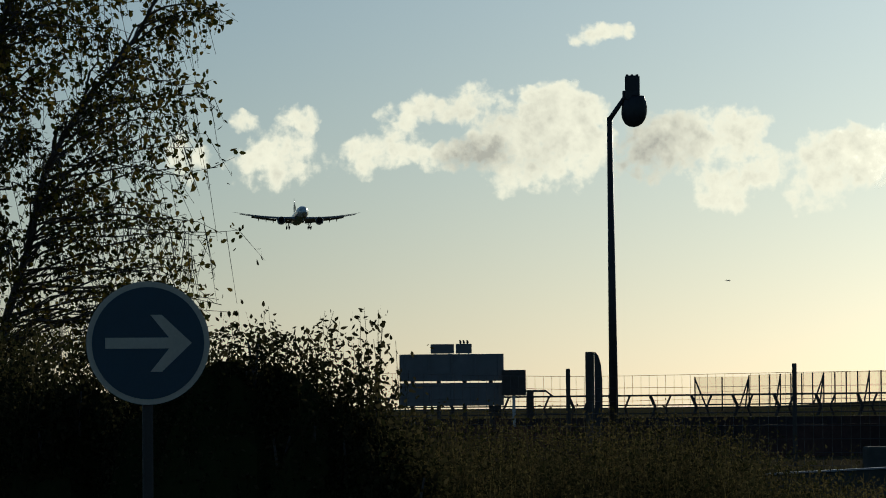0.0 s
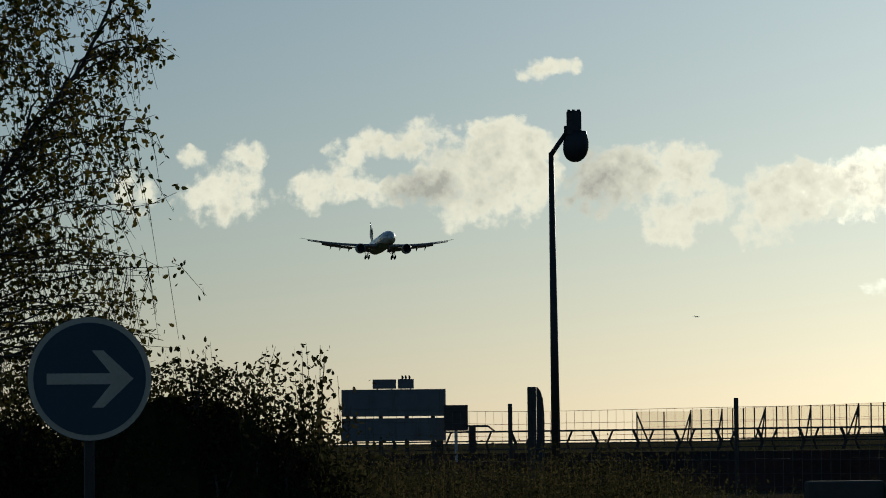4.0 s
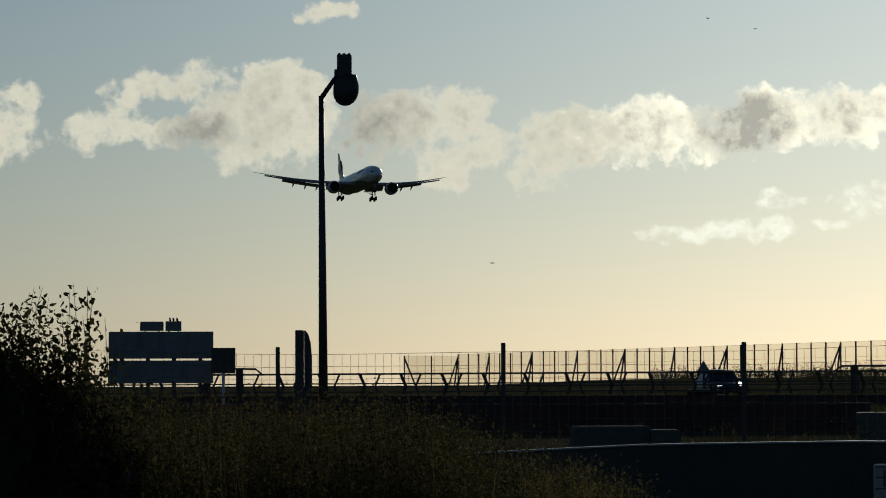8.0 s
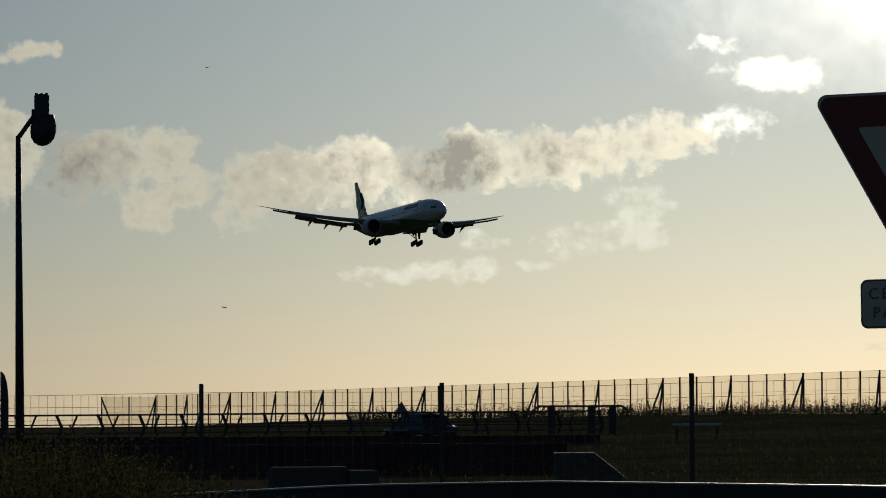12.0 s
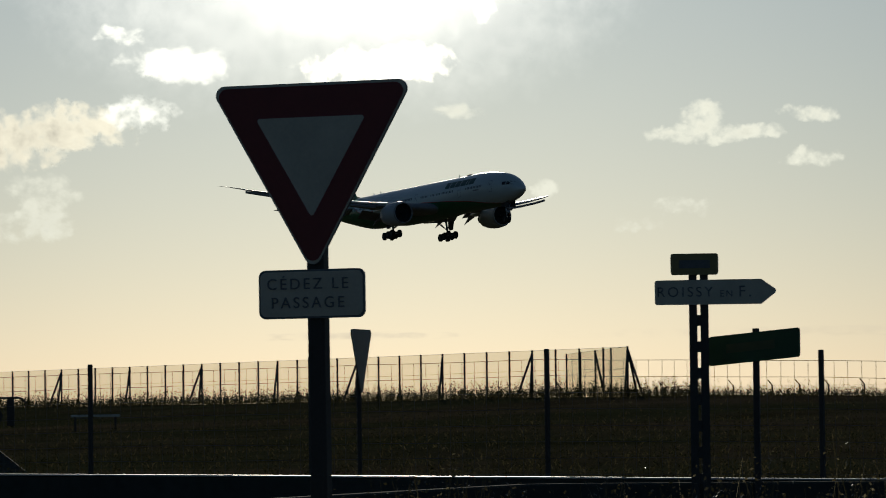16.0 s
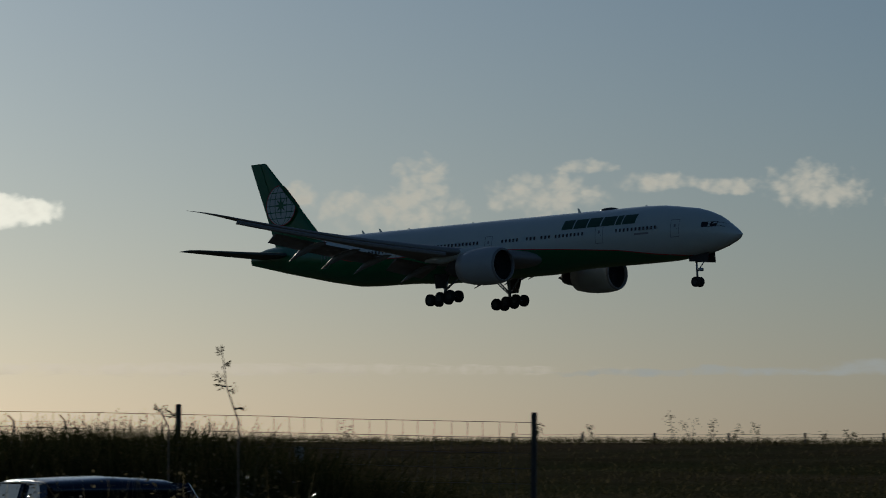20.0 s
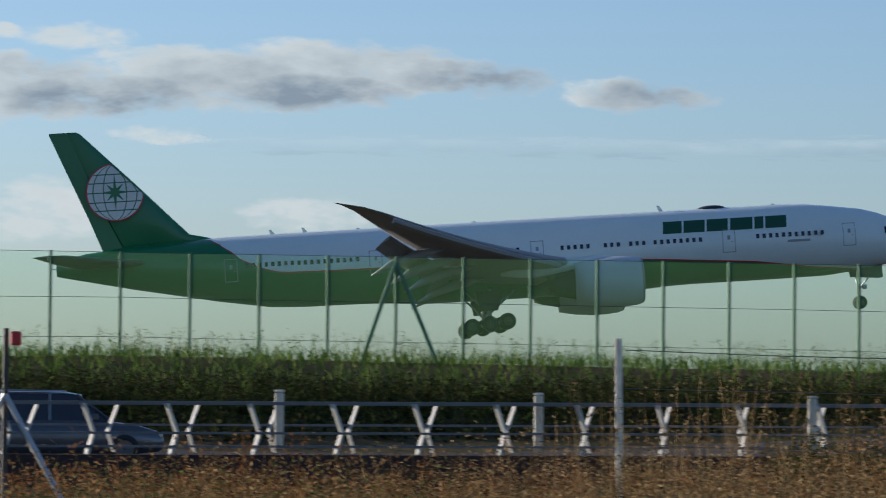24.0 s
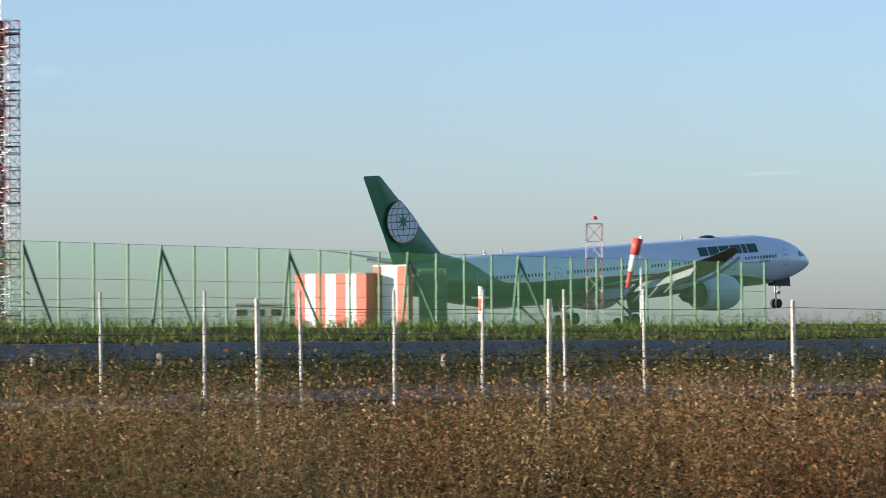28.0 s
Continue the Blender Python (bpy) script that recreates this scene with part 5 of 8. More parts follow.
def lattice_mast(name, m, height, width, band, label, extras):
    s = thing(name, m, label, "mast")
    n = int(height / band)
    for k in range(n):
        z0, z1 = k * band, (k + 1) * band - 0.01
        col = MAST_RED if (n - k) % 2 else MAST_PALE
        bm = bmesh.new()
        h = width / 2
        cs = [(-h, -h), (h, -h), (h, h), (-h, h)]
        for a, b in zip(cs, cs[1:] + cs[:1]):
            bar(bm, (*a, z0), (*a, z1), 0.050, n=6)
            steps = max(1, int(band / (width * 0.6)))
            for j in range(steps):
                y0, y1 = z0 + (z1 - z0) * j / steps, z0 + (z1 - z0) * (j + 1) / steps
                bar(bm, (*a, y0), (*b, y1), 0.017, n=4)
                bar(bm, (*b, y0), (*a, y1), 0.017, n=4)
                bar(bm, (*a, y1), (*b, y1), 0.026, n=4)
        part("lattice_section", bm, col, s, "red section" if col is MAST_RED else "white section")
    if extras:
        for k in range(int(height / 1.35)):
            z = 1.2 + k * 1.35
            if z < height - 0.6:
                bm = box(bmesh.new(), -width * 0.3, width * 0.3, width * 0.25, width * (0.75 if k % 2 else 0.62), z, z + 0.07, 0.01)
                box(bm, -width * 0.5, width * 0.5, -width * 0.62, width * 0.3, z + 0.35, z + 0.41)
                part("step_platform", bm, STRIPE_WHITE, s)
        for z in (19.0, 13.2, 7.4):
            part("antenna_box", box(bmesh.new(), -0.25, 0.25, width * 0.5, width * 0.5 + 1.5, z - 0.27, z + 0.27, 0.04), STRIPE_WHITE, s, "white antenna box on an arm")
        for k in range(17):
            z = 1.9 + k * 1.38
            if z < height - 0.5:
                out = width * (0.74 if k % 3 else 0.92)
                part("side_arm", box(bmesh.new(), -0.04, 0.04, width * 0.1, out, z, z + 0.06, 0.01), STRIPE_WHITE, s)
        for z in np.arange(2.6, height - 1.0, 4.3):
            part("platform", box(bmesh.new(), -width * 0.55, width * 0.55, -width * 0.55, width * 0.55, z, z + 0.09, 0.01), SHADE_GREY, s, "dark work platform")
        part("cable_duct", box(bmesh.new(), width * 0.2, width * 0.42, width * 0.08, width * 0.40, 0.0, height - 0.2, 0.05), SHADE_GREY, s, "dark cable duct")
        bm = bmesh.new()
        for y in (-0.06, -0.40):
            bar(bm, (width * 0.44, y * width, 0.0), (width * 0.44, y * width, height - 0.2), 0.03, n=5)
        for k in range(int(height / 0.4)):
            bar(bm, (width * 0.44, -0.06 * width, 0.3 + k * 0.4), (width * 0.44, -0.40 * width, 0.3 + k * 0.4), 0.018, n=4)
        part("ladder", bm, STRIPE_WHITE, s, "pale access ladder")
        tube(s, 0, width * 0.42, height - 0.1, height + 2.4, 0.05, STRIPE_WHITE, "whip_antenna")
    return s


mp = polar(35.84, 300)
lattice_mast("lattice_mast", facing(35.84, 300, mp.z) @ Matrix.Rotation(radians(33.7), 4, "Z"), 25.2 - mp.z, 1.334, 2.8, "tall red and white lattice mast with antennas", True)
mp = polar(44.42, 340)
s = lattice_mast("short_lattice_mast", facing(44.42, 340, mp.z), 10.7 - mp.z, 1.35, 1.5, "short red and white lattice mast", False)
part("lamp_cap", bar(bmesh.new(), (0, 0, 10.72 - mp.z), (0, 0, 11.0 - mp.z), 0.28, 0.2, 10), MAST_RED, s)


def windsock():
    az, d = 45.1, 250
    g = polar(az, d)
    s = thing("windsock", facing(az, d, g.z), "limp red and white windsock on a pole", "windsock")
    tube(s, 0, 0, -0.2, 7.3 - g.z, 0.06, STRIPE_WHITE)
    zt = 7.1 - g.z
    for k in range(3):
        f0, f1 = k / 3, (k + 1) / 3 - 0.01
        pt = lambda f: Vector((0, 0.18 + 0.72 * f, zt - 3.2 * f))
        part("sock_band", bar(bmesh.new(), pt(f0), pt(f1), 0.34 - 0.24 * f0, 0.34 - 0.24 * f1, 12), STRIPE_RED if k % 2 == 0 else STRIPE_WHITE, s, "red band" if k % 2 == 0 else "white band", True)
    part("hoop_arm", bar(bmesh.new(), (0, -0.1, zt + 0.05), (0, 0.55, zt - 0.1), 0.03), STEEL, s)


windsock()


def striped_shed():
    p0, p1 = polar(39.9, 330), polar(41.2, 330)
    g = min(p0.z, p1.z)
    s = thing("striped_shed", facing(40.55, 330, g, -30), "red and white striped equipment shelter", "shelter")
    x = 3.48
    cols = [STRIPE_RED, STRIPE_WHITE, STRIPE_RED, STRIPE_WHITE, STRIPE_RED, STRIPE_WHITE, STRIPE_RED]
    for k, c in enumerate(cols):
        part("wall_panel", box(bmesh.new(), 0.0, 1.6, x - 0.985, x, 0.0, 5.95 - g, 0.02), c, s, "red panel" if c is STRIPE_RED else "white panel")
        x -= 0.99
    part("roof", box(bmesh.new(), -0.05, 1.65, x, 3.5, 5.954 - g, 6.05 - g, 0.02), CONCRETE, s)
    q = thing("striped_cabin", facing(41.42, 329, g, -30), "taller red and white equipment cabin", "shelter")
    for y0, y1, c in ((1.6, 0.78, STRIPE_RED), (0.775, -0.70, STRIPE_WHITE), (-0.705, -1.6, STRIPE_RED)):
        part("wall_panel", box(bmesh.new(), 0.0, 1.1, y1, y0, 0.0, 6.55 - g, 0.02), c, q, "red panel" if c is STRIPE_RED else "white panel")
    part("roof", box(bmesh.new(), -0.08, 1.16, -1.65, 1.65, 6.554 - g, 6.7 - g, 0.03), STRIPE_WHITE, q)
    r = thing("dark_container", facing(42.05, 331, g), "dark green steel container", "container")
    part("body", box(bmesh.new(), 0.0, 2.4, -1.2, 1.2, 0.0, 6.4 - g, 0.03), GREEN_STEEL, r)
    for y in np.linspace(-1.0, 1.0, 6):
        part("rib", box(bmesh.new(), -0.06, -0.004, y - 0.06, y + 0.06, 0.1, 6.3 - g, 0.01), GREEN_STEEL, r)
    t = thing("small_beacon", facing(42.75, 320, g), "small red and white beacon post", "beacon")
    for k in range(5):
        tube(t, 0, 0, k * 1.0, k * 1.0 + 0.99, 0.18, STRIPE_RED if k % 2 else STRIPE_WHITE, "post_band")
    part("arm", box(bmesh.new(), -0.1, 0.1, -0.7, 0.7, 4.0, 4.15, 0.02), STEEL, t)


striped_shed()


def control_tower(name, az, d, top, shaft, cab, label):
    g = polar(az, d)
    s = thing(name, facing(az, d, g.z), label, "control tower")
    h = top - g.z
    part("shaft", lathe(bmesh.new(), [(0, shaft), (h * 0.82, shaft), (h * 0.82, 0.1)], (0, 0, 1), (0, 0, 0), 28), TOWER_WALL, s, "grey round shaft", True)
    for k in range(9):
        z = h * (0.12 + 0.075 * k)
        part("band", lathe(bmesh.new(), [(z, shaft * 1.005), (z, shaft * 1.03), (z + h * 0.012, shaft * 1.03), (z + h * 0.012, shaft * 1.005)], (0, 0, 1), (0, 0, 0), 28), CONCRETE, s)
    part("cab_base", lathe(bmesh.new(), [(h * 0.80, shaft * 1.02), (h * 0.86, cab * 0.92), (h * 0.87, cab)], (0, 0, 1), (0, 0, 0), 28), TOWER_DARK, s, "dark flared collar", True)
    part("cab_glazing", lathe(bmesh.new(), [(h * 0.872, cab * 0.93), (h * 0.915, cab * 1.0), (h * 0.917, 0.1)], (0, 0, 1), (0, 0, 0), 28), CAB_GLASS, s, "dark glass cab", False)
    part("roof", lathe(bmesh.new(), [(h * 0.918, cab * 1.06), (h * 0.932, cab * 1.05), (h * 0.94, cab * 0.5), (h * 0.942, 0.1)], (0, 0, 1), (0, 0, 0), 28), FAR_WALL, s, "pale flat roof")
    bm = bmesh.new()
    bar(bm, (0, 0, h * 0.93), (0, 0, h), cab * 0.12, cab * 0.05, 8)
    box(bm, -0.3, 0.3, -cab * 0.5, cab * 0.5, h * 0.972, h * 0.985)
    part("radar_mast", bm, STRIPE_WHITE, s)
    for k, (y, dz) in enumerate(((-0.8, 0.03), (-0.35, 0.022), (0.4, 0.035), (0.75, 0.02))):
        bm = bar(bmesh.new(), (0, y * cab, h * 0.93), (0, y * cab, h * (0.94 + dz)), 0.16, 0.12, 6)
        box(bm, -0.3, 0.3, y * cab - 0.9, y * cab + 0.9, h * (0.94 + dz), h * (0.946 + dz))
        part("roof_antenna", bm, STRIPE_WHITE, s)


control_tower("control_tower", 32.4, 1500, 78.5, 3.75, 6.2, "round pale control tower with a dark flared cab")
control_tower("far_control_tower", 24.4, 2500, 68.0, 6.5, 8.6, "second control tower seen through the screen")


def far_building(name, az, d, width, top, depth, rows, label):
    g = polar(az, d)
    s = thing(name, facing(az, d, g.z), label, "building")
    h = top - g.z
    part("wall", box(bmesh.new(), 0, depth, -width / 2, width / 2, 0, h, 0.1), FAR_WALL, s)
    part("roof", box(bmesh.new(), -0.3, depth + 0.3, -width / 2 - 0.3, width / 2 + 0.3, h + 0.004, h + 0.6, 0.1), CONCRETE, s)
    for r in range(rows):
        for y in np.arange(-width / 2 + 1.5, width / 2 - 1, 4.0):
            part("window", box(bmesh.new(), -0.06, -0.004, y, y + 2.4, h * (r + 0.3) / rows, h * (r + 0.72) / rows), GLASS_DARK, s)


far_building("terminal_building", 40.05, 900, 28, 6.2, 20, 2, "long low pale airport building far off")
far_building("roof_block", 40.15, 930, 7, 8.8, 8, 1, "small pale plant room on the far building")
far_building("hangar", 31.3, 1100, 22, 5.5, 30, 1, "low white hangar far across the field")
far_building("white_office", 35.0, 850, 18, 4.0, 20, 1, "low white building far across the field")
b = thing("red_marker_box", facing(16.4, 127, 2.9), "small red box on a thin post by the screen", "marker")
part("box", box(bmesh.new(), -0.15, 0.15, -0.17, 0.17, 0.0, 0.3, 0.02), PAINT_RED, b)
part("stake", box(bmesh.new(), -0.03, 0.03, -0.03, 0.03, -1.5, -0.004), STEEL, b)
c = thing("white_cone_sign", facing(25.34, 103, None, 10), "pale triangular sign back beside the road", "road sign")
plate_part("back_plate", round_poly([(-0.30, 0.75), (0.0, 1.4), (0.30, 0.75)], 0.04), SIGN_WHITE, c, 0.0, 0.02)
tube(c, 0.05, 0.0, -0.2, 1.3, 0.04, STEEL)
for a, d in ((38.04, 118), (36.2, 116), (42.2, 122), (47.0, 126), (29.0, 108), (33.6, 112)):
    k = thing("white_kerb_marker", facing(a, d), "small white reflector block at the road edge", "road marker", "white road markers")
    part("block", box(bmesh.new(), -0.06, 0.06, -0.07, 0.07, -0.05, 0.42, 0.02), SIGN_WHITE, k)
t = thing("grey_trunk_stub", facing(-42.69, 150), "weathered grey stub on the crest", "post")
part("stub", box(bmesh.new(), -0.15, 0.15, -0.17, 0.17, -0.2, 0.62, 0.05), CONCRETE, t)
# ---- cars, birds and far aircraft ----
CAR_SILVER = mat("silver_car_paint", (0.085, 0.09, 0.10), 0.3, 0.4, 0.06, 1.0, coat=0.6, fine=5.0)
CAR_BLUE = mat("dark_blue_car_paint", (0.012, 0.020, 0.045), 0.25, 0.3, 0.08, 1.0, coat=0.8, fine=5.0)
CAR_GREY = mat("grey_car_paint", (0.030, 0.036, 0.046), 0.35, 0.1, 0.08, 1.0, coat=0.25, fine=5.0)
TAIL_GLOW = glowing("tail_lamp_glow", (1.0, 0.05, 0.04), 0.8)
LAMP_GLOW = glowing("head_lamp_glow", (1.0, 0.96, 0.88), 1.6)


def build_car(name, paint, length, height, label, estate):
    """A car heading along +x, standing on z = 0, centred on its wheels."""
    car = thing(name, Matrix(), label, "car")
    h, L, w = height, length / 2, 0.90
    belt = h * 0.60
    # lower body: cross-sections from tail to nose as (x, half width, sill, shoulder)
    secs = ((-L, 0.70, 0.36, belt * 0.86), (-L + 0.10, 0.82, 0.27, belt * 0.95), (-L + 0.6, w, 0.22, belt), (-0.6, w, 0.20, belt), (0.5, w, 0.20, belt), (L - 1.25, w * 0.98, 0.21, belt * 0.97), (L - 0.5, w * 0.93, 0.23, belt * 0.86), (L - 0.12, 0.74, 0.27, belt * 0.74), (L, 0.62, 0.34, belt * 0.62))
    bm = bmesh.new()
    rings(bm, [[(x, -a * 0.94, lo), (x, -a, lo + 0.16), (x, -a, (lo + up) / 2 + 0.05), (x, -a * 0.95, up), (x, 0, up + 0.03), (x, a * 0.95, up), (x, a, (lo + up) / 2 + 0.05), (x, a, lo + 0.16), (x, a * 0.94, lo)] for x, a, lo, up in secs])
    body = part("body", bm, paint, car, smooth=True)
    tail_x = -L + (0.12 if estate else 0.65)
    cab = ((tail_x, 0.80, belt + 0.005), (tail_x + 0.42, 0.66, h - 0.05), (0.35, 0.66, h - 0.02), (L - 1.15, 0.78, belt + 0.005))
    bm = bmesh.new()
    rings(bm, [[(cab[0][0], -0.8, belt), (cab[0][0], 0.8, belt), (cab[0][0] + 0.02, 0.8, belt + 0.02), (cab[0][0] + 0.02, -0.8, belt + 0.02)],
               [(cab[1][0], -0.8, belt), (cab[1][0], 0.8, belt), (cab[1][0], 0.65, h - 0.05), (cab[1][0], -0.65, h - 0.05)],
               [(cab[2][0], -0.81, belt), (cab[2][0], 0.81, belt), (cab[2][0], 0.65, h - 0.05), (cab[2][0], -0.65, h - 0.05)],
               [(cab[3][0], -0.80, belt - 0.02), (cab[3][0], 0.80, belt - 0.02), (cab[3][0] - 0.02, 0.8, belt), (cab[3][0] - 0.02, -0.8, belt)]])
    part("glazing", bm, GLASS_DARK, car, "dark car windows")
    bm = bmesh.new()
    rings(bm, [[(x, -a, z - 0.02), (x, -a * 0.8, z + 0.02), (x, 0, z + 0.045), (x, a * 0.8, z + 0.02), (x, a, z - 0.02), (x, 0, z - 0.03)] for x, a, z in ((tail_x + 0.25, 0.62, h - 0.07), (tail_x + 0.5, 0.66, h - 0.04), (-0.3, 0.67, h - 0.03), (0.2, 0.66, h - 0.045), (0.55, 0.62, h - 0.10))])
    part("roof", bm, paint, car, smooth=True)
    for s in (-1, 1):
        for x0, z0, x1, z1 in ((L - 1.15, belt, 0.42, h - 0.07), (-0.15, belt, -0.15, h - 0.06), (tail_x, belt, tail_x + 0.42, h - 0.06)):
            part("pillar", bar(bmesh.new(), (x0, s * 0.81, z0), (x1, s * 0.66, z1), 0.035, n=5), paint, car)
        if estate:
            part("roof_rail", bar(bmesh.new(), (tail_x + 0.5, s * 0.6, h + 0.01), (0.2, s * 0.6, h + 0.01), 0.018, n=5), BARE_METAL, car)
        part("mirror", box(bmesh.new(), L - 1.6, L - 1.42, s * 0.98 - 0.09, s * 0.98 + 0.09, belt, belt + 0.15, 0.03), paint, car)
        part("tail_lamp", box(bmesh.new(), -L - 0.01, -L + 0.14, s * 0.70 - 0.12, s * 0.70 + 0.12, belt * 0.72, belt * 0.90, 0.03), TAIL_GLOW if name == "estate_car" else SIGN_RED, car, "red tail lamp")
        part("head_lamp", box(bmesh.new(), L - 0.18, L - 0.02, s * 0.55 - 0.15, s * 0.55 + 0.12, belt * 0.62, belt * 0.74, 0.03), LAMP_GLOW if name == "oncoming_car" else SIGN_WHITE, car)
        for x in (-L + 0.82, L - 0.85):
            wh = part("wheel", lathe(bmesh.new(), [(-0.10, 0.20), (-0.10, 0.29), (-0.06, 0.32), (0.06, 0.32), (0.10, 0.29), (0.10, 0.20)], (0, 1, 0), (x, s * 0.80, 0.32), 20), BLACK, car, "black tyre", True)
            part("rim", lathe(bmesh.new(), [(-0.09, 0.02), (-0.09, 0.20), (0.09, 0.20), (0.09, 0.02)], (0, 1, 0), (x, s * 0.80, 0.32), 12), RAIL_GREY, wh)
    part("number_plate", box(bmesh.new(), -L - 0.015, -L + 0.02, -0.26, 0.26, belt * 0.62, belt * 0.62 + 0.11, 0.008), SIGN_WHITE, car, "blank pale plate")
    part("bumper", box(bmesh.new(), -L - 0.03, -L + 0.12, -0.72, 0.72, 0.30, 0.44, 0.04), SHADE_GREY, car)
    part("rear_window", box(bmesh.new(), tail_x + 0.02, tail_x + 0.05, -0.6, 0.6, belt + 0.05, belt + 0.07, 0.008), SHADE_GREY, car)
    return car


suv = build_car("estate_car", CAR_SILVER, 4.6, 1.54, "silver estate car with roof rails and lit tail lamps", True)
blue_car = build_car("dark_car", CAR_BLUE, 4.3, 1.47, "dark blue car with a glossy roof", False)
grey_car = build_car("grey_hatchback", CAR_GREY, 3.5, 1.24, "dark blue-grey hatchback on the road", False)

west_car = build_car("oncoming_car", CAR_GREY, 4.2, 1.42, "dark car with lit headlamps on the overpass", False)


def build_far_jet(name, size, label):
    """A small airliner far off, nose towards +x."""
    jet = thing(name, Matrix(), label, "aircraft")
    bm = lathe(bmesh.new(), [(0.5 * size, 0.02), (0.46 * size, 0.03 * size), (0.38 * size, 0.052 * size), (-0.2 * size, 0.052 * size), (-0.5 * size, 0.012 * size)], (1, 0, 0), (0, 0, 0), 14)
    part("fuselage", bm, PAINT_WHITE, jet, smooth=True)
    for s in (-1, 1):
        bm = rings(bmesh.new(), [[(0.12 * size, s * 0.04 * size, -0.02 * size), (-0.08 * size, s * 0.04 * size, -0.02 * size), (-0.08 * size, s * 0.04 * size, -0.035 * size), (0.12 * size, s * 0.04 * size, -0.04 * size)], [(-0.10 * size, s * 0.46 * size, 0.03 * size), (-0.15 * size, s * 0.46 * size, 0.03 * size), (-0.15 * size, s * 0.46 * size, 0.022 * size), (-0.10 * size, s * 0.46 * size, 0.022 * size)]])
        part("wing", bm, WING_GREY, jet)
        part("engine", bar(bmesh.new(), (0.12 * size, s * 0.15 * size, -0.06 * size), (0.0, s * 0.15 * size, -0.06 * size), 0.032 * size, 0.026 * size, 10), WING_GREY, jet)
        bm = rings(bmesh.new(), [[(-0.38 * size, s * 0.01 * size, 0.02 * size), (-0.47 * size, s * 0.01 * size, 0.02 * size), (-0.47 * size, s * 0.01 * size, 0.01 * size)], [(-0.46 * size, s * 0.17 * size, 0.035 * size), (-0.50 * size, s * 0.17 * size, 0.035 * size), (-0.50 * size, s * 0.17 * size, 0.03 * size)]])
        part("tailplane", bm, WING_GREY, jet)
    bm = rings(bmesh.new(), [[(-0.34 * size, -0.008 * size, 0.04 * size), (-0.47 * size, -0.006 * size, 0.04 * size), (-0.47 * size, 0.006 * size, 0.04 * size), (-0.34 * size, 0.008 * size, 0.04 * size)], [(-0.46 * size, -0.004 * size, 0.19 * size), (-0.51 * size, -0.004 * size, 0.19 * size), (-0.51 * size, 0.004 * size, 0.19 * size), (-0.46 * size, 0.004 * size, 0.19 * size)]])
    part("fin", bm, PAINT_WHITE, jet)
    return jet


high_jet = build_far_jet("distant_aircraft", 2.6, "tiny distant aircraft low in the evening sky")
low_jet = build_far_jet("approaching_airliner", 10.0, "small far airliner coming down low over the field")


def build_bird(label):
    b = thing("flying_bird", Matrix(), label, "bird", "flying birds")
    bm = bmesh.new()
    bmesh.ops.create_uvsphere(bm, u_segments=10, v_segments=6, radius=1.0, matrix=Matrix.LocRotScale((0, 0, 0), None, (0.16, 0.05, 0.05)))
    part("body", bm, INK, b, smooth=True)
    for s in (-1, 1):
        bm = rings(bmesh.new(), [[(0.07, s * 0.02, 0.02), (-0.08, s * 0.02, 0.02), (-0.08, s * 0.02, 0.008), (0.07, s * 0.02, 0.008)], [(0.06, s * 0.18, 0.10), (-0.06, s * 0.18, 0.10), (-0.06, s * 0.18, 0.09), (0.06, s * 0.18, 0.09)], [(-0.06, s * 0.36, 0.05), (-0.10, s * 0.36, 0.05), (-0.10, s * 0.36, 0.045), (-0.06, s * 0.36, 0.045)]])
        part("wing", bm, INK, b)
    part("tail", rings(bmesh.new(), [[(-0.12, -0.02, 0.01), (-0.12, 0.02, 0.01), (-0.12, 0.02, -0.01), (-0.12, -0.02, -0.01)], [(-0.26, -0.05, 0.005), (-0.26, 0.05, 0.005), (-0.26, 0.05, -0.003), (-0.26, -0.05, -0.003)]]), INK, b)
    return b


birds = [build_bird("dark bird in flight against the sky"), build_bird("dark bird in flight against the sky")]
# ---- plants ----
rng = np.random.default_rng(7)


def ground_of(xy):
    return np.array([ground_z(x, y) for x, y in xy])


def sector(n, a0, a1, r0, r1):
    """n random ground places between two azimuths and two distances."""
    a, r = np.radians(rng.uniform(a0, a1, n)), np.sqrt(rng.uniform(r0 ** 2, r1 ** 2, n))
    xy = np.stack([np.sin(a) * r, np.cos(a) * r], 1)
    return np.column_stack([xy, ground_of(xy)])


def band(n, a0, a1, f0, f1):
    """n random ground places by share of the distance to the bank."""
    a = rng.uniform(a0, a1, n)
    r = np.array([rim_far(v) for v in a]) * rng.uniform(f0, f1, n)
    xy = np.stack([np.sin(np.radians(a)) * r, np.cos(np.radians(a)) * r], 1)
    return np.column_stack([xy, ground_of(xy)])


def unit(n):
    v = rng.normal(size=(n, 3))
    return v / np.linalg.norm(v, axis=1)[:, None]


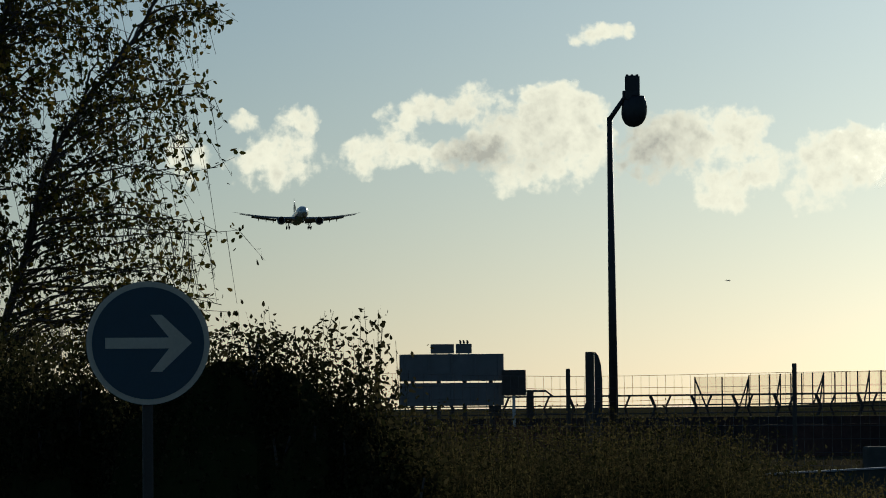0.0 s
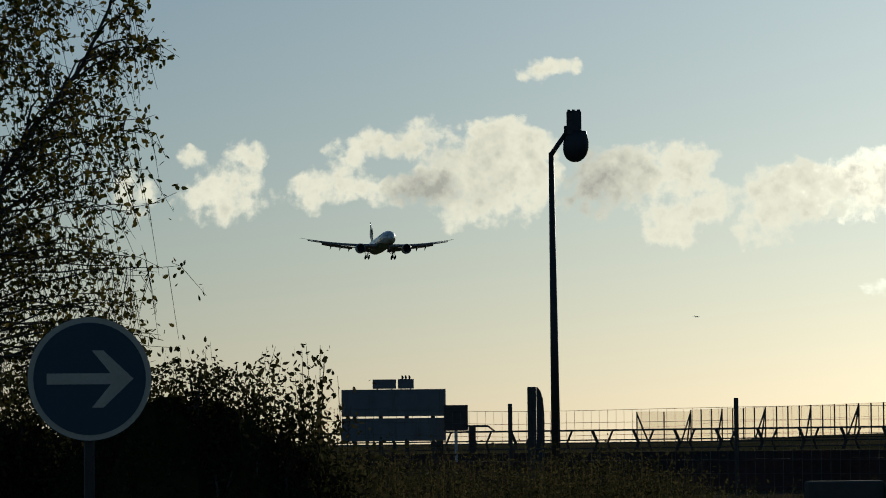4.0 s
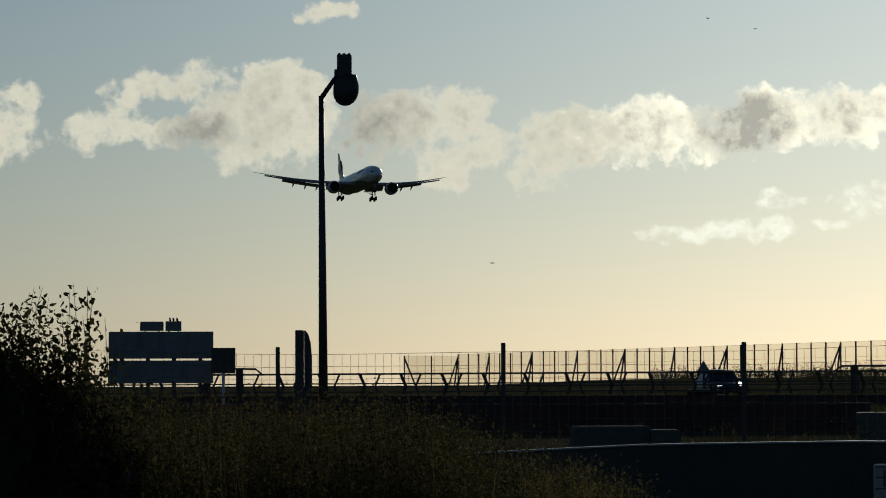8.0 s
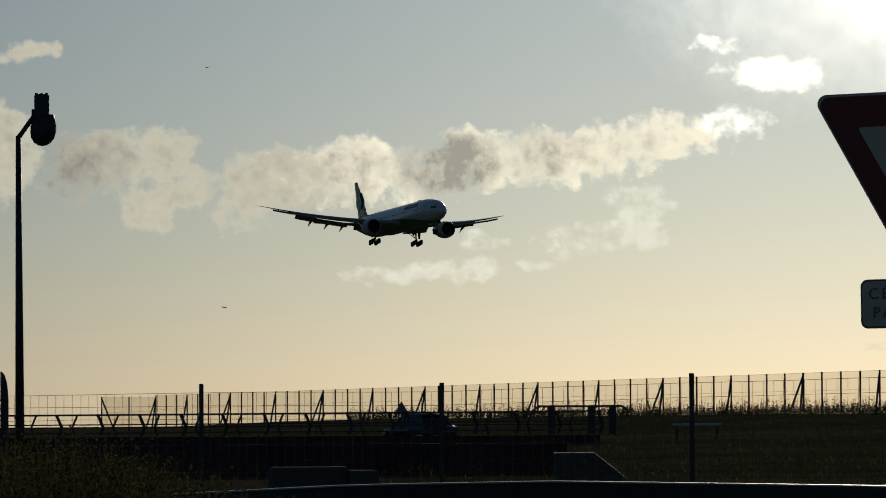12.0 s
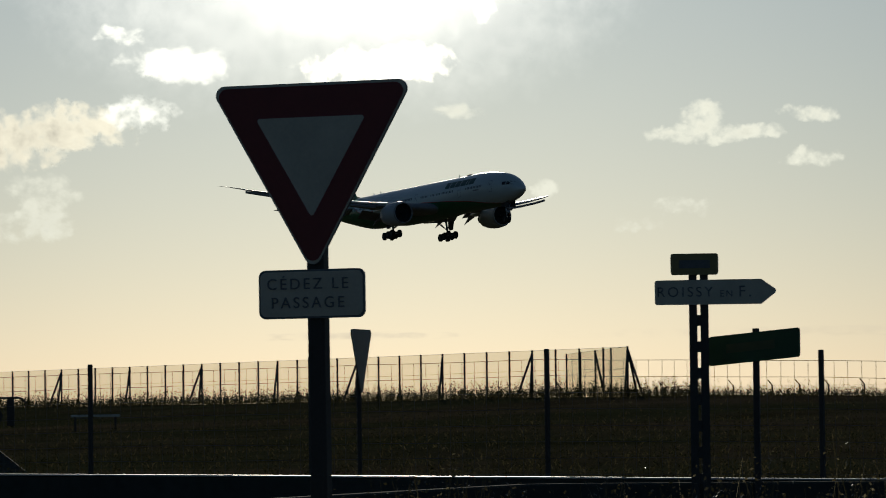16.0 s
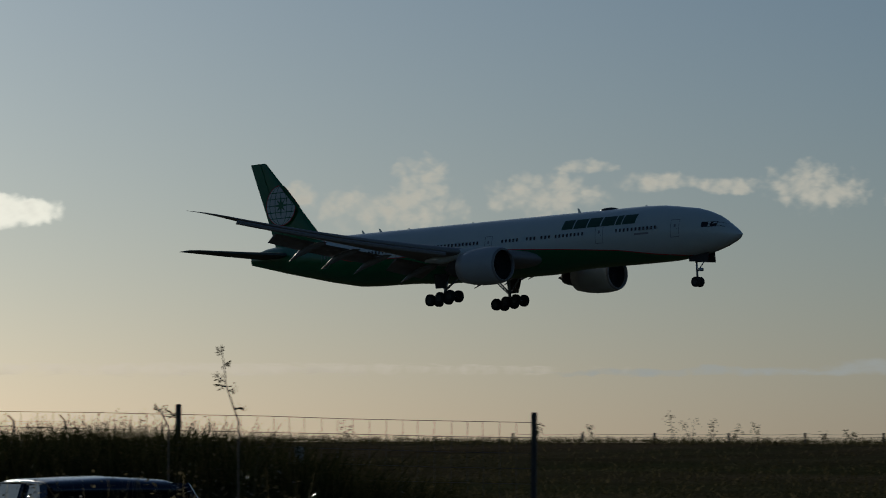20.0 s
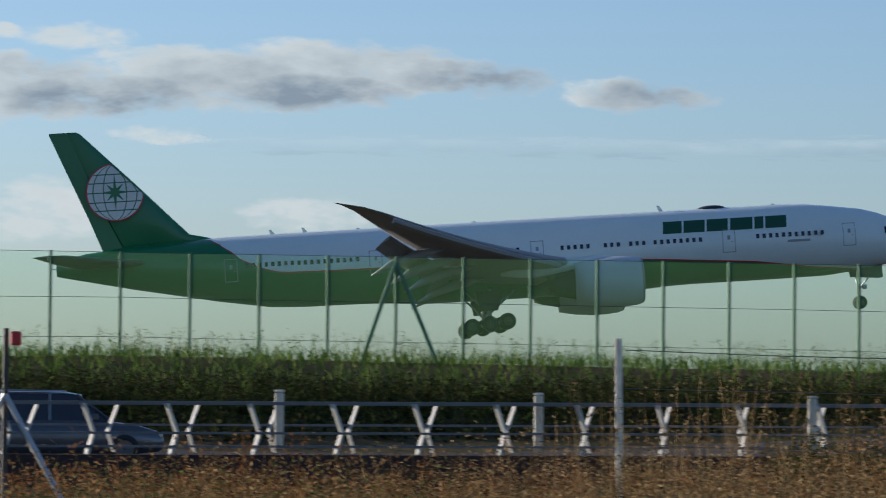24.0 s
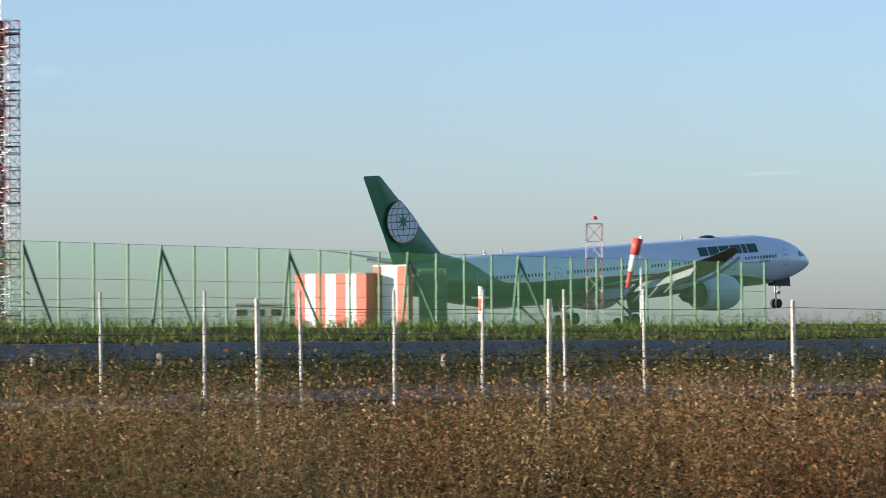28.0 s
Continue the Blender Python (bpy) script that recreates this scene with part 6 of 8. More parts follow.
def leaves(at, size, flat=0.0, slim=0.32, halves=False):
    """Leaves at places, with random turns: a kite each, or two halves with rounded sides."""
    n = len(at)
    u, w = unit(n), unit(n)
    u[:, 2] *= 1 - flat
    w -= u * (u * w).sum(1)[:, None]
    w /= np.linalg.norm(w, axis=1)[:, None]
    s = (np.asarray(size) * rng.uniform(0.6, 1.3, n))[:, None]
    if halves:
        v = np.stack([at, at + u * s * 0.22 + w * s * slim * 0.85, at + u * s * 0.6 + w * s * slim * 0.75, at + u * s, at + u * s * 0.6 - w * s * slim * 0.75, at + u * s * 0.22 - w * s * slim * 0.85], 1).reshape(-1, 3)
        i = np.arange(n)[:, None] * 6
        return v, np.concatenate([i + np.array([[0, 1, 2, 3]]), i + np.array([[3, 4, 5, 0]])])
    v = np.stack([at, at + u * s * 0.45 + w * s * slim, at + u * s, at + u * s * 0.5 - w * s * slim], 1).reshape(-1, 3)
    return v, np.arange(4 * n).reshape(n, 4)


def blades(base, height, width, lean=0.25):
    """Upright tapering blades of two quads each."""
    n = len(base)
    a = rng.uniform(0, 2 * np.pi, n)
    side = np.stack([np.cos(a), np.sin(a), np.zeros(n)], 1) * (np.asarray(width) * 0.5)[:, None] if np.ndim(width) else np.stack([np.cos(a), np.sin(a), np.zeros(n)], 1) * width * 0.5
    d = np.column_stack([rng.normal(0, lean, (n, 2)), np.ones(n)])
    d2 = d.copy()
    d2[:, :2] *= 2.2
    h = np.asarray(height)[:, None]
    m, t = base + d * h * 0.55, base + d2 * h * 0.98
    v = np.stack([base - side, base + side, m + side * 0.8, m - side * 0.8, t + side * 0.15, t - side * 0.15], 1).reshape(-1, 3)
    i = np.arange(n)[:, None] * 6
    q = np.concatenate([i + np.array([[0, 1, 2, 3]]), i + np.array([[3, 2, 4, 5]])])
    return v, q


def merge(*pairs):
    vs, qs, k = [], [], 0
    for v, q in pairs:
        vs.append(v)
        qs.append(q + k)
        k += len(v)
    return np.concatenate(vs), np.concatenate(qs)


def stems_with_leaves(base, height, n_leaf, leaf, lean=0.18, width=0.012, low=0.15, slim=0.32, scatter=1.0, halves=False):
    """Weeds: a stalk and leaves along it."""
    n = len(base)
    d = np.column_stack([rng.normal(0, lean, (n, 2)), np.ones(n)])
    tip = base + d * np.asarray(height)[:, None]
    a = rng.uniform(0, 2 * np.pi, n)
    side = np.stack([np.cos(a), np.sin(a), np.zeros(n)], 1) * width * 0.5
    v = np.stack([base - side, base + side, tip + side * 0.3, tip - side * 0.3], 1).reshape(-1, 3)
    st = (v, np.arange(4 * n).reshape(n, 4))
    f = rng.uniform(low, 1.0, (n, n_leaf))
    at = base[:, None, :] + (tip - base)[:, None, :] * f[..., None] + rng.normal(0, scatter, (n, n_leaf, 3)) * (0.04 + 0.045 * np.asarray(height)[:, None, None]) * np.array([1, 1, 0.5])
    return merge(st, leaves(at.reshape(-1, 3), np.full(n * n_leaf, leaf), 0.0, slim, halves))


def stuff(name, vq, material, label, category):
    return tagged(from_arrays(name, vq[0], vq[1], material), label, category, kind="stuff")


def heights(base, rise, low=0.75):
    """Heights that bring the tops near the elevation rise(az), seen from the eye."""
    r = np.hypot(base[:, 0], base[:, 1])
    az = np.degrees(np.arctan2(base[:, 0], base[:, 1]))
    top = 1.7 + r * np.tan(np.radians(np.array([rise(a) for a in az])))
    return np.maximum(0.15, (top - base[:, 2]) * rng.uniform(low, 1.08, len(base)))


def tufts(n, k, a0, a1, r0, r1, spread, low=0.55, high=1.12):
    """n places gathered into k tufts, with a lushness for each tuft."""
    c = sector(k, a0, a1, r0, r1)
    pick = rng.integers(0, k, n)
    xy = c[pick, :2] + rng.normal(0, spread, (n, 2)) * rng.uniform(0.5, 1.5, k)[pick][:, None]
    return np.column_stack([xy, ground_of(xy)]), rng.uniform(low, high, k)[pick]


# dry brown weeds along the verge in the east
weed_rise = table(((-9, -2.7), (-4, -1.7), (-2, -1.35), (0, -1.2), (4, -1.05), (5.5, -0.8), (8, -0.60), (10.5, -0.60), (11.5, -0.72), (14.3, -0.82), (15.2, -0.7), (16, -0.35), (17.5, -0.08), (18.5, 0.02), (20, -0.18), (22, -0.38), (24.5, -0.32), (26, -0.10), (27.3, -0.15), (28.3, -0.34), (32, -0.38), (33.3, -0.22), (34.6, -0.20), (35.6, -0.40), (42, -0.42), (52, -0.35)))

dense_rise = table(((-9, -2.6), (-4, -1.7), (-2, -1.4), (0, -1.25), (4, -1.1), (5.5, -0.95), (8, -0.8), (10.5, -0.8), (11.5, -1.0), (14.5, -1.05), (15.3, -0.75), (16.2, -0.28), (18.5, -0.06), (20, -0.22), (22, -0.6), (25, -0.62), (26.5, -0.45), (27.5, -0.55), (28.5, -0.85), (32, -0.9), (33.5, -0.75), (35, -0.8), (36, -0.92), (42, -0.92), (52, -0.85)))


def patchy(b, seed):
    """Lushness in patches a metre or two across, with thin places between."""
    return np.clip(0.92 + 0.50 * np.array([noise.noise((x * 0.55, y * 0.30, seed)) + 0.5 * noise.noise((x * 1.5, y * 0.8, seed + 4.0)) for x, y, z in b]), 0.5, 1.12)


for seed, (mat_w, count, lf, slim, nm, tx) in enumerate(((WEED_BROWN, 7400, 0.019, 0.22, "dry_weeds", "dense dry brown weeds"), (WEED_RED, 4200, 0.021, 0.26, "rusty_weeds", "rust-coloured dead dock and bramble"), (WEED_OLIVE, 5200, 0.019, 0.24, "olive_weeds", "faded olive weeds in leafy clumps"), (GRASS_DRY, 2400, 0.045, 0.040, "straw_weeds", "straw-coloured dead stems"), (LEAF_GREEN, 700, 0.024, 0.22, "green_weeds", "scattered yellow-green weeds"))):
    b, lush = tufts(count, max(30, count // 45), -9, 50, 14.6, 19.6, 0.20, 0.94, 1.03)
    own = np.array([noise.noise((x * 0.9, y * 0.6, 7.7 * seed)) > 0.0 for x, y, z in b])
    b, lush = b[own], lush[own]
    if seed < 3:
        tall = heights(b, dense_rise, 0.86) * lush * (0.84 + 0.16 * patchy(b, 2.7 * seed))
    else:
        tall = heights(b, weed_rise, 0.75) * np.minimum(patchy(b, 2.7 * seed), 1.0)
    stuff(nm, stems_with_leaves(b, tall, 56, lf, 0.26, 0.0040, 0.5, slim, 1.0), mat_w, tx, "weeds")
# dark bramble, its colour also standing for the shadows between weeds
b, lush = tufts(1500, 60, -9, 50, 14, 18.5, 0.25)
stuff("bramble_clumps", stems_with_leaves(b, heights(b, lambda a: dense_rise(a) - 0.05, 0.75) * np.minimum(lush, 1.0), 60, 0.022, 0.3, 0.006, 0.40, 0.28, 1.2), BRAMBLE, "dark bramble clumps that also stand in for shadows among the weeds", "bramble")
b = sector(12000, -9, 50, 13, 24)
stuff("dead_grass", blades(b, rng.uniform(0.15, 0.6, len(b)), 0.012, 0.35), GRASS_DRY, "dead matted grass under the weeds", "grass")
b = sector(1300, -9, 50, 24.5, 34)
stuff("far_dry_weeds", stems_with_leaves(b, heights(b, lambda a: min(weed_rise(a) - 0.5, -0.8), 0.4), 26, 0.022, 0.18, 0.008, 0.1, 0.18, 0.5), WEED_BROWN, "dry weeds behind the fence", "weeds")
stalk_rise = table(((4.4, -0.8), (5.5, -0.1), (7, 0.12), (9, 0.05), (11, -0.1), (12, -0.7), (15.5, -0.6), (17, 0.1), (18.5, 0.2), (20, 0.0), (21, -0.3)))
for a0, a1, count in ((4.6, 11.4, 330), (16, 20.5, 200)):
    b = sector(count, a0, a1, 17, 22)
    stuff("tall_dry_stalks", stems_with_leaves(b, heights(b, stalk_rise, 0.55), 34, 0.018, 0.12, 0.008, 0.35, 0.25, 0.4), WEED_BROWN, "taller leafy dead stalks", "weeds")
b, lush = tufts(60, 9, -3.2, 4.5, 17, 20, 0.12)
stuff("dock_spikes", stems_with_leaves(b, heights(b, lambda a: -0.95, 0.7), 60, 0.018, 0.06, 0.008, 0.45, 0.35, 0.4), WEED_RED, "rusty seed spikes of dock", "weeds")
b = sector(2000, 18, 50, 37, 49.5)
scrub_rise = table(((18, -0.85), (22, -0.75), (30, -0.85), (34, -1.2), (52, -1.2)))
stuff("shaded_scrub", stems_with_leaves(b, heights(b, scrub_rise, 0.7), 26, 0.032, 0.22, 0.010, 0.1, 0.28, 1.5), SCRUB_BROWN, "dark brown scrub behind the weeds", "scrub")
# shrubs behind the verge and below the road
b = band(4400, 8, 50, 0.49, 0.62)
stuff("low_scrub", stems_with_leaves(b, rng.uniform(0.45, 1.0, len(b)), 18, 0.065, 0.25, 0.02), HEDGE_DARK, "dark low scrub below the road", "scrub")
b = band(700, -9, 10, 0.45, 0.60)
stuff("bank_weeds", stems_with_leaves(b, rng.uniform(0.2, 0.5, len(b)), 10, 0.08, 0.25, 0.02), WEED_RED, "reddish weeds on the slope below the barrier", "weeds")
# green bank below the screens, thinning out to the west
def thin_west(b):
    return np.interp(np.degrees(np.arctan2(b[:, 0], b[:, 1])), (-19.5, -10), (0.15, 1.0))


b = band(26000, -20, 50, 0.84, 1.05)
stuff("bank_grass", blades(b, rng.uniform(0.15, 0.5, len(b)) * thin_west(b), 0.045, 0.3), GRASS, "green grass on the bank under the screens", "grass")
b = band(2600, -20, 50, 0.97, 1.04)
stuff("bank_tall_grass", stems_with_leaves(b, rng.uniform(0.3, 0.95, len(b)) * thin_west(b), 14, 0.055, 0.2, 0.02, 0.3), LEAF_GREEN, "taller green weeds along the screens", "weeds")
b = band(7000, -20, 50, 0.815, 0.87)
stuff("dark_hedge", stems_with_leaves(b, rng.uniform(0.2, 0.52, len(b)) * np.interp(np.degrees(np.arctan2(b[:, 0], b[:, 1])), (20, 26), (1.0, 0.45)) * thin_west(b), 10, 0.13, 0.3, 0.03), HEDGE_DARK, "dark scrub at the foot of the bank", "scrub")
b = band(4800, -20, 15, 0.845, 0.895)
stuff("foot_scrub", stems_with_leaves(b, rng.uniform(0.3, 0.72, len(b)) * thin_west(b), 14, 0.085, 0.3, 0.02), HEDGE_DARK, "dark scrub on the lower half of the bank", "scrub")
# crest and slope in the west, against the light
b = band(26000, -70, -19, 0.95, 1.03)
stuff("crest_grass", blades(b, rng.uniform(0.15, 0.7, len(b)) ** 1.3 * np.interp(np.degrees(np.arctan2(b[:, 0], b[:, 1])), (-46, -40), (1.0, 0.55)), 0.03, 0.3), GRASS_DARK, "dry grass on the crest", "grass")
b = band(1500, -68, -19, 0.96, 1.02)
stuff("crest_weeds", stems_with_leaves(b, np.minimum(0.2 + rng.gamma(1.6, 0.24, len(b)), 0.95) * np.interp(np.degrees(np.arctan2(b[:, 0], b[:, 1])), (-46, -40), (1.0, 0.22)), 16, 0.055, 0.15, 0.02, 0.2, 0.25, 0.45), LEAF_BUSH, "ragged weeds on the crest", "weeds")
b = band(42000, -78, -19, 0.22, 0.97)
stuff("slope_grass", blades(b, rng.uniform(0.05, 0.2, len(b)), 0.035, 0.5), GRASS_DARK, "rough dark grass on the slope", "grass")
b = band(5200, -72, -19, 0.2, 0.8)
stuff("slope_weeds", stems_with_leaves(b, rng.uniform(0.3, 0.8, len(b)), 10, 0.06, 0.25, 0.015), LEAF_BUSH, "dead weeds scattered on the slope", "weeds")
mound = table(((-51, -0.9), (-49.6, -0.1), (-48.4, 0.22), (-46.5, 0.36), (-45, 0.38), (-44.4, 0.38), (-43.6, 0.24), (-42.4, 0.02), (-41.4, -0.35), (-39, -0.9)))
b = sector(15000, -51, -39, 39, 45)
stuff("weed_mound", blades(b, heights(b, lambda a: mound(a) - 0.2, 0.5), 0.035, 0.10), HEDGE_DARK, "dark mound of tall matted weeds", "weeds")
b = sector(2600, -51, -39, 38.5, 42)
stuff("mound_weeds", stems_with_leaves(b, heights(b, lambda a: mound(a) - 0.14, 0.75), 24, 0.028, 0.12, 0.007, 0.45, 0.18, 0.35), LEAF_BUSH, "fuzzy seeding weeds over the mound", "weeds")
low_rise = table(((-64, -1.7), (-61.0, -1.1), (-60.2, -0.5), (-59.6, -0.5), (-58.9, -1.2), (-56.2, -1.1), (-55.6, -0.5), (-55.1, -0.5), (-54.5, -0.9), (-53, -0.6), (-50, -0.55), (-47, -0.6), (-44, -0.7), (-40, -1.1), (-36, -1.8)))
# the pale stalks paint sunlit specks among the darker weeds
for nm, count, m_w, lf in (("near_slope_weeds", 3000, LEAF_GLOSSY, 0.030), ("near_slope_stalks", 900, WEED_PALE, 0.030)):
    b, lush = tufts(count, count // 14, -62, -37, 22, 33, 0.35)
    stuff(nm, stems_with_leaves(b, heights(b, low_rise, 0.35) * lush, 22, lf, 0.2, 0.007, 0.2, 0.28, 0.8), m_w, "rank weeds beside the junction", "weeds")
sprigs = ((-37.2, 1.4), (-36.95, 1.1), (-36.7, 1.0), (-36.35, 0.95), (-36.0, 0.9), (-35.0, 0.5), (-34.6, 0.6), (-33.9, 0.75), (-32.4, 0.5), (-31.95, 0.75), (-31.85, 0.8), (-31.75, 0.7), (-26.9, 0.5), (-38.4, 0.9), (-39.2, 1.0), (-42.0, 1.0), (-48.3, 1.2), (-51.2, 1.2), (-54.5, 1.2))
b = np.array([list(polar(a, 137 / math.cos(radians(a)) + rng.normal(0, 1))) for a, h in sprigs for k in range(2)])
stuff("crest_sprigs", stems_with_leaves(b, np.repeat([h for a, h in sprigs], 2) * rng.uniform(0.75, 1.05, len(b)), 30, 0.10, 0.25, 0.022, 0.3, 0.3, 1.3), LEAF_BUSH, "leafy sprigs standing out on the crest", "weeds")
# weeds in front of the overpass
fore = table(((-79, -0.25), (-77, -0.33), (-74.5, -0.35), (-73.2, -0.42), (-72.6, -0.75), (-72, -1.0), (-70, -1.6)))
plume = lambda b: np.clip(1.0 + 0.34 * np.array([noise.noise((x * 1.1, y * 1.1, 3.0)) + 0.6 * noise.noise((x * 3.1, y * 3.1, 9.0)) for x, y, z in b]), 0.6, 1.12)
b, lush = tufts(4400, 200, -79, -70.3, 26, 33, 0.28)
stuff("verge_weeds", stems_with_leaves(b, heights(b, fore, 0.6) * np.minimum(plume(b) * (0.75 + 0.3 * lush), 1.0), 30, 0.034, 0.16, 0.005, 0.25, 0.28), LEAF_BUSH, "dark verge weeds in front of the overpass", "weeds")
b, lush = tufts(1100, 70, -79, -70.5, 25.5, 32, 0.2)
stuff("verge_seed_heads", stems_with_leaves(b, heights(b, lambda a: fore(a) + 0.05, 0.7), 44, 0.024, 0.12, 0.006, 0.55, 0.2, 0.7), GRASS_DRY, "pale seed heads among the verge weeds", "weeds")


def hedge(name, parts_at, count, leaf, material, label, shoots_on):
    """A bush: leaves over lumps, with shoots that stick out, on woody stems."""
    ob = thing(name, Matrix(), label, "bush")
    at = []
    for az, d, r, h in parts_at:
        c = polar(az, d)
        v = unit(count) * rng.uniform(0.35, 1.0, count)[:, None] ** 0.4
        v[:, 2] = np.abs(v[:, 2])
        lump = 1 + 0.08 * np.sin(v[:, 0] * 7 + az) + 0.07 * np.sin(v[:, 1] * 9 - az) + 0.06 * np.sin(v[:, 2] * 11)
        at.append(np.array(c) + v * lump[:, None] * np.array([r, r, h]))
    at = np.concatenate(at)
    crown = from_arrays("foliage", *leaves(at, np.full(len(at), leaf)), material)
    crown.parent = ob
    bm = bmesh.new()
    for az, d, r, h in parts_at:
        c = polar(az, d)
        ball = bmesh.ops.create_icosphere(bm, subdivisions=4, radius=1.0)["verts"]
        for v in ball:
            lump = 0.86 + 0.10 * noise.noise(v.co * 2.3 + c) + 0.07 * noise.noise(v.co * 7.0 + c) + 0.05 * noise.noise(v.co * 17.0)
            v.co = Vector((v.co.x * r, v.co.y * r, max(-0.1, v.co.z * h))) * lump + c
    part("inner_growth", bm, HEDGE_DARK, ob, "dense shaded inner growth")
    bm = bmesh.new()
    for az, d, r, h in parts_at:
        c = polar(az, d)
        for k in range(5):
            t = c + Vector((random.uniform(-r, r) * 0.6, random.uniform(-r, r) * 0.6, h * random.uniform(0.6, 1.0)))
            bar(bm, c, t, 0.03, 0.008, 5)
    part("woody_stem", bm, BARK, ob)
    sh = []
    for az, d, r, h in parts_at:
        n = shoots_on(az)
        c = np.array(polar(az, d)) + np.column_stack([rng.uniform(-r, r, (n, 2)) * 0.8, np.full(n, h * 0.6)])
        sh.append(stems_with_leaves(c, rng.uniform(0.36, 0.50, n) * h, 34, leaf * 1.3, 0.12, 0.010, 0.0, 0.3, 0.4, True))
    shoots = from_arrays("shoot_growth", *merge(*sh), material)
    shoots.parent = ob
    return ob


hedge("dark_bush", [(-81.0, 26.5, 0.85, 2.18), (-80.4, 26, 0.75, 2.2), (-79.9, 26.3, 0.75, 2.2), (-79.35, 26, 0.7, 2.16), (-78.85, 26, 0.62, 2.0), (-78.4, 25.6, 0.5, 1.6), (-78.1, 25.4, 0.42, 1.25), (-77.8, 25.2, 0.35, 1.0)], 12000, 0.036, LEAF_BUSH, "dense dark bush with leafy shoots", lambda a: 6 if a < -79.7 else 30)
hedge("hedge", [(-86, 29, 0.9, 2.2), (-84.6, 29, 0.9, 2.25), (-83.5, 28.5, 0.9, 2.2), (-82.7, 28, 0.8, 2.1), (-82.0, 28, 0.8, 1.95), (-81.2, 27.5, 0.7, 1.9)], 9000, 0.040, LEAF_BUSH, "dark hedge under the birch", lambda a: 50)


def slender_shrub(az, d, height, label):
    ob = thing("green_shrub", Matrix(), label, "bush")
    base = np.array(polar(az, d))
    at = base + np.column_stack([rng.normal(0, 0.15, (34, 2)), np.zeros(34)])
    lower = stems_with_leaves(at, rng.uniform(0.5, 0.8, 34) * height, 40, 0.036, 0.12, 0.010, 0.35, 0.22, 0.9)
    arch = base + np.array([[0.25 * f ** 1.5 + 0.55 * f ** 3, 0.0, height * (1.25 * f - 0.30 * f * f)] for f in np.linspace(0, 1, 40)])
    spray = leaves(np.repeat(arch[12:], 30, 0) + rng.normal(0, 1.0, (28 * 30, 3)) * np.array([0.11, 0.08, 0.05]), np.full(28 * 30, 0.052), 0.0, 0.26)
    full = unit(950) * rng.uniform(0.2, 1.0, 950)[:, None] ** 0.5
    full = full * (1 + 0.3 * np.sin(full[:, :1] * 9) + 0.25 * np.sin(full[:, 2:] * 8)) * np.array([0.29, 0.26, 0.24])
    full += np.array(polar(az - 0.25, d)) * np.array([1, 1, 0]) + np.array([0, 0, 1.50])
    spray = merge(spray, leaves(full, np.full(950, 0.050), 0.0, 0.26))
    stalk = blades(arch[:1], np.array([height * 0.9]), 0.02, 0.05)
    v, q = merge(lower, spray, stalk)
    foliage = from_arrays("foliage", v, q, LEAF_GREEN)
    foliage.parent = ob
    bm = bmesh.new()
    for k in range(6):
        t = Vector(base) + Vector((random.uniform(-0.45, 0.45), random.uniform(-0.3, 0.3), height * random.uniform(0.6, 0.95)))
        bar(bm, Vector(base), t, 0.014, 0.004, 5)
    part("woody_stem", bm, BARK, ob)


slender_shrub(30.3, 23.9, 2.05, "airy green shrub with arching stems at the fence")


crown_edge = table(((2.0, 1.8), (2.6, 2.4), (2.9, 2.72), (3.45, 2.62), (3.75, 2.75), (4.0, 2.92), (4.3, 2.66), (4.75, 2.45), (5.0, 2.25), (5.3, 2.2), (5.5, 2.55), (5.75, 2.3), (6.1, 2.1), (7.0, 1.9), (8.5, 1.1), (9.6, 0.3)))


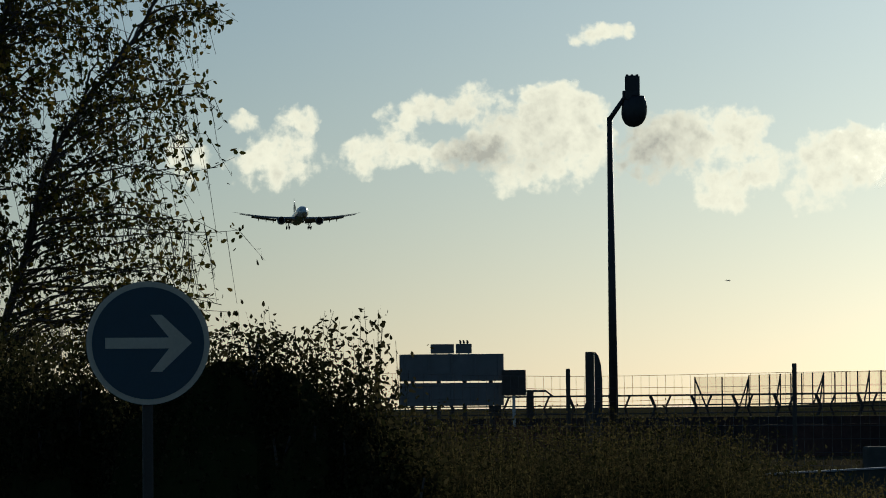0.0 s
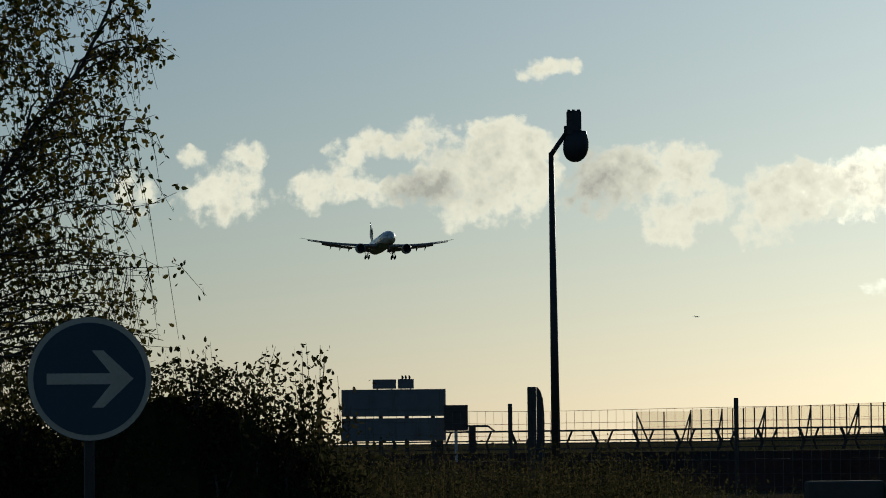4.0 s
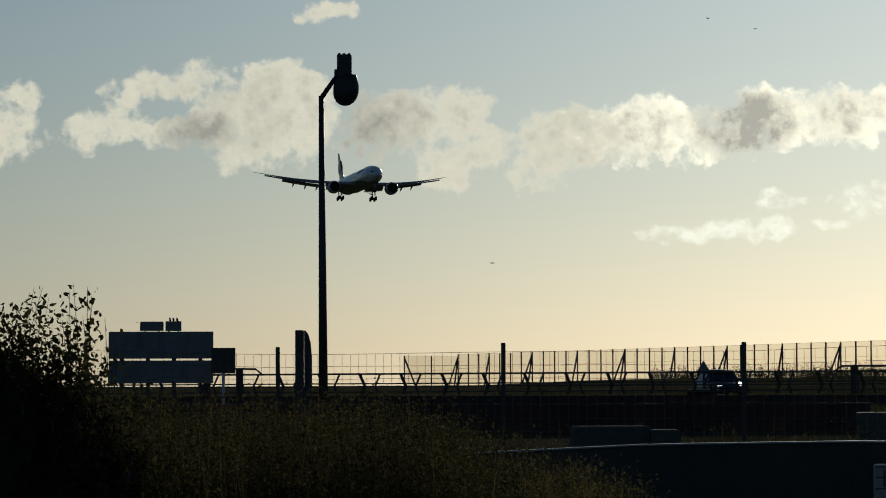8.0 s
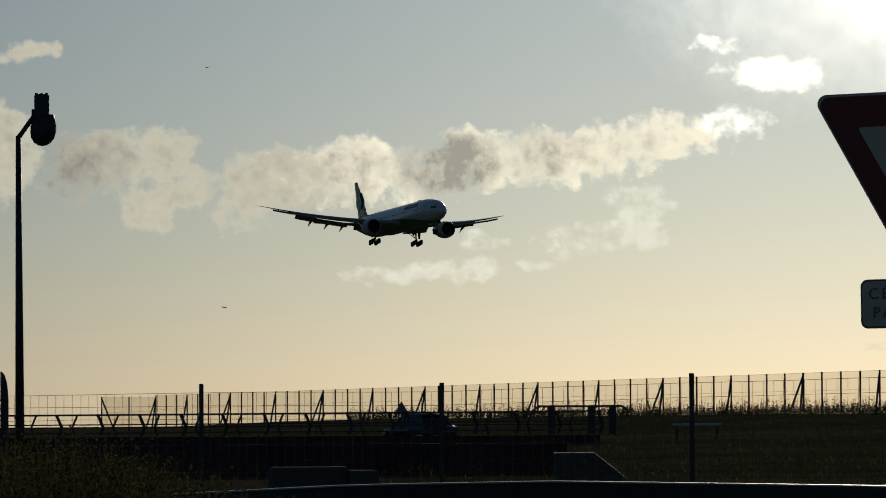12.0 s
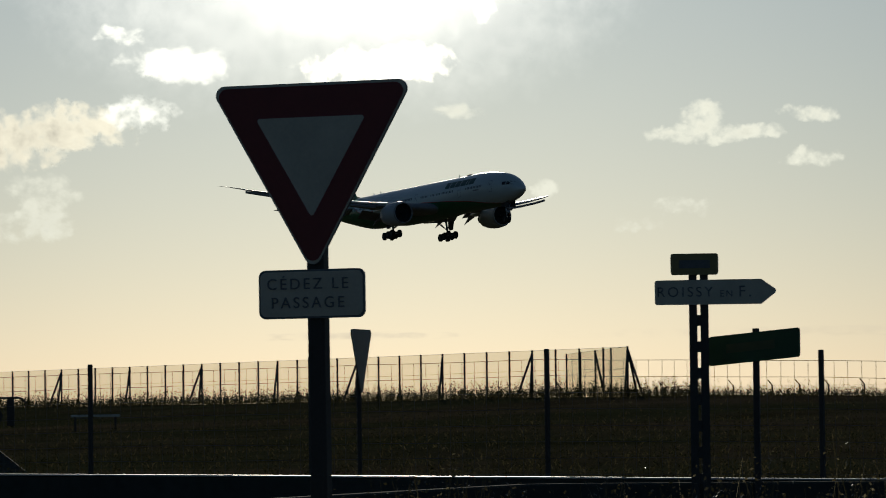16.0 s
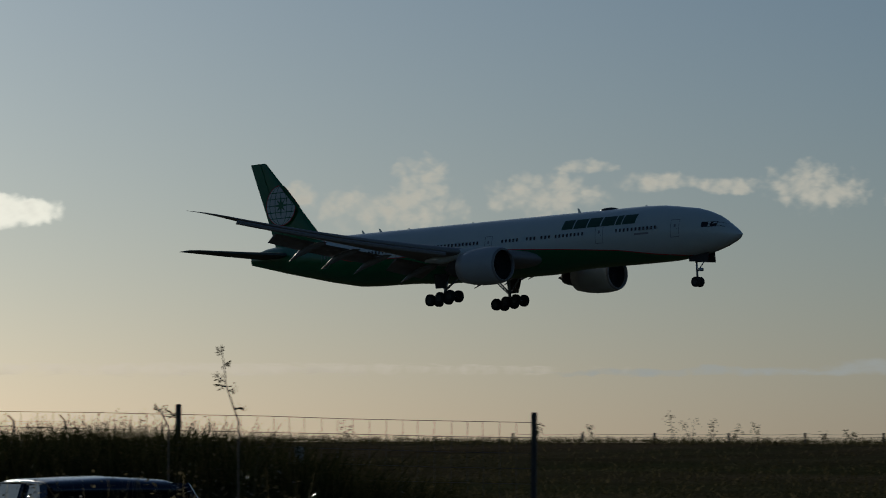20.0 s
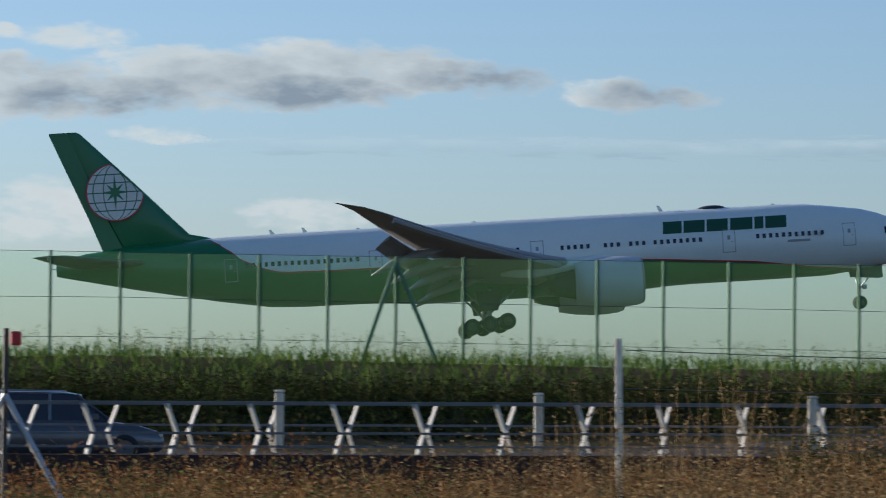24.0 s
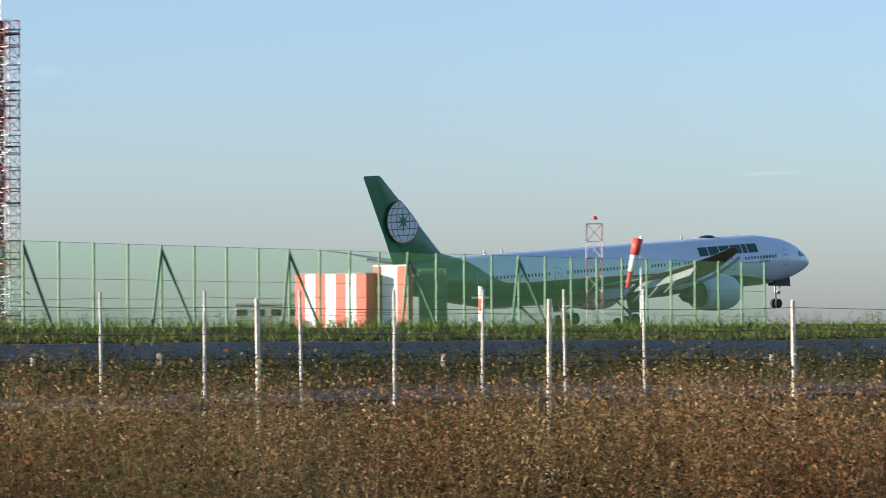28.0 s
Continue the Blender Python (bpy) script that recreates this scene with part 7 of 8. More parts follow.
def birch():
    """A birch of three leaning stems; places as (along the crown, depth, height) from the foot."""
    base = polar(-84.3, 38)
    side, deep = Vector((math.cos(radians(84.3)), math.sin(radians(84.3)), 0)), Vector((-math.sin(radians(84.3)), math.cos(radians(84.3)), 0))
    ob = thing("birch_tree", Matrix(), "birch with thin drooping twigs and sparse autumn leaves", "tree")
    at = lambda s, d, z: Vector((base.x, base.y, 0.0)) + side * s + deep * d + Vector((0, 0, z))
    stems = ([(0.0, 0.0, base.z - 0.1), (0.22, 0.05, 1.6), (0.42, 0.1, 2.58), (0.63, 0.1, 3.23), (0.80, 0.05, 4.01), (0.98, 0.0, 4.35), (1.30, -0.1, 4.82), (1.72, -0.1, 5.36), (2.0, -0.15, 5.95), (2.15, -0.2, 6.7)],
             [(0.0, 0.0, base.z - 0.1), (0.05, -0.15, 1.8), (0.16, -0.3, 3.4), (0.33, -0.35, 5.0), (0.52, -0.4, 6.1), (0.70, -0.4, 7.8), (0.75, -0.4, 9.3)],
             [(0.0, 0.0, base.z - 0.1), (-0.2, 0.2, 1.9), (-0.55, 0.4, 3.6), (-0.95, 0.5, 5.2), (-1.25, 0.5, 6.8), (-1.4, 0.5, 8.4)])
    tr, limbs, lv = bmesh.new(), [], []
    for line in stems:
        pts = [at(*p) for p in line]
        for k, (a, b) in enumerate(zip(pts, pts[1:])):
            r0, r1 = 0.044 * (1 - k / len(pts)) + 0.005, 0.044 * (1 - (k + 1) / len(pts)) + 0.005
            bar(tr, a, b, r0, r1, 8)
    def on_stem(line, z):
        zs = [q[2] for q in line]
        return tuple(float(np.interp(z, zs, [q[k] for q in line])) for k in (0, 1)) + (z,)
    for k in range(340):
        z1 = 2.35 + 6.6 * (k * 0.618034 % 1.0) ** 1.15
        way = -1 if k % 4 == 3 else 1
        s1 = (crown_edge(z1) + 0.12) * random.uniform(0.08, 1.0) if way > 0 else -random.uniform(0.2, 2.2) * (1.0 if z1 < 6 else 0.6)
        line = stems[0] if way > 0 and z1 < 6.4 and s1 > 0.5 else stems[1] if way > 0 else stems[2]
        s0, d0, z0 = on_stem(line, min(8.6, max(1.9, z1 - random.uniform(-0.15, 0.75))))
        if way > 0 and s0 > s1 - 0.15:
            s0, d0, z0 = on_stem(stems[1], z0)
        d1 = d0 + random.gauss(0, 0.9)
        apex = max(z0, z1) + random.uniform(0.0, 0.3)
        steps = 8
        prev = at(s0, d0, z0)
        for n in range(1, steps + 1):
            f = n / steps
            z = (1 - f) ** 2 * z0 + 2 * f * (1 - f) * apex + f * f * z1
            q = at(s0 + (s1 - s0) * f + random.gauss(0, 0.02), d0 + (d1 - d0) * f + random.gauss(0, 0.03), z + random.gauss(0, 0.02))
            limbs.append((prev, q, 0.013 * (1.05 - f) + 0.003, 0.013 * (1.0 - f) + 0.0025))
            for t in range(3 if f > 0.6 else 1 if f > 0.3 else 0):
                w = prev.lerp(q, random.random())
                tw = side * random.uniform(-0.18, 0.26) * way + deep * random.uniform(-0.3, 0.3) + Vector((0, 0, random.uniform(-0.55, 0.16)))
                if n == steps and t == 0:
                    tw = side * 0.10 * way + Vector((0, 0, -random.uniform(0.35, 0.75)))
                e = w + tw
                if (e - base).dot(side) > crown_edge(max(2.0, min(9.5, e.z))) + 0.22:
                    continue
                limbs.append((w, e, 0.004, 0.002))
                c = random.randint(4, 8) if w.z > 4.6 else random.randint(2, 6)
                lv.append(np.array(w) + np.array(tw) * rng.uniform(0.1, 1.05, c)[:, None] + rng.normal(0, 0.035, (c, 3)))
            prev = q
    part("trunk", tr, BARK, ob, "slender forked trunk", True)
    twigs = sticks("branchwork", [v[0] for v in limbs], [v[1] for v in limbs], np.array([v[2] for v in limbs]), np.array([v[3] for v in limbs]), BARK)
    twigs.parent = ob
    tagged(twigs, "thin drooping branches", kind="stuff")
    spots = np.concatenate(lv)
    rel = spots - np.array(base)
    keep = rel @ np.array(side) < np.interp(spots[:, 2], np.linspace(2, 9.5, 40), [crown_edge(z) + 0.25 for z in np.linspace(2, 9.5, 40)])
    spots = spots[keep]
    crown = from_arrays("crown", *leaves(spots, np.full(len(spots), 0.064), 0.0, 0.34, True), LEAF_BIRCH)
    crown.parent = ob


birch()
b = band(3600, -70, -56, 0.97, 1.02)
stuff("screen_foot_weeds", stems_with_leaves(b, np.minimum(0.25 + rng.gamma(2.0, 0.2, len(b)), 1.1), 16, 0.075, 0.15, 0.02, 0.1, 0.28, 0.5), LEAF_BUSH, "bushy weeds at the foot of the screens", "weeds")
# single tall weeds that stand out against the sky
def lone_weed(label, d, stalk, twigs):
    """A thin crooked stalk through (azimuth, elevation) places, with twigs from and to such places."""
    weed = thing("tall_weed", Matrix(), label, "weed")
    at = lambda a, e: polar(a, d, EYE.z + d * math.tan(radians(e)))
    line = [polar(stalk[0][0], d)] + [at(a, e) for a, e in stalk]
    bm = bmesh.new()
    for k, (p, q) in enumerate(zip(line, line[1:])):
        bar(bm, p, q, 0.009 - 0.001 * k, 0.008 - 0.001 * k, 5)
    part("stalk", bm, BARK, weed)
    tips = [np.array(line[-1])]
    bm = bmesh.new()
    for a, e, a2, e2 in twigs:
        bar(bm, at(a, e), at(a2, e2), 0.005, 0.003, 4)
        tips += [np.array(at(a, e).lerp(at(a2, e2), f)) for f in (0.6, 1.0)]
    part("twig", bm, BARK, weed)
    spots = np.concatenate([t + rng.normal(0, 0.018, (6, 3)) for t in tips])
    ob = tagged(from_arrays("leafage", *leaves(spots, np.full(len(spots), 0.036), 0.0, 0.25, True), LEAF_BUSH), kind="stuff")
    ob.parent = weed


lone_weed("tall thin dead weed stalk with few leaves", 35.0, ((-43.58, 0.3), (-43.65, 0.5), (-43.77, 0.85), (-43.79, 1.12), (-43.83, 1.33)), ((-43.76, 0.86, -43.92, 0.98), (-43.75, 0.80, -43.86, 0.84), (-43.73, 0.74, -43.64, 0.78), (-43.83, 1.33, -43.88, 1.30), (-43.79, 1.10, -43.76, 1.14), (-43.66, 0.5, -43.5, 0.47)))
lone_weed("bent leafy weed above the mound", 36.0, ((-44.6, 0.2), (-44.68, 0.38), (-44.72, 0.46)), ((-44.68, 0.38, -44.50, 0.36), (-44.72, 0.46, -44.80, 0.52), (-44.70, 0.42, -44.62, 0.50)))
lone_weed("leafy weed beside the mesh fence", 40.0, ((-49.06, 0.1), (-49.08, 0.28), (-49.10, 0.40)), ((-49.08, 0.28, -49.02, 0.38), (-49.10, 0.40, -49.16, 0.40)))
# ---- clouds, far backdrop ----
def cloud_material(name, lit, shade, gain, bias=-1.45, wide=1.0, flat=0.45, edge=0.6, core=0.7, ragged=3.6):
    m = bpy.data.materials.new(name)
    m.use_nodes = True
    nt = m.node_tree
    nt.nodes.clear()
    N = nt.nodes.new
    out, mix, clear, glow = N("ShaderNodeOutputMaterial"), N("ShaderNodeMixShader"), N("ShaderNodeBsdfTransparent"), N("ShaderNodeEmission")
    co, info, sep = N("ShaderNodeTexCoord"), N("ShaderNodeObjectInfo"), N("ShaderNodeSeparateXYZ")
    nt.links.new(co.outputs["Generated"], sep.inputs[0])

    def math_(op, a, b=None, c=None, clamp=False):
        n = N("ShaderNodeMath")
        n.operation, n.use_clamp = op, clamp
        for k, v in enumerate((a, b, c)):
            if v is None:
                continue
            if isinstance(v, (int, float)):
                n.inputs[k].default_value = v
            else:
                nt.links.new(v, n.inputs[k])
        return n.outputs[0]
    u = math_("MULTIPLY_ADD", sep.outputs["Y"], 2.0, -1.0)
    v = math_("MULTIPLY_ADD", sep.outputs["Z"], 2.0, -1.0)
    r2 = math_("ADD", math_("POWER", math_("ABSOLUTE", u), 2.2), math_("POWER", math_("ABSOLUTE", v), 2.2))
    fall = math_("SUBTRACT", math_("MULTIPLY_ADD", v, 0.12, 1.0), r2)
    vec = N("ShaderNodeVectorMath")
    vec.operation = "ADD"
    st = N("ShaderNodeVectorMath")
    st.operation = "MULTIPLY"
    st.inputs[1].default_value = (1.0, wide, 1.0)
    nt.links.new(co.outputs["Object"], st.inputs[0])
    nt.links.new(st.outputs[0], vec.inputs[0])
    sc = N("ShaderNodeVectorMath")
    sc.operation = "SCALE"
    sc.inputs[0].default_value = (900.0, 700.0, 500.0)
    nt.links.new(info.outputs["Random"], sc.inputs["Scale"])
    nt.links.new(sc.outputs[0], vec.inputs[1])
    n1 = N("ShaderNodeTexNoise")
    n1.inputs["Scale"].default_value, n1.inputs["Detail"].default_value, n1.inputs["Roughness"].default_value = 0.042, 9, 0.6
    nt.links.new(vec.outputs[0], n1.inputs["Vector"])
    n2 = N("ShaderNodeTexNoise")
    n2.inputs["Scale"].default_value, n2.inputs["Detail"].default_value = 0.026, 6
    nt.links.new(vec.outputs[0], n2.inputs["Vector"])
    dens = math_("ADD", math_("MULTIPLY", fall, 0.95), math_("MULTIPLY_ADD", n1.outputs["Fac"], ragged, -0.54 * ragged))
    sepc = N("ShaderNodeSeparateColor")
    nt.links.new(info.outputs["Color"], sepc.inputs[0])
    soft = N("ShaderNodeMapRange")
    soft.interpolation_type = "SMOOTHSTEP"
    soft.inputs["From Min"].default_value, soft.inputs["From Max"].default_value = 0.0, edge
    soft.inputs["To Max"].default_value = 0.97
    nt.links.new(dens, soft.inputs["Value"])
    alpha = math_("MULTIPLY", soft.outputs[0], sepc.outputs[0], clamp=True)
    sh = math_("MULTIPLY_ADD", v, -flat, math_("MULTIPLY_ADD", n2.outputs["Fac"], 2.1, math_("MULTIPLY_ADD", dens, core, bias)), clamp=True)
    col = N("ShaderNodeMix")
    col.data_type = "RGBA"
    col.inputs["A"].default_value, col.inputs["B"].default_value = (*lit, 1), (*shade, 1)
    nt.links.new(sh, col.inputs["Factor"])
    nt.links.new(col.outputs["Result"], glow.inputs["Color"])
    glow.inputs["Strength"].default_value = gain
    nt.links.new(alpha, mix.inputs[0])
    nt.links.new(clear.outputs[0], mix.inputs[1])
    nt.links.new(glow.outputs[0], mix.inputs[2])
    nt.links.new(mix.outputs[0], out.inputs["Surface"])
    return m


CLOUD_LAYER_WEST = cloud_material("thin_cloud_layer_west", (0.98, 0.79, 0.61), (0.52, 0.44, 0.36), 1.75, -1.2, 1.0, 0.6, 1.0, 0.25, 3.2)
CLOUD_LAYER_EAST = cloud_material("thin_cloud_layer_east", (0.80, 0.83, 0.75), (0.23, 0.285, 0.31), 0.44, -1.0, 0.4, 1.0, 0.8, 0.2)
# smooth emitting sheet that stands in for the sun's glare
SUN_GLARE = cloud_material("sun_glare_sheet", (1.0, 0.86, 0.70), (0.95, 0.80, 0.64), 7.2, -1.5, 1.0, 0.2, 1.5, 0.1, 0.5)
DRIFT = 0.022
clouds = []
# lit colour, shaded colour, glow, softness of the edge, share of self-shading, stretch, grain, fullness
CLOUD_KINDS = {
    "WEST": ((1.0, 0.84, 0.60), (0.46, 0.39, 0.30), 2.0, 0.95, 0.65, 1.0, 0.9, 1.25),
    "NEAR": ((1.0, 0.83, 0.58), (0.34, 0.285, 0.215), 3.5, 0.95, 0.65, 1.0, 0.9, 1.18),
    "SUN": ((1.0, 0.85, 0.64), (0.80, 0.67, 0.49), 6.5, 0.9, 0.4, 1.0, 0.9, 1.15),
    "DAZZLE": ((1.0, 0.88, 0.70), (0.90, 0.78, 0.60), 4.6, 1.1, 0.3, 0.8, 0.8, 1.2),
    "PUFF": ((1.0, 0.88, 0.66), (0.46, 0.40, 0.31), 3.1, 1.0, 0.6, 0.9, 0.75, 1.3),
    "WISP": ((1.0, 0.88, 0.66), (0.60, 0.52, 0.40), 2.9, 1.2, 0.5, 0.8, 0.9, 1.15),
    "MID": ((0.98, 0.84, 0.62), (0.50, 0.45, 0.37), 1.4, 1.0, 0.7, 0.85, 0.6, 1.25),
    "DUSK": ((1.0, 0.87, 0.65), (0.50, 0.44, 0.35), 2.5, 1.0, 0.6, 0.9, 0.6, 1.4),
    "LAYER": ((0.86, 0.80, 0.66), (0.46, 0.47, 0.43), 1.03, 1.2, 0.1, 0.45, 0.5, 1.35),
    "EAST": ((0.83, 0.84, 0.72), (0.32, 0.365, 0.375), 0.43, 1.1, 0.25, 0.4, 0.8, 1.4),
}


def bank_material(name, kind, lobes, seed):
    """Billows gathered from soft lobes (u, v, half width, half height, shade), in degrees from the sheet's middle."""
    lit, shade, gain, edge, self_shade, stretch, grain, fill = CLOUD_KINDS[kind]
    m = bpy.data.materials.new(name)
    m.use_nodes = True
    nt = m.node_tree
    nt.nodes.clear()
    N, link = nt.nodes.new, nt.links.new

    def math_(op, a, b=None, c=None, clamp=False):
        n = N("ShaderNodeMath")
        n.operation, n.use_clamp = op, clamp
        for k, v in enumerate((a, b, c)):
            if isinstance(v, (int, float)):
                n.inputs[k].default_value = v
            elif v is not None:
                link(v, n.inputs[k])
        return n.outputs[0]

    def vec_(op, a, b=None, c=None):
        n = N("ShaderNodeVectorMath")
        n.operation = op
        for k, v in enumerate((a, b, c)):
            if isinstance(v, tuple):
                n.inputs[k].default_value = v
            elif v is not None:
                link(v, n.inputs[k])
        return n.outputs["Value"] if op == "DOT_PRODUCT" else n.outputs[0]

    def smooth(value, low, high):
        n = N("ShaderNodeMapRange")
        n.interpolation_type = "SMOOTHSTEP"
        n.inputs["From Min"].default_value, n.inputs["From Max"].default_value = low, high
        link(value, n.inputs["Value"])
        return n.outputs[0]

    def noise_(at, scale, detail, rough):
        n = N("ShaderNodeTexNoise")
        n.inputs["Scale"].default_value, n.inputs["Detail"].default_value, n.inputs["Roughness"].default_value = scale, detail, rough
        link(at, n.inputs["Vector"])
        return n
    co = N("ShaderNodeTexCoord").outputs["Object"]
    k = math.degrees(1.0) / 4000.0
    deg = vec_("MULTIPLY", co, (0.0, -k, k))
    spread = vec_("MULTIPLY_ADD", deg, (1.0, stretch, 1.0), (seed * 7.3, seed * 3.1, seed * 5.7))
    warp = vec_("SUBTRACT", noise_(spread, 2.2, 4, 0.55).outputs["Color"], (0.5, 0.5, 0.5))
    at = vec_("MULTIPLY_ADD", warp, (0.0, 0.34, 0.30), deg)
    body = dark = None
    for u, v, w, h, grey in lobes:
        w, h = w * 1.3, h * 1.3
        q = vec_("MULTIPLY_ADD", at, (0.0, 1.0 / w, 1.0 / h), (0.0, -u / w, -v / h))
        f = math_("MULTIPLY_ADD", vec_("DOT_PRODUCT", q, q), -1.0, 1.0, True)
        f = math_("MULTIPLY", f, math_("MULTIPLY_ADD", f, -0.6, 1.6))
        body = f if body is None else math_("ADD", math_("MAXIMUM", body, f), math_("MULTIPLY", math_("MINIMUM", body, f), 0.35))
        if grey:
            g = math_("MULTIPLY", f, grey)
            dark = g if dark is None else math_("MAXIMUM", dark, g)
    fine = noise_(spread, 3.6, 8, 0.58).outputs["Fac"]
    puff = N("ShaderNodeTexVoronoi")
    puff.feature = "SMOOTH_F1"
    puff.inputs["Scale"].default_value, puff.inputs["Smoothness"].default_value, puff.inputs["Detail"].default_value = 5.0, 0.6, 2.0
    link(vec_("MULTIPLY_ADD", warp, (0.3, 0.3, 0.3), spread), puff.inputs["Vector"])
    rough = math_("MULTIPLY_ADD", puff.outputs["Distance"], -0.7, math_("MULTIPLY_ADD", fine, 2.5 * grain, 0.42 - 1.25 * grain))
    held = math_("MULTIPLY", rough, math_("MULTIPLY", body, 3.0, clamp=True))
    dens = math_("MULTIPLY_ADD", body, fill, held)
    alpha = math_("MULTIPLY", smooth(dens, 0.42, 0.42 + edge), 0.94)
    core = math_("MULTIPLY", smooth(dens, 0.8, 2.1), self_shade)
    shadow = math_("MULTIPLY_ADD", noise_(spread, 3.0, 6, 0.6).outputs["Fac"], 2.2, -0.65, True)
    grey = math_("MULTIPLY", core, shadow) if dark is None else math_("MULTIPLY_ADD", math_("MULTIPLY", dark, 1.25), math_("MULTIPLY_ADD", shadow, 0.7, 0.5), math_("MULTIPLY", core, shadow), True)
    col = N("ShaderNodeMix")
    col.data_type = "RGBA"
    col.inputs["A"].default_value, col.inputs["B"].default_value = (*lit, 1), (*shade, 1)
    link(grey, col.inputs["Factor"])
    glow, clear, mix, out = N("ShaderNodeEmission"), N("ShaderNodeBsdfTransparent"), N("ShaderNodeMixShader"), N("ShaderNodeOutputMaterial")
    glow.inputs["Strength"].default_value = gain
    link(col.outputs["Result"], glow.inputs["Color"])
    link(alpha, mix.inputs[0])
    link(clear.outputs[0], mix.inputs[1])
    link(glow.outputs[0], mix.inputs[2])
    link(mix.outputs[0], out.inputs["Surface"])
    return m


def cloud_sheet(material, az, el, wide, high, label):
    """A gently bowed sheet far off in the sky; half sizes in degrees."""
    d = 4000.0
    bm = bmesh.new()
    ww, hh = d * radians(wide), d * radians(high)
    vs = [[bm.verts.new((40 * (y * y + z * z), y * ww, z * hh)) for y in np.linspace(-1, 1, 6)] for z in np.linspace(-1, 1, 4)]
    for a, b in zip(vs, vs[1:]):
        for i in range(5):
            bm.faces.new((a[i], a[i + 1], b[i + 1], b[i]))
    ob = part("cloud", bm, material, None)
    ob.visible_shadow = False
    tagged(ob, label, "cloud", kind="structure")
    clouds.append((ob, az, el, d + 8.0 * (len(clouds) % 40)))
    return ob


def cloud_bank(kind, label, lobes):
    """Lobes as (azimuth, elevation, half width, half height, shade) at the start."""
    a0, a1 = min(a - w for a, e, w, h, g in lobes), max(a + w for a, e, w, h, g in lobes)
    e0, e1 = min(e - h for a, e, w, h, g in lobes), max(e + h for a, e, w, h, g in lobes)
    az, el = (a0 + a1) / 2, (e0 + e1) / 2
    material = bank_material("cloud_" + kind.lower(), kind, [(a - az, e - el, w, h, g) for a, e, w, h, g in lobes], len(clouds) + 1)
    return cloud_sheet(material, az, el, (a1 - a0) / 2 + 0.6, (e1 - e0) / 2 + 0.45, label)


cloud_bank("WEST", "small high cloud", [(-75.11, 5.45, 0.27, 0.19, 0), (-74.91, 5.49, 0.25, 0.16, 0), (-74.65, 5.51, 0.31, 0.12, 0)])
cloud_bank("WEST", "broad backlit cumulus bank", [(-77.86, 4.26, 0.40, 0.27, 0), (-77.48, 4.44, 0.36, 0.27, 0), (-76.76, 4.58, 0.41, 0.27, 0), (-77.11, 4.36, 0.47, 0.23, 0.15), (-78.38, 3.72, 0.43, 0.31, 0), (-77.84, 3.83, 0.47, 0.31, 0), (-77.35, 3.67, 0.32, 0.23, 0), (-75.55, 4.57, 0.45, 0.27, 0), (-75.90, 4.29, 0.65, 0.43, 0), (-75.32, 4.25, 0.54, 0.47, 0), (-76.25, 3.90, 0.72, 0.47, 0.2), (-76.80, 3.72, 0.54, 0.29, 0.75), (-75.56, 3.69, 0.76, 0.54, 0), (-76.20, 3.32, 0.43, 0.23, 0), (-75.10, 4.00, 0.36, 0.54, 0)])
cloud_bank("WEST", "backlit cumulus behind the lamp", [(-74.35, 3.77, 0.54, 0.58, 0.6), (-73.89, 3.88, 0.47, 0.43, 0.4), (-73.37, 4.01, 0.61, 0.43, 0), (-72.78, 4.14, 0.38, 0.31, 0), (-73.03, 3.46, 0.61, 0.54, 0), (-72.52, 3.50, 0.32, 0.31, 0), (-73.15, 3.09, 0.47, 0.31, 0), (-71.77, 3.67, 0.47, 0.35, 0), (-71.24, 3.91, 0.41, 0.25, 0), (-71.31, 3.55, 0.68, 0.47, 0), (-71.83, 3.10, 0.43, 0.37, 0), (-70.89, 3.59, 0.40, 0.35, 0)])
cloud_bank("WEST", "ragged cloud beside the birch", [(-79.36, 4.28, 0.36, 0.22, 0), (-80.19, 4.20, 0.24, 0.17, 0), (-79.52, 3.74, 0.62, 0.45, 0), (-79.88, 3.51, 0.52, 0.34, 0), (-81.02, 3.72, 0.36, 0.39, 0)])
cloud_bank("NEAR", "long cumulus bank towards the sun", [(-71.12, 3.71, 0.62, 0.36, 0), (-70.41, 3.69, 0.67, 0.50, 0.4), (-70.16, 3.91, 0.57, 0.36, 0), (-69.66, 3.62, 0.73, 0.47, 0), (-68.83, 3.79, 0.73, 0.47, 0.85), (-68.54, 4.12, 0.49, 0.28, 0), (-68.17, 3.81, 0.67, 0.45, 0.2), (-67.46, 3.97, 0.67, 0.45, 0.35), (-67.01, 3.83, 0.62, 0.39, 0), (-66.39, 4.01, 0.78, 0.45, 0.15), (-65.81, 4.21, 0.73, 0.39, 0), (-65.23, 4.20, 0.67, 0.34, 0)])
cloud_bank("WISP", "cloud streaks under the bank", [(-66.00, 3.27, 0.63, 0.32, 0), (-65.96, 2.81, 0.43, 0.32, 0), (-66.95, 2.70, 0.67, 0.32, 0), (-68.23, 2.67, 0.39, 0.20, 0), (-68.85, 2.26, 0.51, 0.20, 0), (-68.27, 2.23, 0.28, 0.18, 0), (-67.53, 2.32, 0.28, 0.09, 0), (-65.88, 2.65, 0.35, 0.16, 0), (-69.75, 2.18, 0.67, 0.16, 0)])
cloud_bank("DAZZLE", "bright cloud west of the sun", [(-64.85, 5.55, 0.45, 0.16, 0), (-64.03, 5.11, 0.80, 0.30, 0), (-63.90, 5.05, 0.62, 0.25, 0), (-64.60, 4.39, 0.62, 0.28, 0)])
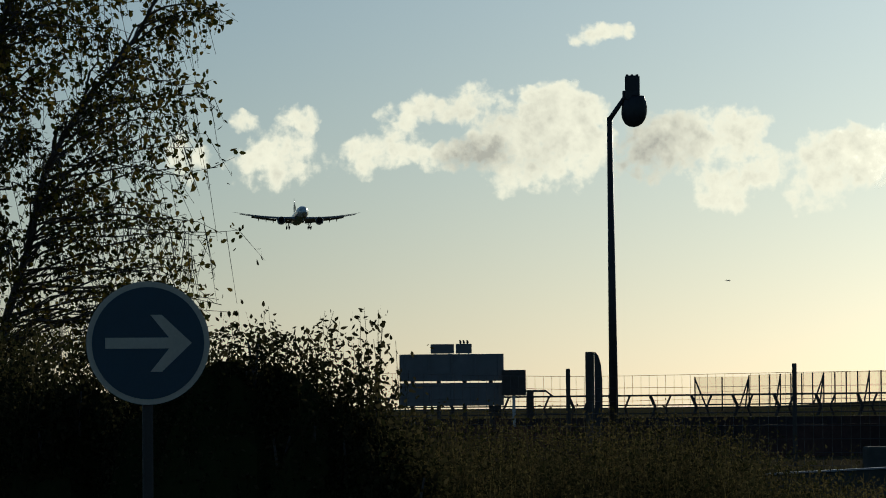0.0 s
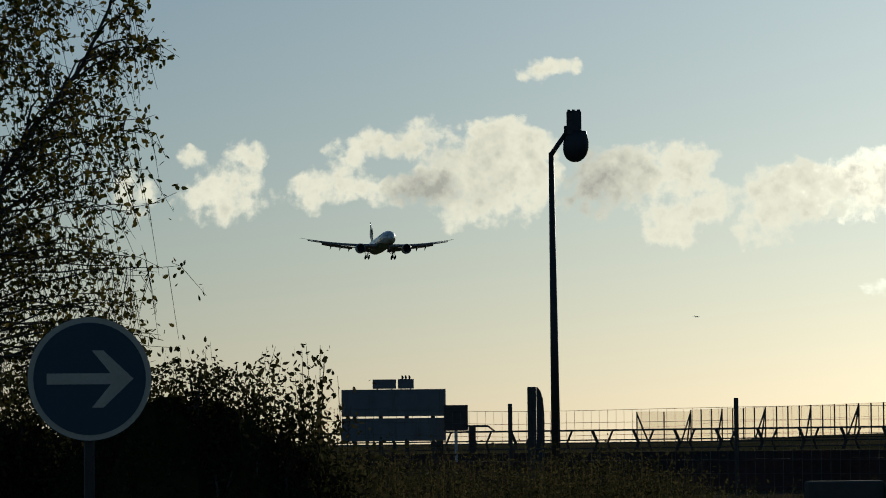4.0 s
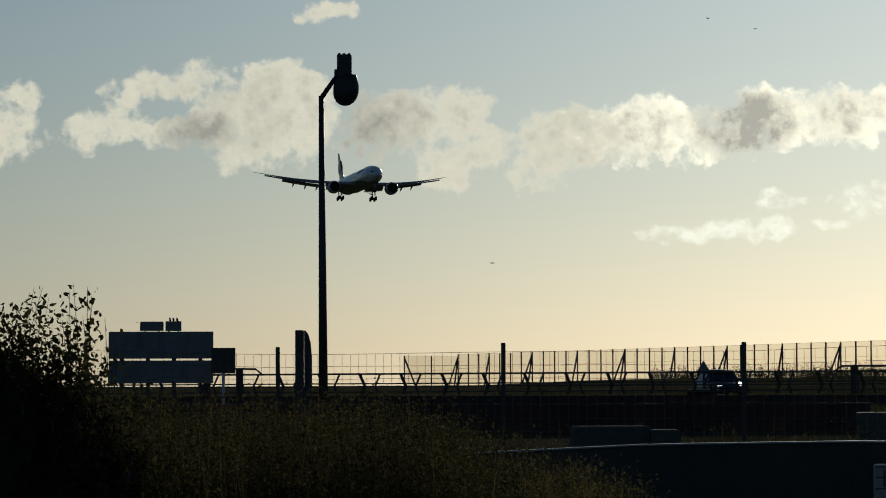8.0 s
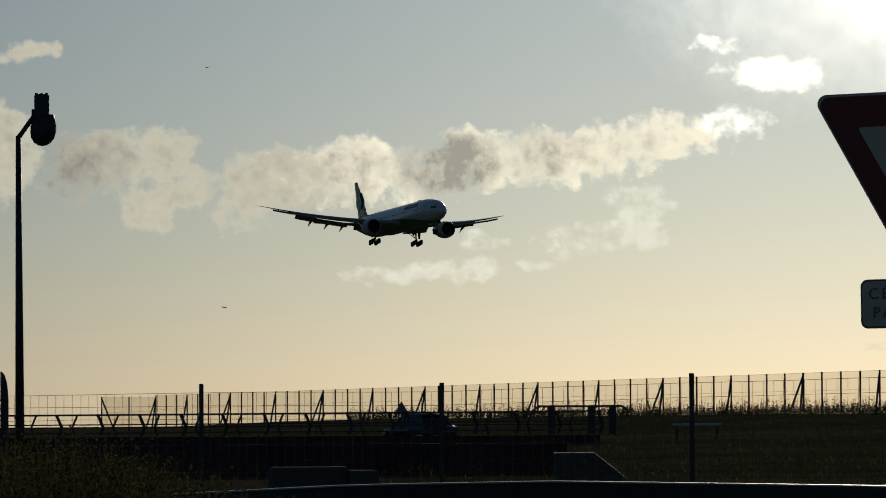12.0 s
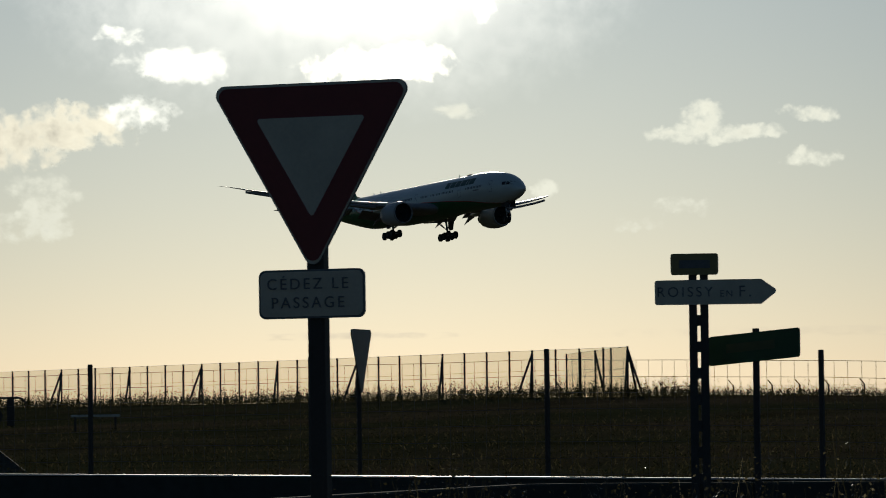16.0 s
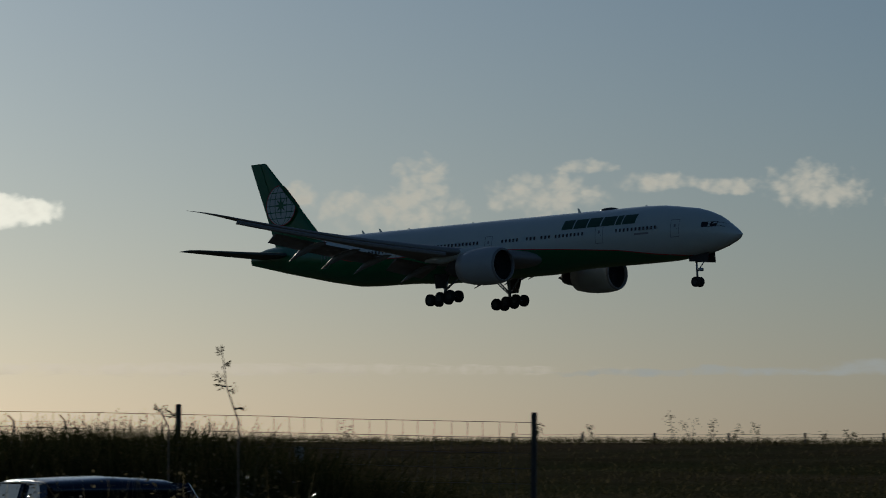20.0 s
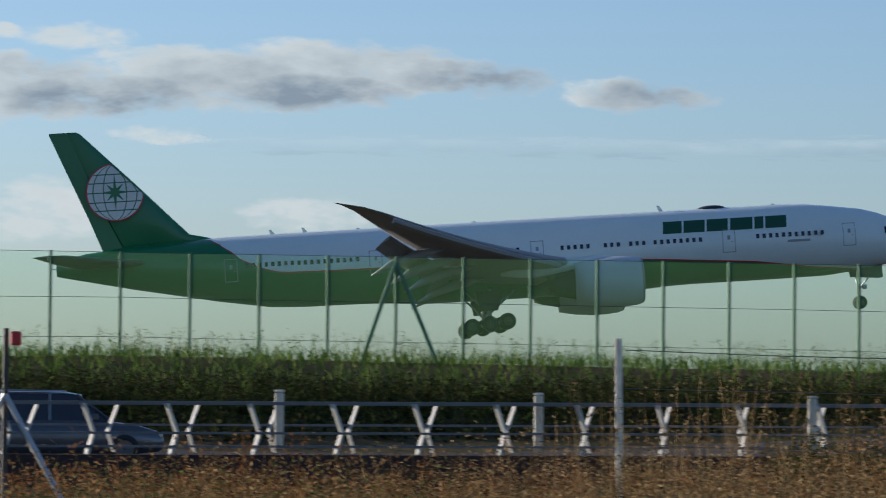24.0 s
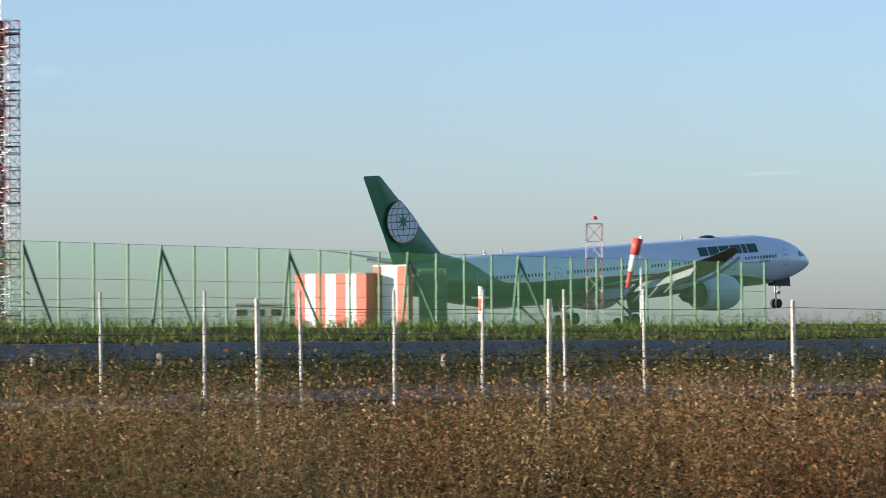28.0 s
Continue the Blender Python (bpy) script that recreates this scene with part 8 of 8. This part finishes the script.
cloud_bank("SUN", "dazzling lens-shaped cloud under the sun", [(-61.01, 5.08, 1.12, 0.29, 0), (-61.45, 5.02, 0.70, 0.24, 0), (-60.55, 5.14, 0.62, 0.27, 0)])
# glare under the sun, put into a strongly glowing cloud shape
cloud_bank("SUN", "dazzling cloud shape that stands in for glare below the sun", [(-61.60, 6.05, 1.30, 0.42, 0), (-62.60, 6.10, 0.50, 0.20, 0), (-59.49, 5.98, 0.18, 0.28, 0)])
cloud_bank("PUFF", "small bright cloud", [(-59.90, 4.38, 0.34, 0.15, 0), (-60.95, 3.04, 0.36, 0.15, 0), (-60.22, 3.19, 0.29, 0.13, 0), (-58.67, 3.23, 0.25, 0.16, 0)])
cloud_bank("PUFF", "scattered small clouds", [(-56.42, 4.01, 0.78, 0.20, 0), (-56.34, 4.29, 0.34, 0.23, 0), (-55.47, 4.02, 0.36, 0.13, 0), (-54.74, 4.29, 0.43, 0.13, 0), (-54.73, 3.63, 0.45, 0.16, 0)])
cloud_bank("WISP", "thin wisps of cloud", [(-56.57, 2.95, 0.50, 0.17, 0), (-57.29, 2.72, 0.44, 0.16, 0)])
cloud_bank("PUFF", "pair of small clouds", [(-52.30, 3.64, 0.43, 0.16, 0), (-50.74, 3.75, 0.58, 0.22, 0), (-50.97, 3.42, 0.55, 0.14, 0)])
cloud_bank("DUSK", "small evening clouds", [(-49.26, 3.85, 0.55, 0.24, 0), (-48.36, 3.24, 0.60, 0.24, 0), (-47.54, 3.35, 0.70, 0.28, 0), (-46.96, 3.40, 0.40, 0.20, 0)])
cloud_bank("DUSK", "small evening cloud", [(-47.83, 3.38, 1.19, 0.26, 0)])
cloud_bank("MID", "evening cloud puffs", [(-41.30, 3.95, 0.47, 0.32, 0), (-41.88, 3.41, 1.24, 0.34, 0), (-43.24, 3.66, 0.31, 0.19, 0)])
cloud_bank("MID", "row of evening clouds", [(-39.64, 3.62, 0.93, 0.34, 0), (-38.96, 4.04, 0.52, 0.12, 0), (-37.88, 3.81, 0.62, 0.18, 0), (-36.81, 3.77, 0.47, 0.13, 0), (-35.45, 3.76, 0.83, 0.41, 0)])
cloud_bank("MID", "low evening clouds", [(-34.11, 3.55, 0.67, 0.17, 0), (-33.04, 3.50, 0.93, 0.23, 0), (-32.26, 3.85, 0.57, 0.23, 0), (-31.37, 3.38, 0.24, 0.20, 0), (-29.39, 4.05, 0.26, 0.23, 0), (-28.16, 3.91, 0.52, 0.12, 0), (-28.94, 3.62, 0.73, 0.08, 0)])
cloud_bank("LAYER", "flat evening cloud", [(-22.98, 4.00, 0.91, 0.07, 0), (-21.46, 3.95, 1.20, 0.13, 0), (-21.99, 3.64, 0.58, 0.09, 0), (-20.76, 3.65, 1.16, 0.12, 0), (-19.78, 3.89, 0.83, 0.17, 0)])
cloud_bank("LAYER", "pale puff of cloud on the horizon", [(-30.22, 0.15, 0.17, 0.13, 0)])
cloud_bank("LAYER", "long flat layer of cloud with a grey base", [(-37.92, 1.03, 2.40, 0.07, 0), (-34.59, 1.08, 1.70, 0.12, 0), (-32.48, 1.17, 0.80, 0.15, 0), (-31.03, 0.99, 2.07, 0.10, 0.8), (-31.28, 1.18, 0.66, 0.13, 0), (-29.80, 1.18, 0.90, 0.13, 0), (-28.50, 1.18, 0.60, 0.12, 0), (-27.51, 0.98, 1.87, 0.10, 0.8), (-27.00, 1.16, 0.91, 0.10, 0), (-25.17, 1.17, 1.33, 0.11, 0)])
cloud_bank("LAYER", "flat layer of cloud low over the field", [(-23.2, 1.16, 1.40, 0.11, 0), (-24.03, 0.98, 2.40, 0.10, 0.8), (-20.8, 1.14, 1.50, 0.10, 0), (-19.6, 0.98, 2.40, 0.09, 0.7), (-18.0, 1.12, 1.60, 0.08, 0)])
cloud_bank("EAST", "scattered high clouds", [(-6.88, 5.70, 0.47, 0.18, 0), (-4.97, 5.58, 0.78, 0.29, 0), (-6.66, 5.07, 0.88, 0.22, 0), (-5.75, 5.21, 0.67, 0.25, 0), (-2.68, 5.10, 0.93, 0.22, 0), (-3.93, 5.15, 0.34, 0.13, 0), (-1.40, 3.63, 0.83, 0.15, 0)])
cloud_bank("EAST", "long grey-bottomed cloud bank", [(-7.72, 4.73, 1.09, 0.41, 0), (-6.65, 4.66, 0.98, 0.30, 0), (-8.04, 4.37, 0.47, 0.20, 0.52), (-7.70, 3.92, 1.19, 0.15, 0), (-5.48, 4.39, 0.93, 0.50, 0), (-5.03, 4.22, 1.29, 0.50, 0.11), (-3.92, 4.66, 0.57, 0.25, 0), (-3.58, 4.29, 1.40, 0.50, 0.34), (-2.41, 4.13, 1.50, 0.32, 0.71), (-1.92, 4.57, 0.98, 0.36, 0), (-1.09, 4.67, 0.78, 0.41, 0.11), (-0.34, 4.40, 1.40, 0.45, 0.34), (0.48, 4.82, 0.93, 0.34, 0), (0.91, 4.29, 1.40, 0.28, 0.75), (1.56, 4.67, 1.19, 0.45, 0.26), (2.56, 4.73, 1.19, 0.34, 0.26), (3.38, 4.57, 1.24, 0.27, 0.71)])
cloud_bank("EAST", "pale cloud low in the east", [(-5.28, 2.52, 0.83, 0.26, 0), (-3.05, 2.69, 0.88, 0.25, 0), (-2.05, 2.69, 0.47, 0.19, 0)])
cloud_bank("EAST", "flat-bottomed cloud", [(4.95, 4.33, 0.78, 0.26, 0), (5.70, 4.27, 0.98, 0.25, 0.6)])
cloud_bank("EAST", "pale cloud tops low in the sky", [(-3.30, 2.52, 1.09, 0.50, 0), (-2.40, 2.63, 0.62, 0.28, 0), (0.75, 2.53, 1.09, 0.30, 0)])
# thin flat layers low in the sky; the last two sheets paint sun glare
for az, el, w, h, thick in ((-52, 1.10, 12, 0.16, 0.12), (-44, 1.06, 11, 0.20, 0.28), (6, 3.55, 16, 0.32, 0.16), (16, 3.62, 18, 0.40, 0.2), (28, 3.75, 18, 0.40, 0.16), (46.97, 2.17, 1.08, 0.10, 0.15), (-61, 1.1, 3.0, 0.12, 0.3), (-61.3, 6.8, 9.0, 5.0, 0.5), (-60.8, 6.6, 4.6, 2.6, 0.8)):
    ob = cloud_sheet(SUN_GLARE if el > 6 else CLOUD_LAYER_WEST if az < -24 else CLOUD_LAYER_EAST, az - DRIFT * 20, el, w * 0.62, h * 0.62, "soft glowing sheet that paints the glare below the sun" if el > 6 else "thin flat layer of cloud low in the sky")
    ob.color = (thick, 0, 0, 1)


def cloud_pose(az, el, d):
    a, e = radians(az), radians(el)
    p = EYE + Vector((math.sin(a) * math.cos(e), math.cos(a) * math.cos(e), math.sin(e))) * d
    return pose(p.x, p.y, p.z, 0, 0, 90 - az)
# ---- what moves ----
def flight(x, y, z, pitch, crab, bank):
    """Nose place above the eye and attitude of the airliner."""
    return Matrix.Translation((x, y, 1.7 + z)) @ pose(0, 0, 0, 0, 0, crab) @ pose(0, 0, 0, bank) @ pose(0, 0, 0, 0, -pitch)


def motions():
    walk(airliner, [(t, flight(*r)) for t, *r in (
        (0.0, -1913.10, 361.26, 98.77, 2.28, -6.55, -0.34), (3.0, -1640.72, 355.47, 88.08, 2.34, -5.61, -0.58), (8.0, -1205.04, 346.21, 68.11, 1.90, -4.96, -1.02),
        (11.0, -953.82, 342.84, 55.83, 1.65, -3.09, -1.56), (11.5, -912.68, 342.41, 53.78, 1.67, -2.94, -1.65), (13.5, -750.20, 339.83, 46.13, 1.93, -2.66, -0.53),
        (17.0, -473.71, 335.69, 33.74, 2.20, -1.98, -0.66), (18.5, -357.44, 333.36, 28.22, 1.69, -1.82, -1.00), (19.3, -296.18, 332.30, 25.16, 1.87, -1.70, -0.53),
        (20.0, -242.64, 331.45, 22.59, 2.03, -1.53, -0.94), (20.5, -204.55, 330.43, 20.76, 2.19, -1.50, -1.28), (20.8, -181.77, 329.90, 19.70, 2.16, -1.47, -1.53),
        (21.1, -159.05, 329.19, 18.70, 2.14, -1.41, -1.71), (21.5, -128.80, 328.23, 17.31, 2.27, -1.25, -1.46), (23.5, 21.69, 322.93, 14.41, 3.90, -1.34, -0.65),
        (23.8, 43.55, 322.94, 13.74, 4.01, -0.95, -0.71), (24.1, 65.66, 322.54, 13.12, 4.25, -0.97, -0.85), (24.4, 87.64, 321.82, 12.52, 4.48, -0.76, -0.87),
        (24.7, 109.63, 321.10, 12.05, 4.46, -0.70, -0.67), (25.0, 131.46, 320.29, 11.62, 4.41, -0.60, -0.45), (25.3, 153.29, 320.16, 11.01, 4.29, -0.29, -0.33),
        (25.5, 167.88, 319.91, 10.63, 4.31, -0.22, -0.15), (25.8, 189.95, 320.34, 10.14, 4.15, -0.04, 0.33), (26.0, 204.90, 320.92, 9.99, 4.34, -0.03, 0.40),
        (26.3, 227.31, 321.79, 9.67, 4.29, 0.27, 0.61), (26.6, 249.32, 321.86, 9.37, 4.11, 0.46, 0.54), (27.0, 278.68, 321.86, 8.82, 4.01, 0.72, 0.48),
        (27.5, 315.00, 321.89, 8.80, 4.08, 1.39, 0.67), (28.0, 350.89, 321.22, 8.09, 3.57, 1.50, 0.65),
    )])
    for ob, az, el, d in clouds:
        walk(ob, [(0.0, cloud_pose(az, el, d)), (14.0, cloud_pose(az + DRIFT * 14, el, d)), (28.0, cloud_pose(az + DRIFT * 28, el, d))])

    # cars on the roads
    def on_road(az, heading, off=0.0):
        d = rim_far(az) * 0.735 + off
        p = polar(az, d)
        return pose(p.x, p.y, p.z + 0.06, 0, 0, heading)
    walk(suv, [(t, on_road(az, 5.0, -1.8)) for t, az in ((0.0, -23.8), (18.0, -23.6), (20.5, -22.4), (21.5, -17.4), (23.5, -5.4), (23.8, -3.6), (24.1, -1.9), (26.0, 9.5), (28.0, 19.0))])
    walk(grey_car, [(t, on_road(az, 197.0, 1.8)) for t, az in ((0.0, 57.0), (22.0, 46.5), (26.0, 33.0), (26.3, 31.9), (26.6, 30.9), (28.0, 26.0))])
    walk(blue_car, [(t, pose(x, y, ground_z(x, y) - 0.05, 0, 0, h)) for t, x, y, h in (
        (0.0, -44.4, 7.0, 84), (17.3, -44.4, 7.0, 84), (18.5, -42.5, 20.0, 72), (19.2, -38.0, 28.0, 20), (19.5, -33.5, 28.8, -15), (20.0, -25.0, 24.5, -27), (20.5, -15.2, 19.5, -28), (20.8, -11.7, 17.4, -30), (21.5, -2.0, 10.0, -42), (23.0, 12.0, -8.0, -52), (28.0, 60.0, -70.0, -52))])
    def on_bridge(az, heading, off):
        p = polar(az, 181.0 + off, 0.0)
        return pose(p.x, p.y, max(0.64, ground_z(p.x, p.y) + 0.03), 0, 0, heading)
    walk(west_car, [(t, on_bridge(az, h, off)) for t, az, h, off in ((0.0, -66.5, -10, 170.0), (5.5, -68.6, -8, 62.0), (8.0, -69.0, -4, 26.0), (9.0, -68.25, -4, 16.0), (10.0, -67.55, -10, 8.5), (10.5, -67.36, -70, 6.0), (11.0, -67.6, -140, 5.0), (11.5, -68.25, -166, 5.0), (13.5, -70.9, -166, 5.0), (28.0, -84.0, -166, 5.0))])
    # aircraft far off and birds
    def aloft(az, el, d, heading):
        a, e = radians(az), radians(el)
        return pose(math.sin(a) * d, math.cos(a) * d, 1.7 + math.tan(e) * d, 0, 0, heading)
    walk(high_jet, [(t, aloft(az, el, 1150.0, 8)) for t, az, el in ((0.0, -73.1, 1.82), (3.0, -72.8, 1.80), (8.0, -72.3, 1.77), (11.0, -71.9, 1.73), (13.5, -71.7, 1.70), (28.0, -70.2, 1.55))])
    walk(low_jet, [(t, aloft(az, el, 2600.0, 48)) for t, az, el in ((0.0, -57.0, 1.6), (17.0, -50.2, 0.46), (18.5, -49.6, 0.40), (19.3, -49.3, 0.35), (28.0, -46.2, 0.02))])
    for b, rows in zip(birds, (((0.0, -62.2, 5.0), (8.0, -68.44, 5.17), (11.0, -71.32, 5.15), (11.5, -71.69, 5.18), (28.0, -86.0, 6.4)), ((0.0, -62.6, 4.9), (8.0, -69.13, 5.33), (10.0, -71.4, 5.9), (28.0, -92.0, 8.0)))):
        walk(b, [(t, aloft(az, el, 470.0, 196)) for t, az, el in rows])


motions()
